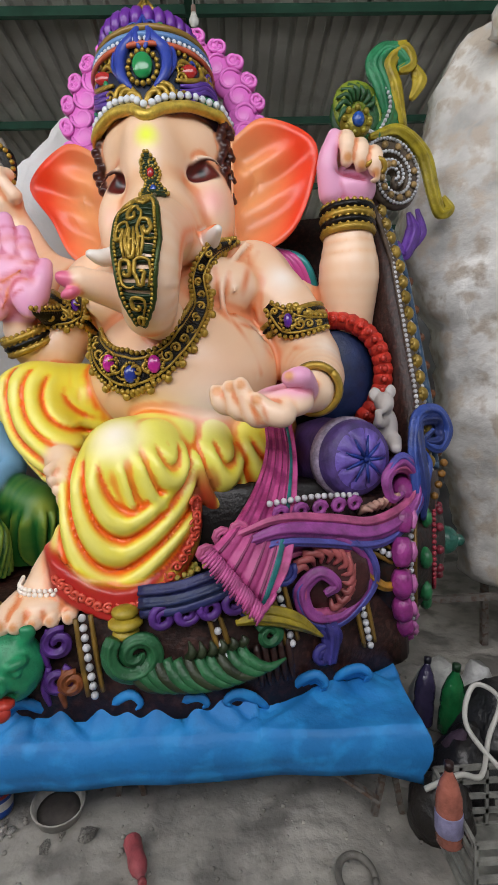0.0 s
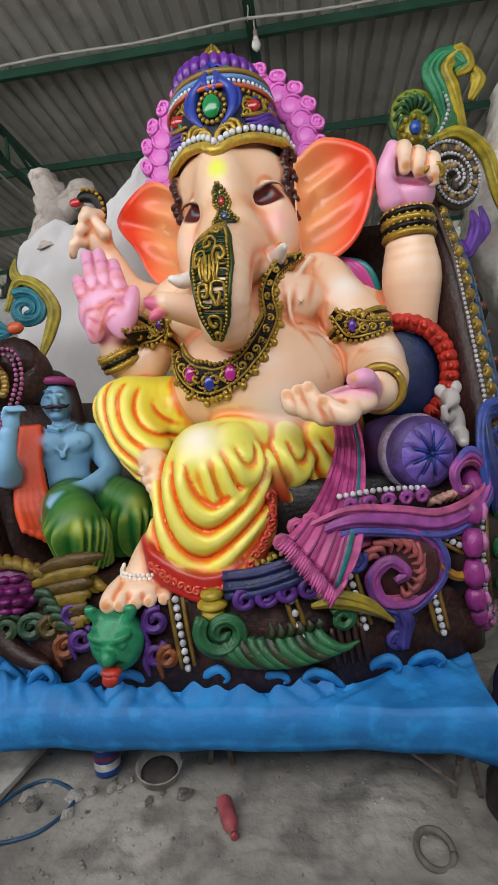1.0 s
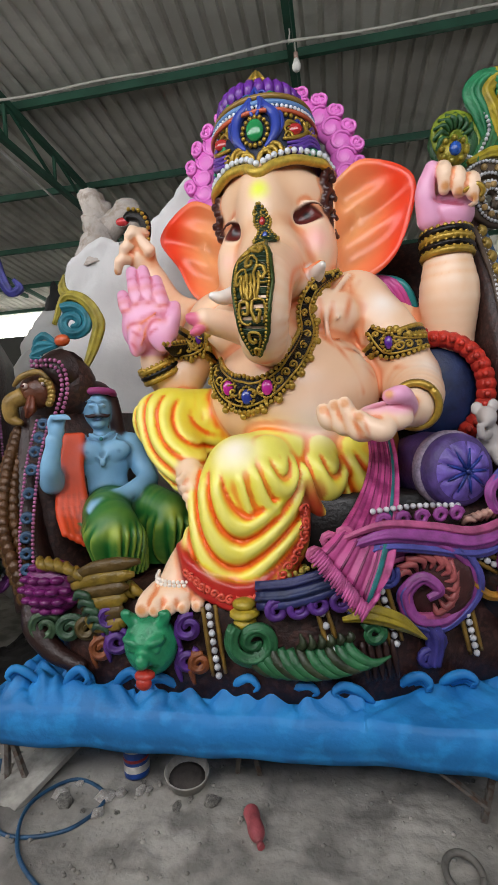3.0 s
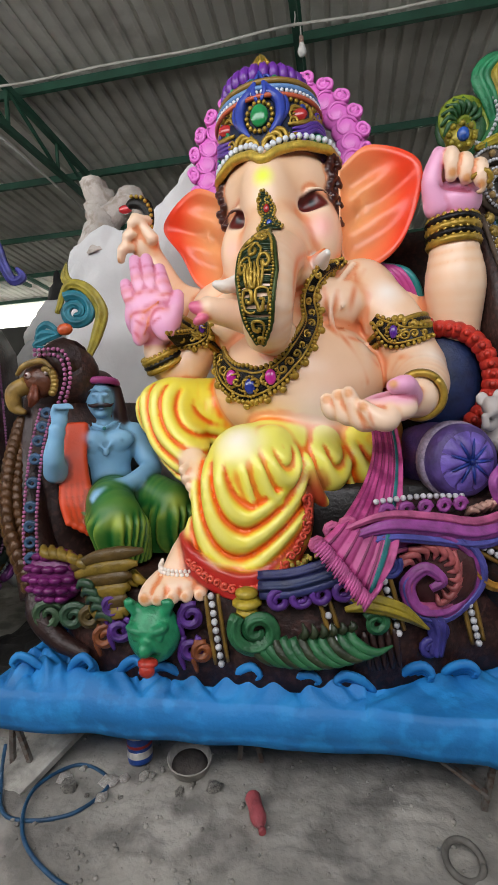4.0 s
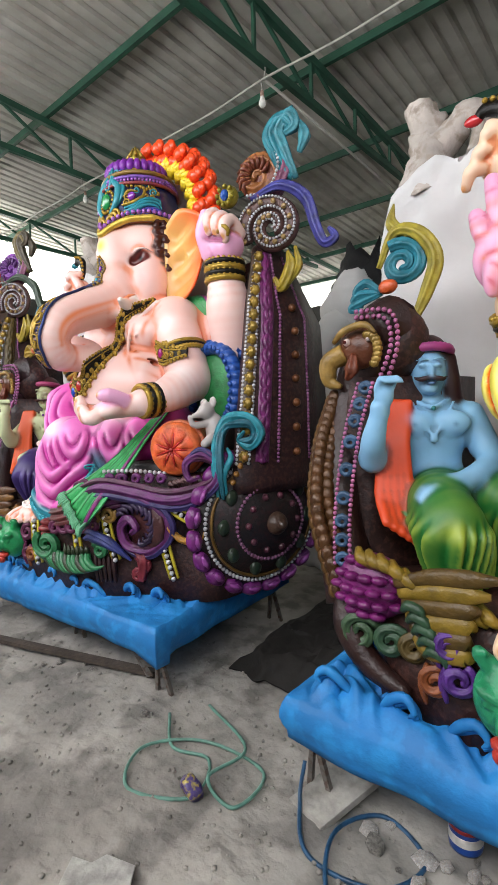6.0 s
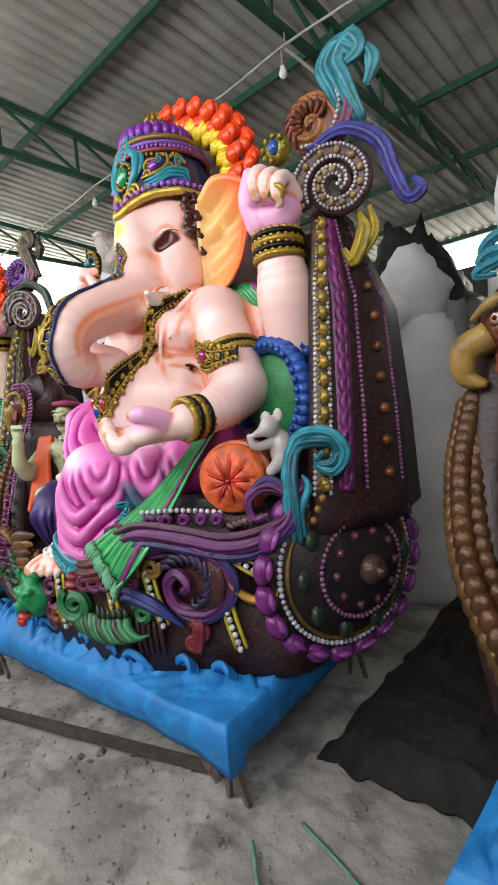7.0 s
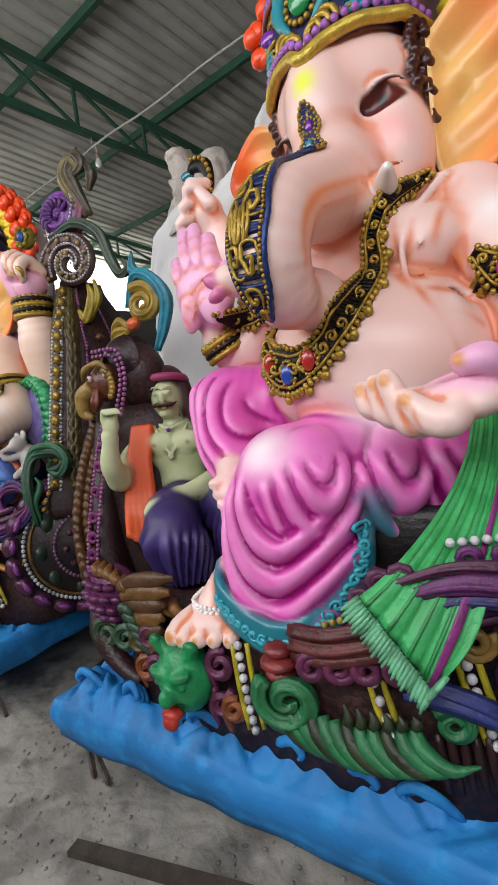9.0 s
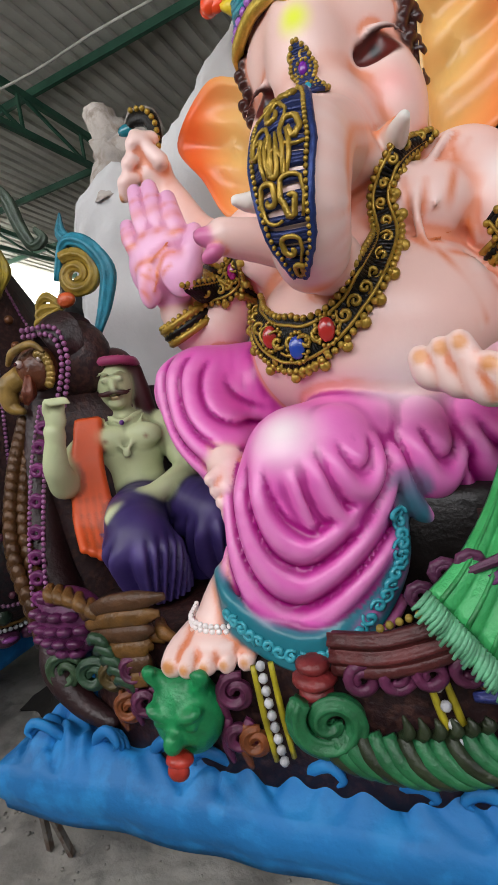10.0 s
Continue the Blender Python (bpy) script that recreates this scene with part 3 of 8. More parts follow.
        k.tint(a + (-0.03, -0.05, -0.04), 0.017, "nail", 0.01)
    k.cap((-1.03, 2.52, 2.68), (-1.12, 2.5, 2.8), 0.037, 0.026, S, 0.02)
    # head: skull, flat brow running into the proboscis, cheeks and jaw
    k.ell((-0.29, 2.62, 2.74), (0.315, 0.28, 0.33), S, 0.04, (0, -5, 0))
    k.ell((-0.325, 2.39, 2.72), (0.155, 0.19, 0.27), S, 0.09, (4, -4, 0))
    k.ell((-0.3, 2.3, 2.5), (0.15, 0.14, 0.14), S, 0.07)
    k.ell((-0.085, 2.45, 2.54), (0.125, 0.14, 0.2), S, 0.07)
    k.ell((-0.5, 2.45, 2.5), (0.11, 0.125, 0.18), S, 0.08)
    k.ell((-0.3, 2.53, 2.85), (0.29, 0.225, 0.2), S, 0.06)
    k.ell((-0.22, 2.42, 2.36), (0.2, 0.15, 0.12), S, 0.06)
    k.ell((-0.17, 2.24, 2.3), (0.075, 0.1, 0.05), S, 0.04)
    # proboscis: out, down, and a curled tip
    k.limb(TRUNK[::3], TRUNK_R[::3], S, 0.06, 20)
    k.limb([(-0.3, 1.88, 1.99), (-0.27, 2.0, 1.985), (-0.31, 2.07, 2.03), (-0.44, 2.03, 2.09), (-0.57, 1.94, 2.12)], [0.09, 0.088, 0.082, 0.07, 0.055], S, 0.015, 14)
    k.ell((-0.61, 1.91, 2.12), (0.045, 0.035, 0.03), "lip", 0.012, (0, 25, 0))
    k.ell((-0.595, 1.895, 2.065), (0.038, 0.03, 0.022), "lip", 0.01, (0, -20, 0))
    # groove sprayed along the flank of the proboscis, rings under its bend
    for o, key, r in ((1.75, "fold", 0.0085),):
        k.limb([on_trunk(s, o, -0.004) for s in (0.22, 0.34, 0.45, 0.53, 0.6, 0.68, 0.78)], [0.007, r, r, r, r, 0.004], key, 0.006, 18, soft=0.016)
    k.limb([(-0.2, 2.2, 2.37), (-0.13, 2.19, 2.36), (-0.06, 2.2, 2.4), (-0.03, 2.26, 2.42)], [0.01, 0.013, 0.011, 0.006], "fold", 0.012, 8, soft=0.014)
    for i in range(7):
        s = 0.7 + 0.04 * i
        k.limb([on_trunk(s, a, 0.0) for a in (0.7, 1.1, 1.5, 1.9)], [0.003, 0.005, 0.003], S, 0.004, 6)
    k.limb([(-0.12, 2.3, 2.37), (-0.075, 2.2, 2.345), (-0.04, 2.12, 2.362)], [0.046, 0.042, 0.02], "white", 0.006, 7)
    k.limb([(-0.47, 2.24, 2.31), (-0.52, 2.13, 2.26), (-0.565, 2.09, 2.265)], [0.042, 0.036, 0.02], "white", 0.006, 7)
    # eyes: almond hollows with lids
    for c, r, rot in (((-0.105, 2.345, 2.695), (0.082, 0.035, 0.043), -16), ((-0.49, 2.335, 2.65), (0.068, 0.035, 0.043), 14)):
        k.ell(c, r, None, 0.02, (0, rot, 0), cut=True)
        sl = math.tan(radians(-rot))
        for dx in np.linspace(-0.95, 0.95, 9):
            k.tint((c[0] + dx * r[0], c[1] + 0.02, c[2] + 0.004 + dx * r[0] * sl * 0.8), 0.046 * math.sqrt(1 - dx * dx) + 0.006, "socket", 0.01)
        k.tint((c[0] - 0.004, c[1] + 0.025, c[2] + 0.006), 0.02, "pupil", 0.008)
        line([(c[0] - 0.085, c[1] + 0.03, c[2] - 0.004 - 0.06 * sl), (c[0] - 0.03, c[1] + 0.01, c[2] + 0.04), (c[0] + 0.04, c[1] + 0.014, c[2] + 0.046 + 0.02 * sl), (c[0] + 0.1, c[1] + 0.05, c[2] + 0.01 + 0.08 * sl)], 0.012, "hair", 0.008)
        line([(c[0] - 0.08, c[1] + 0.02, c[2] + 0.03), (c[0], c[1] - 0.02, c[2] + 0.085), (c[0] + 0.1, c[1] + 0.03, c[2] + 0.075)], 0.006, "crease", 0.016)
        k.limb([(c[0] - 0.09, c[1] + 0.045, c[2] - 0.014 - 0.06 * sl), (c[0] - 0.03, c[1] + 0.012, c[2] + 0.05), (c[0] + 0.04, c[1] + 0.016, c[2] + 0.056 + 0.03 * sl), (c[0] + 0.1, c[1] + 0.06, c[2] + 0.012 + 0.08 * sl)], [0.004, 0.009, 0.009, 0.004], S, 0.025, 9)
    # curly hair beside the face
    for i in range(12):
        q = i / 11
        for j in range(2):
            k.ell((0.018 + 0.014 * math.sin(i * 2.1 + j) - 0.03 * j, 2.49 + 0.03 * q - 0.04 * j, 2.95 - 0.36 * q), (0.026, 0.032, 0.021), "hair", 0.006, (0, 30 * math.sin(i), 0), soft=0.003)
        if i < 8:
            k.ell((-0.6 + 0.014 * math.sin(i * 2.1), 2.49, 2.92 - 0.035 * i), (0.028, 0.04, 0.021), "hair", 0.006, soft=0.003)
    # crown body
    def crown_fn(g):
        z = g[..., 2]
        r = np.interp(z, [2.88, 3.0, 3.12, 3.26, 3.42], [0.322, 0.312, 0.295, 0.262, 0.205])
        cx = np.interp(z, [2.9, 3.42], [-0.3, -0.352])
        d = np.hypot(g[..., 0] - cx, g[..., 1] - 2.6) - r
        low = np.interp(g[..., 0], [-0.63, -0.5, -0.4, -0.33, -0.25, -0.14, -0.03, 0.035], [2.92, 2.945, 2.925, 2.88, 2.93, 2.965, 2.97, 2.955])
        return np.maximum(d, np.maximum(low - z, z - 3.38))
    k.put(crown_fn, (-0.65, 2.25, 2.86), (0.05, 2.95, 3.45), "crown", 0.008, soft=0.003)
    # bent leg: thigh, knee, folded shin under pleats that fall from the knee, and the foot beside it
    bent = soft_min(limb_fn([(-0.35, 2.48, 1.6), (-0.65, 2.42, 1.65), (-0.88, 2.3, 1.7)], [0.24, 0.2, 0.15]), limb_fn([(-0.89, 2.29, 1.69), (-0.82, 2.17, 1.54), (-0.73, 2.07, 1.43)], [0.15, 0.12, 0.08]), 0.06)
    pleats(k, bent, (-1.12, 1.9, 1.28), (-0.1, 2.75, 1.9),
           lambda g: 6.5 * np.hypot((g[..., 0] + 0.58) / 0.5, (g[..., 2] - 1.72) / 0.42),
           0.034, lambda g: ease((-0.6 - g[..., 0]) / 0.2 + (1.62 - g[..., 2]) / 0.25) * ease((1.86 - g[..., 2]) / 0.1))
    k.limb([(-0.76, 2.08, 1.46), (-0.69, 1.98, 1.42), (-0.685, 1.93, 1.37)], [0.08, 0.065, 0.055], S, 0.015, 6)
    for i in range(4):
        k.cap((-0.69 + 0.012 * i, 1.93, 1.42 - 0.036 * i), (-0.715 + 0.014 * i, 1.885, 1.405 - 0.038 * i), 0.027, 0.021, S, 0.006)
    # thigh and hanging leg under a draped skirt
    thigh = limb_fn([(0.1, 2.38, 1.5), (-0.15, 2.19, 1.48), (-0.43, 1.95, 1.425)], [0.19, 0.165, 0.168])
    k.put(thigh, (-0.62, 1.75, 1.2), (0.32, 2.6, 1.7), "knee", 0.05, soft=0.03)
    skirt = soft_min(limb_fn([(-0.44, 1.945, 1.42), (-0.5, 1.955, 1.2), (-0.54, 1.97, 1.03)], [0.165, 0.165, 0.16]), limb_fn([(-0.42, 1.955, 1.4), (-0.36, 1.975, 1.18), (-0.37, 1.985, 1.02)], [0.15, 0.16, 0.16]), 0.05)
    def swing(g):
        x = g[..., 0] + 0.36 + 0.22 * (1.4 - g[..., 2])
        z = 1.53 - g[..., 2]
        return (np.abs(x / 0.37) ** 1.7 + np.abs(np.maximum(z, 0) / 0.64) ** 1.7) ** (1 / 1.7)
    pleats(k, skirt, (-0.76, 1.74, 0.84), (-0.14, 2.2, 1.62),
           lambda g: 6.2 * swing(g) ** 0.9 + 0.14 * np.sin(9 * g[..., 0] + 4 * g[..., 2]),
           0.046, lambda g: ease((1.5 - g[..., 2]) / 0.16) * ease((swing(g) - 0.36) / 0.12), sharp=0.75)
    # three hanging loops of cloth below the thigh
    u, nrm = np.array([-0.74, -0.67]), np.array([0.67, -0.74])
    for bx, by, bz, w, h, rings in ((-0.275, 1.88, 1.215, 0.145, 0.3, 2.7), (-0.065, 2.03, 1.225, 0.125, 0.29, 2.2), (0.085, 2.12, 1.26, 0.11, 0.26, 2.0)):
        c = np.array([bx, by]) - 0.055 * nrm
        def along(g, c=c):
            return (g[..., 0] - c[0]) * u[0] + (g[..., 1] - c[1]) * u[1]
        def loop(g, c=c, bz=bz, w=w, h=h):
            a = along(g)
            b = (g[..., 0] - c[0]) * nrm[0] + (g[..., 1] - c[1]) * nrm[1]
            q = np.stack([a / w, b / 0.1, (g[..., 2] - bz - h * 0.62) / (h * 0.62)], -1)
            l = np.sqrt((q * q).sum(-1)) + 1e-6
            return (l - 1) * 0.1
        pleats(k, loop, (bx - 0.2, by - 0.2, bz - 0.02), (bx + 0.2, by + 0.2, bz + 1.7 * h),
               lambda g, bz=bz, w=w, h=h, rings=rings, along=along: rings * np.hypot(along(g) / (1.05 * w), (g[..., 2] - bz - h * 0.95) / h) + 0.15,
               0.04, lambda g, bz=bz, h=h: ease((bz + 1.0 * h - g[..., 2]) / 0.12), soft=0.012, sharp=0.8)
    k.limb([(0.16, 2.36, 1.52), (0.16, 2.2, 1.42), (0.12, 2.12, 1.36)], [0.13, 0.11, 0.07], "cloth", 0.04)
    # hem, ankle and foot
    hem = [(-0.73, 1.88, 1.04), (-0.67, 1.79, 1.0), (-0.57, 1.765, 0.93), (-0.44, 1.765, 0.885), (-0.33, 1.8, 0.915), (-0.22, 1.86, 1.03), (-0.165, 1.93, 1.14), (-0.17, 1.96, 1.26)]
    for off in (-0.018, 0.012, 0.042, 0.066):
        k.limb([np.array(p) + (0, 0.004, off) for p in hem], [0.018, 0.022, 0.018], "border", 0.012, 18, soft=0.006)
    k.limb([(-0.6, 1.95, 1.12), (-0.7, 1.92, 1.02), (-0.74, 1.86, 0.95)], [0.11, 0.095, 0.085], S, 0.02, 8)
    k.ell((-0.735, 1.83, 0.915), (0.11, 0.11, 0.055), S, 0.03)
    for i in range(5):
        x = -0.845 + 0.056 * i
        r = 0.041 if i == 0 else 0.031 - 0.0012 * i
        y = 1.7 + 0.018 * abs(i - 1)
        k.limb([(x + 0.02, y + 0.12, 0.925), (x, y + 0.04, 0.905), (x - 0.004, y, 0.88)], [r * 1.05, r, r], S, 0.004, 6)
        k.tint((x - 0.004, y - r, 0.89), r * 0.55, "nail", 0.008)
    # brushed lines in palms, folds of the body and fingers
    for pts in ([(-0.84, 2.21, 2.23), (-0.93, 2.22, 2.2), (-0.99, 2.22, 2.1), (-0.99, 2.24, 2.05)], [(-0.88, 2.21, 2.26), (-0.98, 2.22, 2.21), (-1.09, 2.25, 2.2)], [(-0.9, 2.21, 2.16), (-0.98, 2.22, 2.13), (-1.04, 2.23, 2.16)], [(-1.05, 2.23, 2.1), (-1.01, 2.22, 2.06), (-0.94, 2.22, 2.07)]):
        line(pts, 0.012, "palm_line", 0.012)
    for i, (tx, tz) in enumerate(((-1.125, 2.405), (-1.066, 2.525), (-1.0, 2.525), (-0.928, 2.465))):
        b, tip = np.array([-1.075 + 0.063 * i, 2.26, 2.27 + 0.015 * (i in (1, 2))]), np.array([tx, 2.3, tz - 0.025])
        for q in (0.08, 0.45, 0.75):
            j = b * (1 - q) + tip * q
            line([j + (-0.035, 0.01, -0.002), j + (0, -0.004, 0), j + (0.035, 0.01, 0.004)], 0.01, "palm_line", 0.01, 5)
        if i < 3:
            line([b + (0.032, 0.012, 0.01), (b + tip) / 2 + (0.031, 0.012, 0.0)], 0.006, "palm_line", 0.008, 5)
    for pts in ([(0.14, 2.3, 2.33), (0.08, 2.22, 2.2), (0.07, 2.2, 2.08), (0.13, 2.28, 1.98)], [(-0.13, 2.17, 2.04), (-0.02, 2.17, 2.02), (0.07, 2.2, 2.05)], [(-0.02, 2.13, 1.95), (0.08, 2.17, 1.97), (0.17, 2.26, 1.93)], [(0.02, 2.1, 1.86), (0.1, 2.15, 1.88), (0.18, 2.22, 1.84)], [(-0.06, 2.2, 2.22), (-0.05, 2.15, 2.1), (0.0, 2.12, 1.95), (0.08, 2.1, 1.76)], [(0.0, 2.2, 2.2), (-0.01, 2.15, 2.08), (0.04, 2.11, 1.93), (0.12, 2.12, 1.76)], [(0.28, 2.2, 1.87), (0.34, 2.18, 1.85), (0.4, 2.22, 1.84)]):
        line(pts, 0.013, "crease", 0.018)
    line([on_trunk(q, 1.45, 0.0) for q in (0.2, 0.32, 0.44, 0.54, 0.62, 0.72)], 0.016, "fold", 0.018, 16)
    line([(-0.22, 2.18, 2.37), (-0.13, 2.15, 2.36), (-0.05, 2.19, 2.41), (-0.02, 2.26, 2.46)], 0.012, "fold", 0.014)
    for i in range(4):
        line([(0.1 - 0.012 * i, 1.75 - 0.01 * i, 1.6), (0.02 + 0.03 * i, 1.73 - 0.02 * i, 1.59 - 0.012 * i), (0.0 + 0.03 * i, 1.72 - 0.02 * i, 1.66)], 0.007, "crease", 0.01, 6)
    for i in range(4):
        line([(-0.817 + 0.056 * i, 1.8, 0.95), (-0.82 + 0.056 * i, 1.73, 0.92), (-0.822 + 0.056 * i, 1.69, 0.89)], 0.008, "crease", 0.01, 6)
    # airbrushed accents; glow tints also put highlights into the colour of knee, belly and arm
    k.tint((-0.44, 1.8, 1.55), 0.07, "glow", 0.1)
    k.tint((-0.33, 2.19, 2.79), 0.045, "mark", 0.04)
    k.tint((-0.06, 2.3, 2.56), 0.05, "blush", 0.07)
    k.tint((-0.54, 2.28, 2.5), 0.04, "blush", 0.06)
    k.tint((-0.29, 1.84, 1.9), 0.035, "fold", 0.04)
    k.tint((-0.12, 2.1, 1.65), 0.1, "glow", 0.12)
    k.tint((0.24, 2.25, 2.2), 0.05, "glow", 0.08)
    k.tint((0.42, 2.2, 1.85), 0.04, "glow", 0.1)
    return k


def ear(points, tip_y, root_y, flip):
    """A thin, cupped, rippled ear from its outline; gives the solid and how near each point is to the rim."""
    o = smooth_path(points + points[:1], 56)[:-1]
    c = o.mean(0) * 0.75 + 0.25 * o[0]
    rings, vs, fs, rim = 9, [], [], []
    n = len(o)
    for side in (0, 1):
        for j in range(rings + 1):
            s = j / rings
            for i in range(n):
                p = c + (o[i] - c) * s
                u = (p[0] - points[0][0]) / (points[2][0] - points[0][0])
                y = root_y + (tip_y - root_y) * u + 0.07 * (1 - s * s) - 0.02 * s ** 6
                y += 0.024 * math.sin(34 * (p[1] - 0.5 * abs(p[0] - points[0][0]))) * (1 - s) * min(1, 3 * s) * 1.6
                vs.append((p[0], y + side * (0.035 - 0.018 * s ** 3), p[1]))
                rim.append(s)
    for side in (0, 1):
        b = side * (rings + 1) * n
        for j in range(rings):
            for i in range(n):
                q = (b + j * n + i, b + j * n + (i + 1) % n, b + (j + 1) * n + (i + 1) % n, b + (j + 1) * n + i)
                fs.append(q if (side ^ flip) else q[::-1])
    a, b = rings * n, (2 * rings + 1) * n
    for i in range(n):
        q = (a + i, a + (i + 1) % n, b + (i + 1) % n, b + i)
        fs.append(q if flip else q[::-1])
    return (np.array(vs), fs), np.array(rim)


FIGURE = model_figure()
FIG_V, FIG_F = FIGURE.mesh()
FIG_W, FIG_T = FIGURE.weights(FIG_V)
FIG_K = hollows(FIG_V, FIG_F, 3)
FIGURE.f = None


def bring(path, off):
    return np.asarray(path, float) + np.array(off)


FRONT = np.full((330, 400), 9.0)
FRONT_CELL = np.floor((FIG_V[:, [0, 2]] - (-1.4, 0.75)) / 0.007).astype(int)
np.minimum.at(FRONT, (FRONT_CELL[:, 0], FRONT_CELL[:, 1]), FIG_V[:, 1])


def on_clay(x, z, lift=0.004):
    """The foremost point of the figure at x and z."""
    i, j = int((x + 1.4) / 0.007), int((z - 0.75) / 0.007)
    y = FRONT[max(i - 1, 0):i + 2, max(j - 1, 0):j + 2].min()
    return np.array([x, (y if y < 5 else 2.2) - lift, z])


near = np.full(len(FIG_V), 9.0)
for q, r in zip(TRUNK, TRUNK_R):
    near = np.minimum(near, np.linalg.norm(FIG_V - q, axis=1) - r)
body = (near > 0.035) & ~((FIG_V[:, 0] < -0.3) & (FIG_V[:, 1] < 2.06) & (FIG_V[:, 2] > 1.9)) & (FIG_V[:, 1] > 1.9) & ~((FIG_V[:, 1] < 2.16) & (FIG_V[:, 2] > 2.25))
CHEST = np.full((330, 400), 9.0)
np.minimum.at(CHEST, (FRONT_CELL[body, 0], FRONT_CELL[body, 1]), FIG_V[body, 1])


def on_chest(x, z, lift=0.004):
    """The foremost point of the body behind the proboscis."""
    i, j = int((x + 1.4) / 0.007), int((z - 0.75) / 0.007)
    for w in (1, 4, 8):
        y = CHEST[max(i - w, 0):i + w + 1, max(j - w, 0):j + w + 1].min()
        if y < 5:
            break
    return np.array([x, (y if y < 5 else 2.15) - lift, z])


def curl_on(s, c, r, turns, a0, colour, w=0.012, finish=1, n=18):
    """A small spiral relief on the front of the figure."""
    p = spiral((c[0], 0, c[1]), r, r * 0.12, turns, a0, n=n)
    p = np.array([on_clay(q[0], q[2], w * 0.3) for q in p])
    s.add(sweep(p, [w * 0.5, w, w * 0.7], 6), colour, finish)


def figure(m, pal, label, group):
    s = Skin()
    col = blend(FIG_W, {}, pal)
    # Folds and creases sprayed; the border's hollows are mixed towards black
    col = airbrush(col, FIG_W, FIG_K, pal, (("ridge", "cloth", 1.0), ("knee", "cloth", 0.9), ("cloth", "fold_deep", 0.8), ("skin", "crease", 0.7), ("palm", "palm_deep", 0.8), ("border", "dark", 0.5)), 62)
    # Convex highlights laid into the colour: ridge crests and proud skin go paler
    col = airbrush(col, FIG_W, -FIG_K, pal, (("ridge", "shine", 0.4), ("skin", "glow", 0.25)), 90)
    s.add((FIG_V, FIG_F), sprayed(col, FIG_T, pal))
    gold, dark, pearl = pal["gold"], pal["tarnish"], pal["pearl"]
    # ears
    for pts, ty, ry, flip in (([(0.03, 2.9), (0.2, 2.99), (0.44, 2.85), (0.36, 2.52), (0.2, 2.38), (0.04, 2.42)], 2.46, 2.5, 0),
                              ([(-0.6, 2.86), (-0.8, 2.955), (-1.02, 2.81), (-0.9, 2.6), (-0.79, 2.4), (-0.6, 2.34)], 2.72, 2.54, 1)):
        geo, rim = ear(pts, ty, ry, flip)
        t = np.clip((rim - 0.15) / 0.75, 0, 1)[:, None]
        u = np.clip(np.abs(geo[0][:, 0] - pts[0][0]) / 0.4, 0, 1)[:, None]
        t = np.clip(0.25 * t + 0.9 * u + 0.25 * t * u - 0.1, 0, 1)
        # The ripples' hollows are shaded in the colour, up to a fifth darker
        ripple_shade = 0.5 + 0.5 * np.sin(34 * (geo[0][:, 2:3] - 0.5 * np.abs(geo[0][:, 0:1] - pts[0][0])))
        col = np.array(pal["ear_in"]) * (1 - t) + np.array(pal["ear_out"]) * t
        s.add(geo, col * (1 - 0.2 * ripple_shade * (1 - 0.6 * t)))
    # crown: brim, pearls, plumes, jewels, petals and knob
    brim = smooth_path([(-0.63, 2.6, 2.92), (-0.6, 2.45, 2.92), (-0.5, 2.33, 2.945), (-0.4, 2.28, 2.925), (-0.33, 2.26, 2.875), (-0.25, 2.27, 2.93), (-0.14, 2.31, 2.965), (-0.03, 2.4, 2.97), (0.035, 2.6, 2.955)], 50)
    brow = np.array([on_clay(p[0], p[2], 0.004) if -0.6 < p[0] < 0.02 else p for p in brim])
    brow[:, 1] = np.convolve(np.pad(brow[:, 1], 3, "edge"), np.ones(7) / 7, "valid") - 0.006
    brim = brow
    s.add(sweep(brim, 0.024, 8), pal["brim"], 1)
    for g in beads(bring(brim, (0, 0.0, 0.045)), 0.017):
        s.add(g, pearl)
    for h, key, r in ((3.272, "band_a", 0.014), (3.25, "pearl", 0.011), (3.31, "band_b", 0.016), (3.225, "band_c", 0.012)):
        rad = np.interp(h, [3.0, 3.12, 3.26, 3.42], [0.312, 0.295, 0.262, 0.205]) + 0.02
        p = [(-0.338 + rad * math.cos(a), 2.6 + rad * math.sin(a), h + 0.012 * math.cos(a)) for a in np.linspace(0, 2 * math.pi, 60)]
        if key == "pearl":
            for g in beads(p, 0.011, 2.3):
                s.add(g, pearl)
        else:
            s.add(sweep(p, r, 6, side=(0, 0, 1)), pal[key], 0)
    for i in range(26):
        a = 2 * math.pi * i / 26
        d = np.array([math.cos(a), math.sin(a), 0])
        c = np.array([-0.352, 2.6, 3.365])
        s.add(sweep(smooth_path([c + 0.19 * d + (0, 0, -0.035), c + 0.22 * d + (0, 0, 0.025), c + 0.18 * d + (0, 0, 0.07), c + 0.09 * d + (0, 0, 0.085)], 8), [0.018, 0.03, 0.026, 0.01], 6), pal["petal"])
    s.add(ball((-0.352, 2.6, 3.43), (0.13, 0.13, 0.04)), pal["petal"])
    s.add(sweep([(-0.36, 2.6, 3.45), (-0.36, 2.6, 3.52), (-0.362, 2.6, 3.56), (-0.365, 2.6, 3.63)], [0.03, 0.06, 0.045, 0.006], 12), pal["knob"], 1)
    for i in range(8):
        a = 2 * math.pi * i / 8
        s.add(sweep([(-0.36 + 0.062 * math.cos(a), 2.6 + 0.062 * math.sin(a), 3.535), (-0.363 + 0.02 * math.cos(a), 2.6 + 0.02 * math.sin(a), 3.61)], [0.016, 0.006], 5), gold, 1)

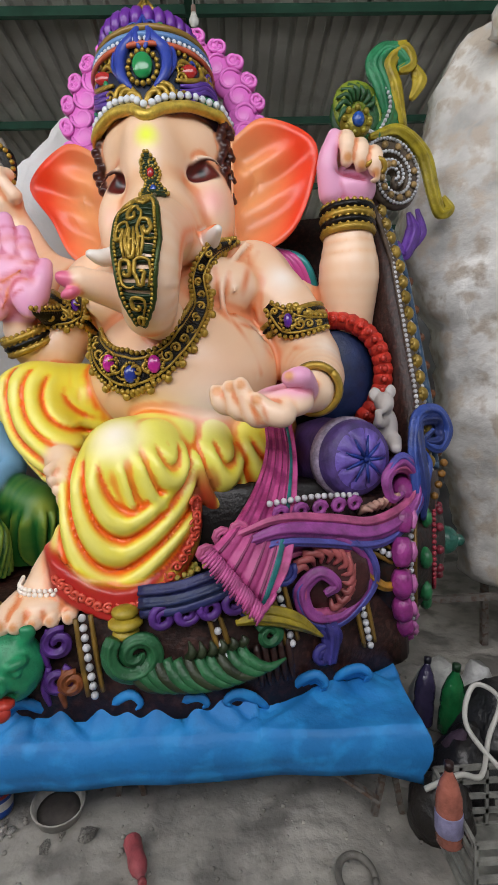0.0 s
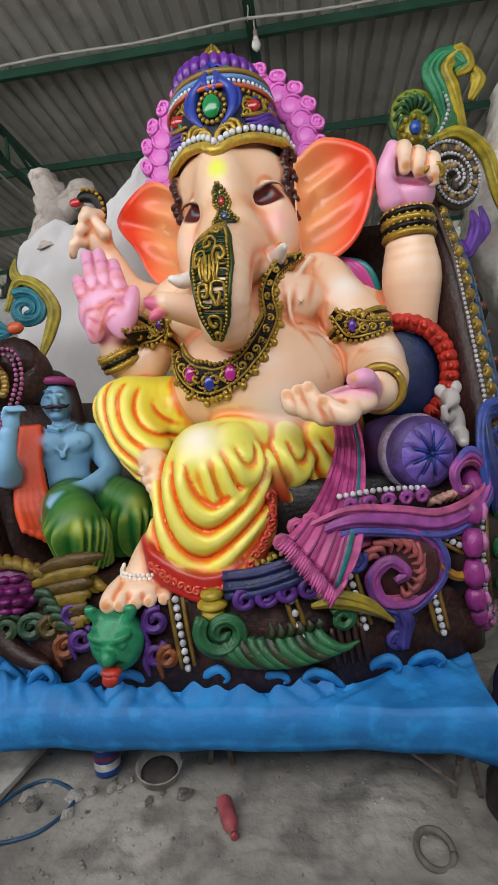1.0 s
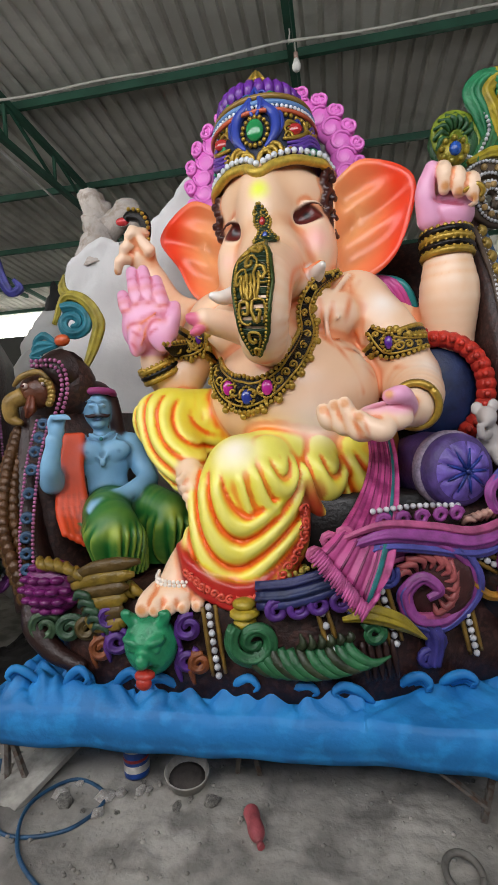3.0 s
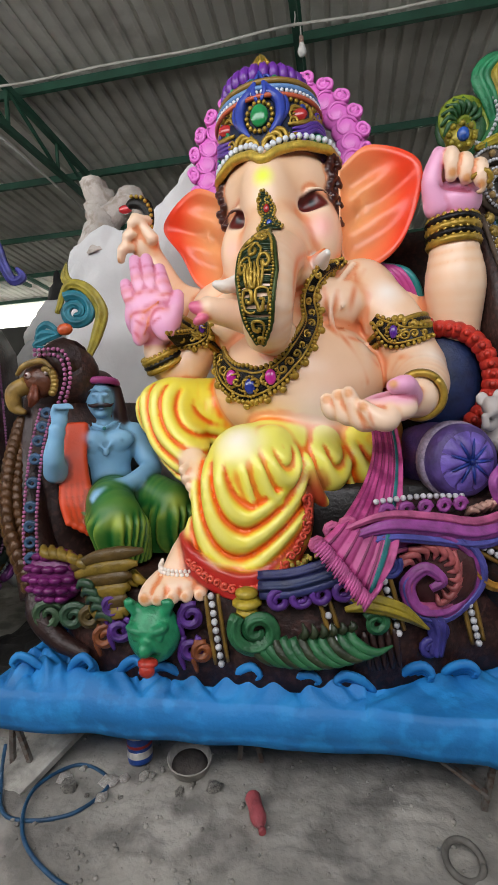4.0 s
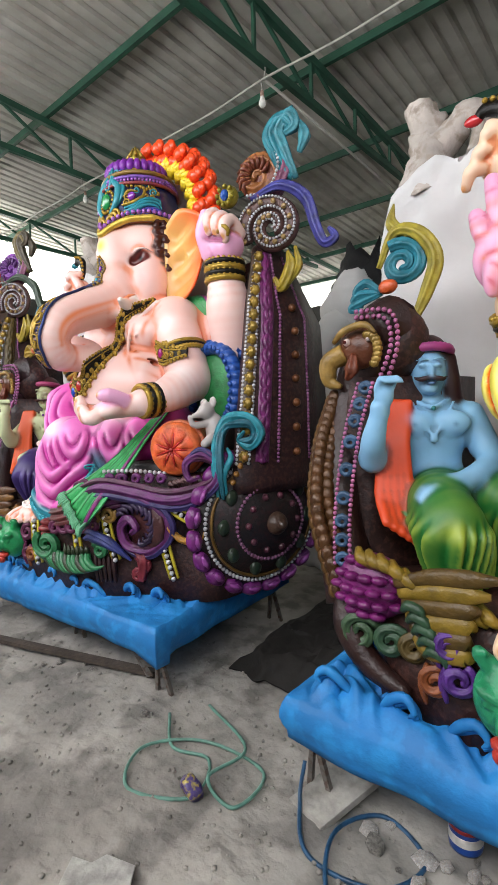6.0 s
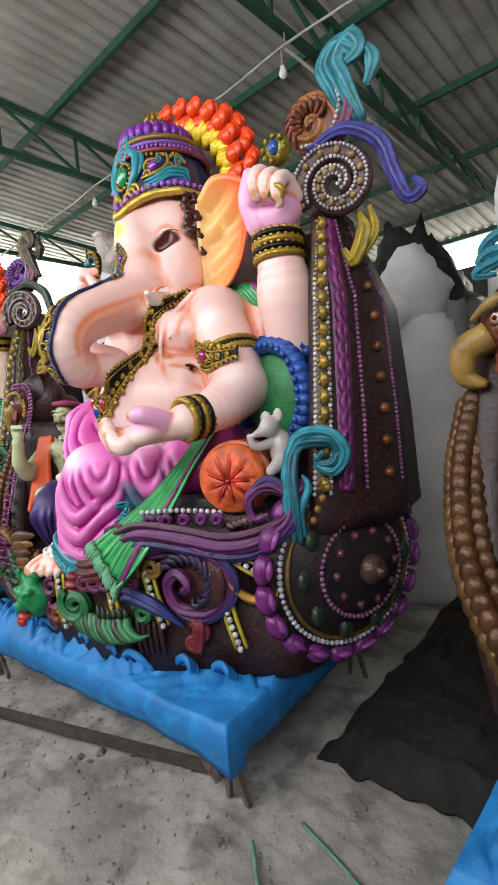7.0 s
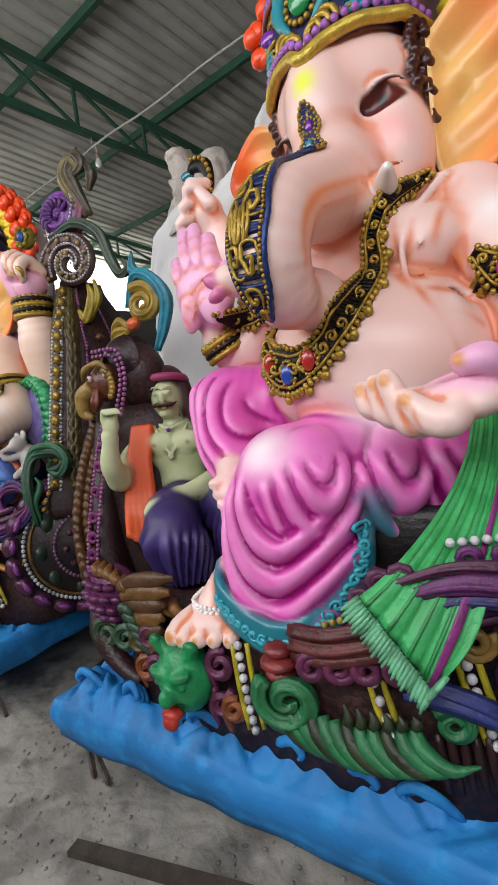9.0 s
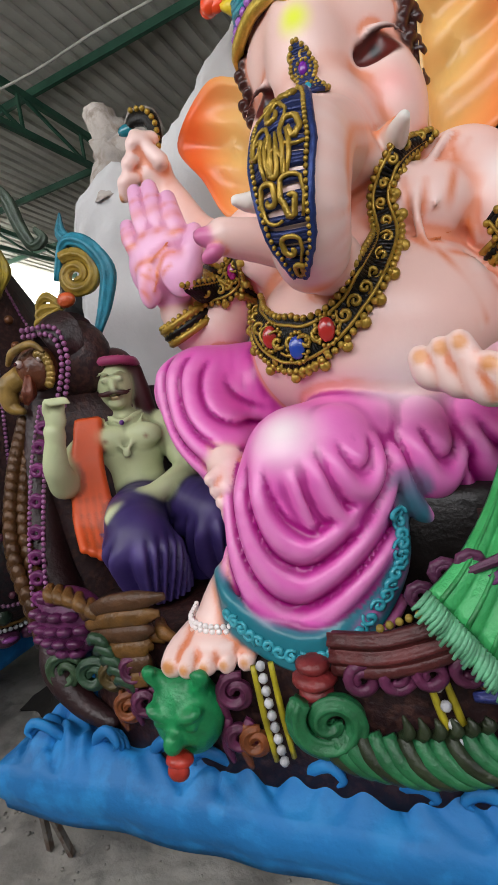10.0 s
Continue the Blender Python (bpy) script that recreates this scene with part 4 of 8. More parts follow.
    def crown_pt(x, z, lift=0.01):
        rad = np.interp(z, [2.88, 3.0, 3.12, 3.26, 3.42], [0.322, 0.312, 0.295, 0.262, 0.205])
        cx = np.interp(z, [2.9, 3.42], [-0.3, -0.352])
        dx = np.clip((x - cx) / rad, -0.97, 0.97)
        return np.array([cx + dx * rad, 2.6 - math.sqrt(1 - dx * dx) * rad - lift, z])

    def on_crown(pts, n=16, lift=0.01):
        return np.array([crown_pt(x, z, lift) for x, z in smooth_path(pts, n)])
    jewel = crown_pt(-0.345, 3.12, 0.02)
    s.add(ball(jewel, (0.046, 0.022, 0.056), 14, 10), pal["jewel"], 2)
    for i in range(16):
        a = 2 * math.pi * i / 16
        s.add(ball(crown_pt(-0.345 + 0.066 * math.cos(a), 3.12 + 0.078 * math.sin(a), 0.014), 0.0125, 7, 5), gold, 1)
    for sx in (-1, 1):
        x = lambda d: -0.345 + sx * d
        s.add(sweep(on_crown([(x(0.05), 3.02), (x(0.1), 3.1), (x(0.1), 3.2), (x(0.05), 3.26), (x(0.015), 3.34)], 18, 0.015), [0.01, 0.026, 0.03, 0.024, 0.006], 6), pal["plume"])
        s.add(sweep(on_crown([(x(0.1), 3.06), (x(0.135), 3.15), (x(0.12), 3.23), (x(0.09), 3.25)], 14, 0.012), [0.006, 0.016, 0.016, 0.006], 6), pal["plume"])
        s.add(sweep(on_crown([(x(0.01), 3.2), (x(0.03), 3.27), (x(0.0), 3.38)], 10, 0.02), [0.008, 0.02, 0.005], 6), pal["plume"])
        for j, (d0, rr) in enumerate(((0.03, 0.05), (0.06, 0.07), (0.085, 0.085))):
            s.add(sweep(on_crown([(x(0.005), 2.94), (x(d0 * 0.7), 2.99 + 0.022 * j), (x(d0 + 0.03), 3.005 + 0.016 * j), (x(d0 + 0.05), 2.975 + 0.01 * j)], 12, 0.012), [0.006, 0.013, 0.014, 0.011], 6), gold, 1)
        s.add(ball(crown_pt(x(0.195), 3.13, 0.014), (0.042, 0.018, 0.03), 10, 8), pal["jewel_b"], 2)
        s.add(sweep(on_crown([(x(0.14), 3.07), (x(0.2), 3.085), (x(0.25), 3.13), (x(0.24), 3.2), (x(0.2), 3.21)], 16), [0.008, 0.013, 0.013, 0.012, 0.007], 6), gold, 1)
        s.add(sweep(on_crown([(x(0.14), 3.13), (x(0.17), 3.175), (x(0.22), 3.17)], 10), [0.007, 0.012, 0.006], 6), gold, 1)
        for j in range(3):
            o = 0.024 * j
            s.add(sweep(on_crown([(x(0.16), 3.0 + o), (x(0.22), 3.02 + o), (x(0.27), 3.07 + o), (x(0.31), 3.07 + o), (x(0.325), 3.03 + o)], 16), [0.007, 0.014, 0.013, 0.011, 0.005], 6), pal["swirl_a"])
            s.add(sweep(on_crown([(x(0.25), 2.97 + o), (x(0.29), 3.0 + o), (x(0.325), 2.99 + o), (x(0.335), 2.95 + o)], 12), [0.006, 0.012, 0.012, 0.005], 6), pal["swirl_b"])
        for j in range(9):
            u = j / 8
            s.add(ball(crown_pt(x(0.13 + 0.2 * u), 3.215 + 0.012 * math.sin(u * 3) - 0.05 * u, 0.012), 0.012, 6, 5), gold, 1)
    # small curls that fill the ground of the crown
    rnd = random.Random(3)
    for i in range(70):
        a = -1.25 + 2.5 * rnd.random()
        z = 2.97 + 0.37 * rnd.random()
        if abs(a) < 0.42 and 3.0 < z < 3.3:
            continue
        r0 = rnd.uniform(0.022, 0.036)
        rad = np.interp(z, [2.88, 3.0, 3.12, 3.26, 3.42], [0.322, 0.312, 0.295, 0.262, 0.205])
        cx = np.interp(z, [2.9, 3.42], [-0.3, -0.352])
        p = spiral((a * rad, 0, z), r0, 0.004, rnd.choice((-1.4, 1.4)), rnd.uniform(0, 6), n=16)
        p = [(cx + (rad + 0.006) * math.sin(q[0] / rad), 2.6 - (rad + 0.006) * math.cos(q[0] / rad), q[2]) for q in p]
        key = rnd.choice(("gold", "gold", "swirl_a", "swirl_b", "plume"))
        s.add(sweep(p, [0.004, 0.009, 0.007], 5), pal[key], 1 if key == "gold" else 0)
    # fan behind the crown
    for i in range(17):
        a = radians(-22 + 224 * i / 16)
        wide = 1.0 if pal["fan_style"] == "roses" else 1.12
        c = np.array([-0.31 + 0.47 * wide * math.cos(a), 2.74, 3.1 + 0.43 * wide * math.sin(a)])
        if pal["fan_style"] == "roses":
            d = np.array([math.cos(a), 0, math.sin(a)])
            c = c - d * 0.05
            s.add(ball(c, (0.085, 0.045, 0.085), 12, 7), pal["fan"])
            for e, rr, tw in ((0.0, 0.062, 1.7), (0.11, 0.036, -1.4)):
                for sh in (-0.5, 0.5) if e else (0,):
                    cc = c + e * np.array([math.cos(a + sh), 0, math.sin(a + sh)]) * 0.85
                    s.add(ball(cc, (rr * 0.9, 0.04, rr * 0.9), 10, 6), pal["fan"])
                    s.add(sweep(spiral(cc + (0, -0.036, 0), rr, 0.005, tw, a + sh * 3, n=22, lift=-0.012), [0.009, 0.014, 0.009], 6), pal["fan"])
        elif i < 13:
            for j in range(9):
                q = c + np.array([0.055 * math.cos(2.4 * j), 0.05 * math.sin(5 * j), 0.055 * math.sin(2.4 * j)])
                s.add(ball(q, (0.048, 0.024 + 0.014 * (j % 2), 0.048), 8, 6), pal["fan"])
            d = np.array([math.cos(a), 0, math.sin(a)])
            e = np.array([-d[2], 0, d[0]])
            for j in range(4):
                q = c - d * (0.09 + 0.03 * (j % 2)) + e * 0.035 * (j - 1.5)
                s.add(sweep([q - d * 0.05 + (0, -0.01, 0), q + (0, -0.045, 0), q + d * 0.07 + (0, -0.02, 0)], [0.022, 0.03, 0.012], 7), pal["fan_b"])
    # forehead ornament: a lobed plate with two stones
    for i in range(30):
        q = i / 29
        z, x = 2.715 - 0.24 * q, -0.335 + 0.045 * q
        w = np.interp(q, [0, 0.12, 0.38, 0.55, 0.68, 0.85, 1], [0.006, 0.026, 0.042, 0.026, 0.034, 0.062, 0.05])
        s.add(sweep([on_clay(x + w * j, z, 0.003) for j in np.linspace(-1, 1, 7)], 0.0065, 5), pal["trunk_ground"], 1)
        if i % 2 == 0:
            for j in (-1, 1):
                s.add(ball(on_clay(x + w * j, z, 0.008), 0.0085, 6, 5), gold, 1)
    for zc, r, key in ((2.625, 0.022, "jewel_b"), (2.535, 0.02, "jewel_c")):
        x = -0.335 + 0.045 * (2.715 - zc) / 0.24
        s.add(ball(on_clay(x, zc, 0.01), (r * 0.7, 0.01, r), 9, 6), pal[key], 2)
        for i in range(11):
            a = 2 * math.pi * i / 11
            s.add(ball(on_clay(x + 1.15 * r * math.cos(a), zc + 1.4 * r * math.sin(a), 0.009), 0.006, 6, 4), gold, 1)
    for x, z, t in ((-0.35, 2.675, 1), (-0.315, 2.675, -1), (-0.335, 2.5, 1), (-0.255, 2.5, -1), (-0.29, 2.49, 1)):
        curl_on(s, (x, z), 0.02, 1.2 * t, 0.5, gold, 0.008, n=12)
    # chased plate on the crest of the proboscis
    def plate_w(q):
        return np.interp(q, [0, 0.25, 0.42, 0.6, 0.85, 1], [0.3, 0.36, 0.62, 0.74, 0.5, 0.1])
    def plate(q, j, lift=0.005):
        return on_trunk(0.27 + 0.55 * q, -0.3 + 0.1 * q + plate_w(q) * j, lift)
    for q in np.linspace(0, 1, 56):
        s.add(sweep([plate(q, j, 0.002) for j in np.linspace(-1, 1, 9)], 0.0085, 5), pal["trunk_ground"], 1)
    for j in (-1, 1):
        edge = np.array([plate(q, j, 0.01) for q in np.linspace(0, 1, 44)])
        s.add(sweep(edge, 0.009, 6), pal["plate_rim"], 1)
        for g in beads(np.array([plate(q, j * 0.84, 0.012) for q in np.linspace(0.04, 0.97, 44)]), 0.0065, 2.3):
            s.add(g, gold, 1)
    for q0, j0, r0, t in ((0.1, 0.3, 0.03, 1.3), (0.1, -0.35, 0.03, -1.3), (0.24, 0.0, 0.034, 1.4), (0.36, 0.42, 0.036, 1.5), (0.36, -0.42, 0.036, -1.5), (0.48, 0.0, 0.03, 1.2), (0.56, 0.5, 0.034, -1.5), (0.56, -0.5, 0.034, 1.5), (0.74, 0.35, 0.034, 1.5), (0.74, -0.35, 0.034, -1.5), (0.87, 0.0, 0.03, 1.3), (0.95, 0.3, 0.016, -1.2), (0.66, 0.0, 0.024, 1.3)):
        pts = []
        for a, r in zip(np.linspace(0, t * 2 * math.pi, 22), np.linspace(r0, 0.004, 22)):
            pts.append(plate(q0 + r * math.cos(a + 0.8) / 0.5, j0 + r * math.sin(a + 0.8) / (0.12 * plate_w(q0)), 0.012))
        s.add(sweep(pts, [0.004, 0.008, 0.006], 6), gold, 1)
    for j in np.linspace(-0.4, 0.4, 6):
        s.add(sweep([plate(q, j * (1.1 - abs(q - 0.62) * 4), 0.013) for q in (0.56, 0.6, 0.64, 0.68)], [0.004, 0.008, 0.004], 5), gold, 1)
    def ribbon(path, tan, wide, onto, every=5):
        """A dark chased band laid on the figure, with beaded rims, gold curls and drops."""
        n = len(path)
        ground = np.array([[onto(x - tz * w * j, z + tx * w * j, 0.008) for j in np.linspace(-1, 1, 7)] for (x, z), (tx, tz), w in zip(path, tan, wide)])
        for j in range(7):
            ground[:, j, 1] = np.convolve(np.pad(ground[:, j, 1], 6, "edge"), np.ones(13) / 13, "valid")
        for row in ground:
            s.add(sweep(row, 0.0095, 5), dark, 1)
        for j in (0, 6):
            for g in beads(ground[:, j] + (0, -0.008, 0), 0.0115, 2.1):
                s.add(g, gold, 1)
            s.add(sweep(ground[:, 1 if j == 0 else 5] + (0, -0.01, 0), 0.006, 5), gold, 1)
        for i in range(4, n - 4, every):
            d = 1 if (i // every) % 2 else -1
            p = spiral(ground[i, 3] + (0, -0.012, 0), max(0.016, 0.5 * wide[i]), 0.004, 1.3 * d, i, n=16)
            s.add(sweep(p, [0.004, 0.008, 0.006], 5), gold, 1)
        for i in range(8, n - 8, 7):
            q = ground[i, 6] * 1.25 - ground[i, 3] * 0.25
            s.add(ball(q + (0, -0.004, 0), (0.018, 0.01, 0.018), 8, 5), gold, 1)
    # necklace: a broad chased collar that ends in a jewelled breastplate
    neck = smooth_path([(0.04, 2.385), (-0.06, 2.31), (-0.13, 2.19), (-0.12, 2.06), (-0.16, 1.94), (-0.22, 1.86), (-0.3, 1.8), (-0.4, 1.775), (-0.5, 1.81), (-0.57, 1.89), (-0.6, 1.97)], 110)
    tan = np.gradient(neck, axis=0)
    tan /= np.linalg.norm(tan, axis=1, keepdims=True)
    wide = np.interp(np.linspace(0, 1, 110), [0, 0.15, 0.3, 0.5, 0.62, 0.74, 0.86, 1], [0.012, 0.03, 0.042, 0.045, 0.062, 0.085, 0.06, 0.03])
    ribbon(neck, tan, wide, on_chest)
    for x, z, key in ((-0.305, 1.8, "jewel_b"), (-0.405, 1.765, "jewel_c"), (-0.5, 1.815, "jewel_b")):
        c = on_chest(x, z, 0.024)
        s.add(ball(c, (0.026, 0.014, 0.036), 12, 8, None), pal[key + "n"], 2)
        for i in range(16):
            a = 2 * math.pi * i / 16
            s.add(ball(on_chest(x + 0.036 * math.cos(a), z + 0.046 * math.sin(a), 0.02), 0.0075, 6, 5), gold, 1)
    for i in range(9):
        q = (i - 4) / 4
        s.add(ball(on_chest(-0.405 + 0.09 * q, 1.69 + 0.05 * q * q, 0.01), (0.013, 0.01, 0.018), 7, 5), gold, 1)

    # bands on the arms
    def cuff(c, axis, r, w, rows=3):
        ax = Vector(axis).normalized()
        u = ax.orthogonal().normalized()
        v = ax.cross(u)
        for j in range(rows):
            o = (j - (rows - 1) / 2) * w
            p = [np.array(Vector(c) + ax * o + (u * math.cos(a) + v * math.sin(a)) * r) for a in np.linspace(0, 2 * math.pi, 30)]
            s.add(sweep(p, w * 0.55, 6, side=tuple(ax)), gold if j % 2 == 0 else dark, 1)
            for g in beads(bring(p, np.array(ax) * w * 0.5), w * 0.42, 2.2):
                s.add(g, gold, 1)
    cuff((0.585, 2.46, 2.49), (-0.02, 0, 1), 0.118, 0.034, 4)
    cuff((0.33, 1.99, 1.685), (0.15, 0.98, 0.1), 0.094, 0.03, 4)
    cuff((-0.965, 2.425, 1.975), (-0.35, -0.35, 0.9), 0.112, 0.03, 3)
    cuff((0.29, 2.36, 2.0), (0.35, -0.1, -0.9), 0.158, 0.022, 3)
    cuff((-0.77, 2.53, 2.1), (-0.6, -0.1, -0.75), 0.15, 0.022, 3)
    for pts, w, c in (([(0.17, 2.06), (0.25, 1.985), (0.33, 1.975), (0.43, 1.99)], [0.02, 0.066, 0.045, 0.026], (0.25, 1.99)), ([(-0.655, 2.2), (-0.71, 2.12), (-0.77, 2.07), (-0.86, 2.05)], [0.03, 0.062, 0.05, 0.03], (-0.72, 2.12))):
        band = smooth_path(pts, 40)
        bt = np.gradient(band, axis=0)
        bt /= np.linalg.norm(bt, axis=1, keepdims=True)
        ribbon(band, bt, np.interp(np.linspace(0, 1, 40), np.linspace(0, 1, len(w)), w), on_chest, 6)
        q = on_chest(*c, 0.026)
        s.add(ball(q, (0.02, 0.014, 0.032), 10, 8), pal["jewel_a"], 2)
        for i in range(14):
            a = 2 * math.pi * i / 14
            s.add(ball(q + (0.03 * math.cos(a), 0.004, 0.043 * math.sin(a)), 0.0075, 6, 5), gold, 1)
    # anklet
    for o, r in ((0, 0.01), (0.016, 0.009), (-0.016, 0.012)):
        p = smooth_path([(-0.84, 1.89, 0.975 + o), (-0.815, 1.8, 0.97 + o), (-0.745, 1.765, 0.965 + o), (-0.665, 1.785, 0.96 + o), (-0.63, 1.86, 0.96 + o)], 24)
        for g in beads(p, r, 2.0):
            s.add(g, pal["glow"] if o >= 0 else pal["skin"])
    # chased scrolls along the border of the skirt
    hem = smooth_path([(-0.67, 1.02), (-0.57, 0.95), (-0.44, 0.905), (-0.33, 0.935), (-0.22, 1.05), (-0.165, 1.15), (-0.165, 1.26)], 26)
    for i, (x, z) in enumerate(hem):
        curl_on(s, (x, z), 0.021, 1.3 * (1 if i % 2 else -1), i, pal["border_hi"], 0.009, 0, n=14)
    # feather hook held in the raised right hand and goad in the left
    s.add(sweep(smooth_path([(-1.08, 2.56, 2.72), (-1.06, 2.58, 2.8), (-1.09, 2.6, 2.9), (-1.17, 2.61, 2.93), (-1.22, 2.62, 2.9)], 20), [0.02, 0.028, 0.04, 0.035, 0.02], 8, 0.6), dark, 1)
    for g in beads(smooth_path([(-1.045, 2.56, 2.76), (-1.05, 2.57, 2.86), (-1.1, 2.58, 2.94), (-1.17, 2.59, 2.96)], 16), 0.013, 2.2):
        s.add(g, gold, 1)
    s.add(ball((-1.225, 2.62, 2.905), (0.045, 0.022, 0.026), 10, 8), pal["hook_gem"], 2)
    s.add(sweep(smooth_path([(0.64, 2.33, 2.7), (0.7, 2.31, 2.72), (0.73, 2.32, 2.69), (0.715, 2.33, 2.665)], 10), [0.012, 0.015, 0.01], 6), gold, 1)
    # shawl over the shoulder and down beside the seat
    for i in range(6):
        o = 0.035 * i
        s.add(sweep(smooth_path([(0.06 + o, 2.62, 2.42), (0.2 + o, 2.55, 2.38 - o * 0.2), (0.34 + o * 0.6, 2.6, 2.18), (0.4 + o * 0.3, 2.72, 1.95)], 14), [0.02, 0.024, 0.02], 6), pal["trim"] if i == 5 else pal["shawl"])
        s.add(sweep(smooth_path([(0.06 + 0.3 * o, 2.5, 2.05), (0.1 + 0.3 * o, 2.42, 1.9), (0.12 + 0.3 * o, 2.45, 1.7)], 8), 0.03, 6), pal["shawl"])
    return s.build("seated_elephant_headed_statue", [M_GLOSS, M_METAL, M_JEWEL], label, "statue", m, group)


M_JEWEL = mat("glossy_jewel_enamel", (1, 1, 1), 0.12, attr=True, vary=0.1, scale=20, bump=0, coat=0.6)


def tones(**k):
    return {a: lin(b) if len(b) == 6 and a != "fan_style" else b for a, b in k.items()}


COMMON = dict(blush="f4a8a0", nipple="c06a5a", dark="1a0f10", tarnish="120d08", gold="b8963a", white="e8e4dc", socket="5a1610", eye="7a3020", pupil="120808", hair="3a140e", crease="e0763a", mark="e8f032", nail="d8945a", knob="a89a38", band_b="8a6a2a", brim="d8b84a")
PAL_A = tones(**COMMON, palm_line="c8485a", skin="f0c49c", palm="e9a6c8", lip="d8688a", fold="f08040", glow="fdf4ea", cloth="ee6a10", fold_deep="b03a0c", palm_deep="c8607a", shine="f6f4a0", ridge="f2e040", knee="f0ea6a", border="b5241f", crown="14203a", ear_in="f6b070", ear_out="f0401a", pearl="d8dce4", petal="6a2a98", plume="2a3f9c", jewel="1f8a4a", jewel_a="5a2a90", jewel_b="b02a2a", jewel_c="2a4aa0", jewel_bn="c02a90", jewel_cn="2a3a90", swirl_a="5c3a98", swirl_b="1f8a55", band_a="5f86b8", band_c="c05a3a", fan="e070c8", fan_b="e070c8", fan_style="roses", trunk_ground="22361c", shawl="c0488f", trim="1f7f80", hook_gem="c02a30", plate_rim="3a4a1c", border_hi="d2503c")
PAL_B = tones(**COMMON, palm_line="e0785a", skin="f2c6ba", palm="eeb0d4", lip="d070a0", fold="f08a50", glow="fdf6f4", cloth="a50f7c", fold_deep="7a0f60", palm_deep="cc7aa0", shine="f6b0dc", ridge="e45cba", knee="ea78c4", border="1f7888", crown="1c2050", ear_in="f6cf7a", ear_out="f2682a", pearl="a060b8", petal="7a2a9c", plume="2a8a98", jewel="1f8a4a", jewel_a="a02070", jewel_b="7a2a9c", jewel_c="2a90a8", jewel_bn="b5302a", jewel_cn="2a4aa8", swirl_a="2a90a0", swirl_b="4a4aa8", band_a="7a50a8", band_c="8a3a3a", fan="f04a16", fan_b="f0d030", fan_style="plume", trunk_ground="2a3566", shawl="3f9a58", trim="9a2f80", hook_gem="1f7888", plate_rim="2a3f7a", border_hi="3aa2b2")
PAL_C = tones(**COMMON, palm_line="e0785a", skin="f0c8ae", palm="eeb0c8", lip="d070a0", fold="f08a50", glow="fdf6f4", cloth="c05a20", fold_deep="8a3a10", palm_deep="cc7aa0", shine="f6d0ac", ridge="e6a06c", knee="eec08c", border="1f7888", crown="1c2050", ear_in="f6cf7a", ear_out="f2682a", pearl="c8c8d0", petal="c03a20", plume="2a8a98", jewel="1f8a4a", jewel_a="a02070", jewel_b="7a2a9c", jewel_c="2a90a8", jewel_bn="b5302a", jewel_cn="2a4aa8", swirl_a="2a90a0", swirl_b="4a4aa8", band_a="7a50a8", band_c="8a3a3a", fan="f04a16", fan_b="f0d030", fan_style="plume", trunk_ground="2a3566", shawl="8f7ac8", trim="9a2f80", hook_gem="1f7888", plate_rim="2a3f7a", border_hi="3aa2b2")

PLACES = [pose(0, 2.2, 0), pose(-3.27, 2.2, 0, 0, 0, 4.76), pose(-6.45, 1.98, 0, 0, 0, 6)]
for place, pal, text in zip(PLACES, (PAL_A, PAL_B, PAL_C), ("peach painted seated elephant-headed statue in yellow draped cloth", "pink painted seated elephant-headed statue in magenta draped cloth", "peach painted seated elephant-headed statue with a red crown")):
    figure(place, pal, text, "festival statues")


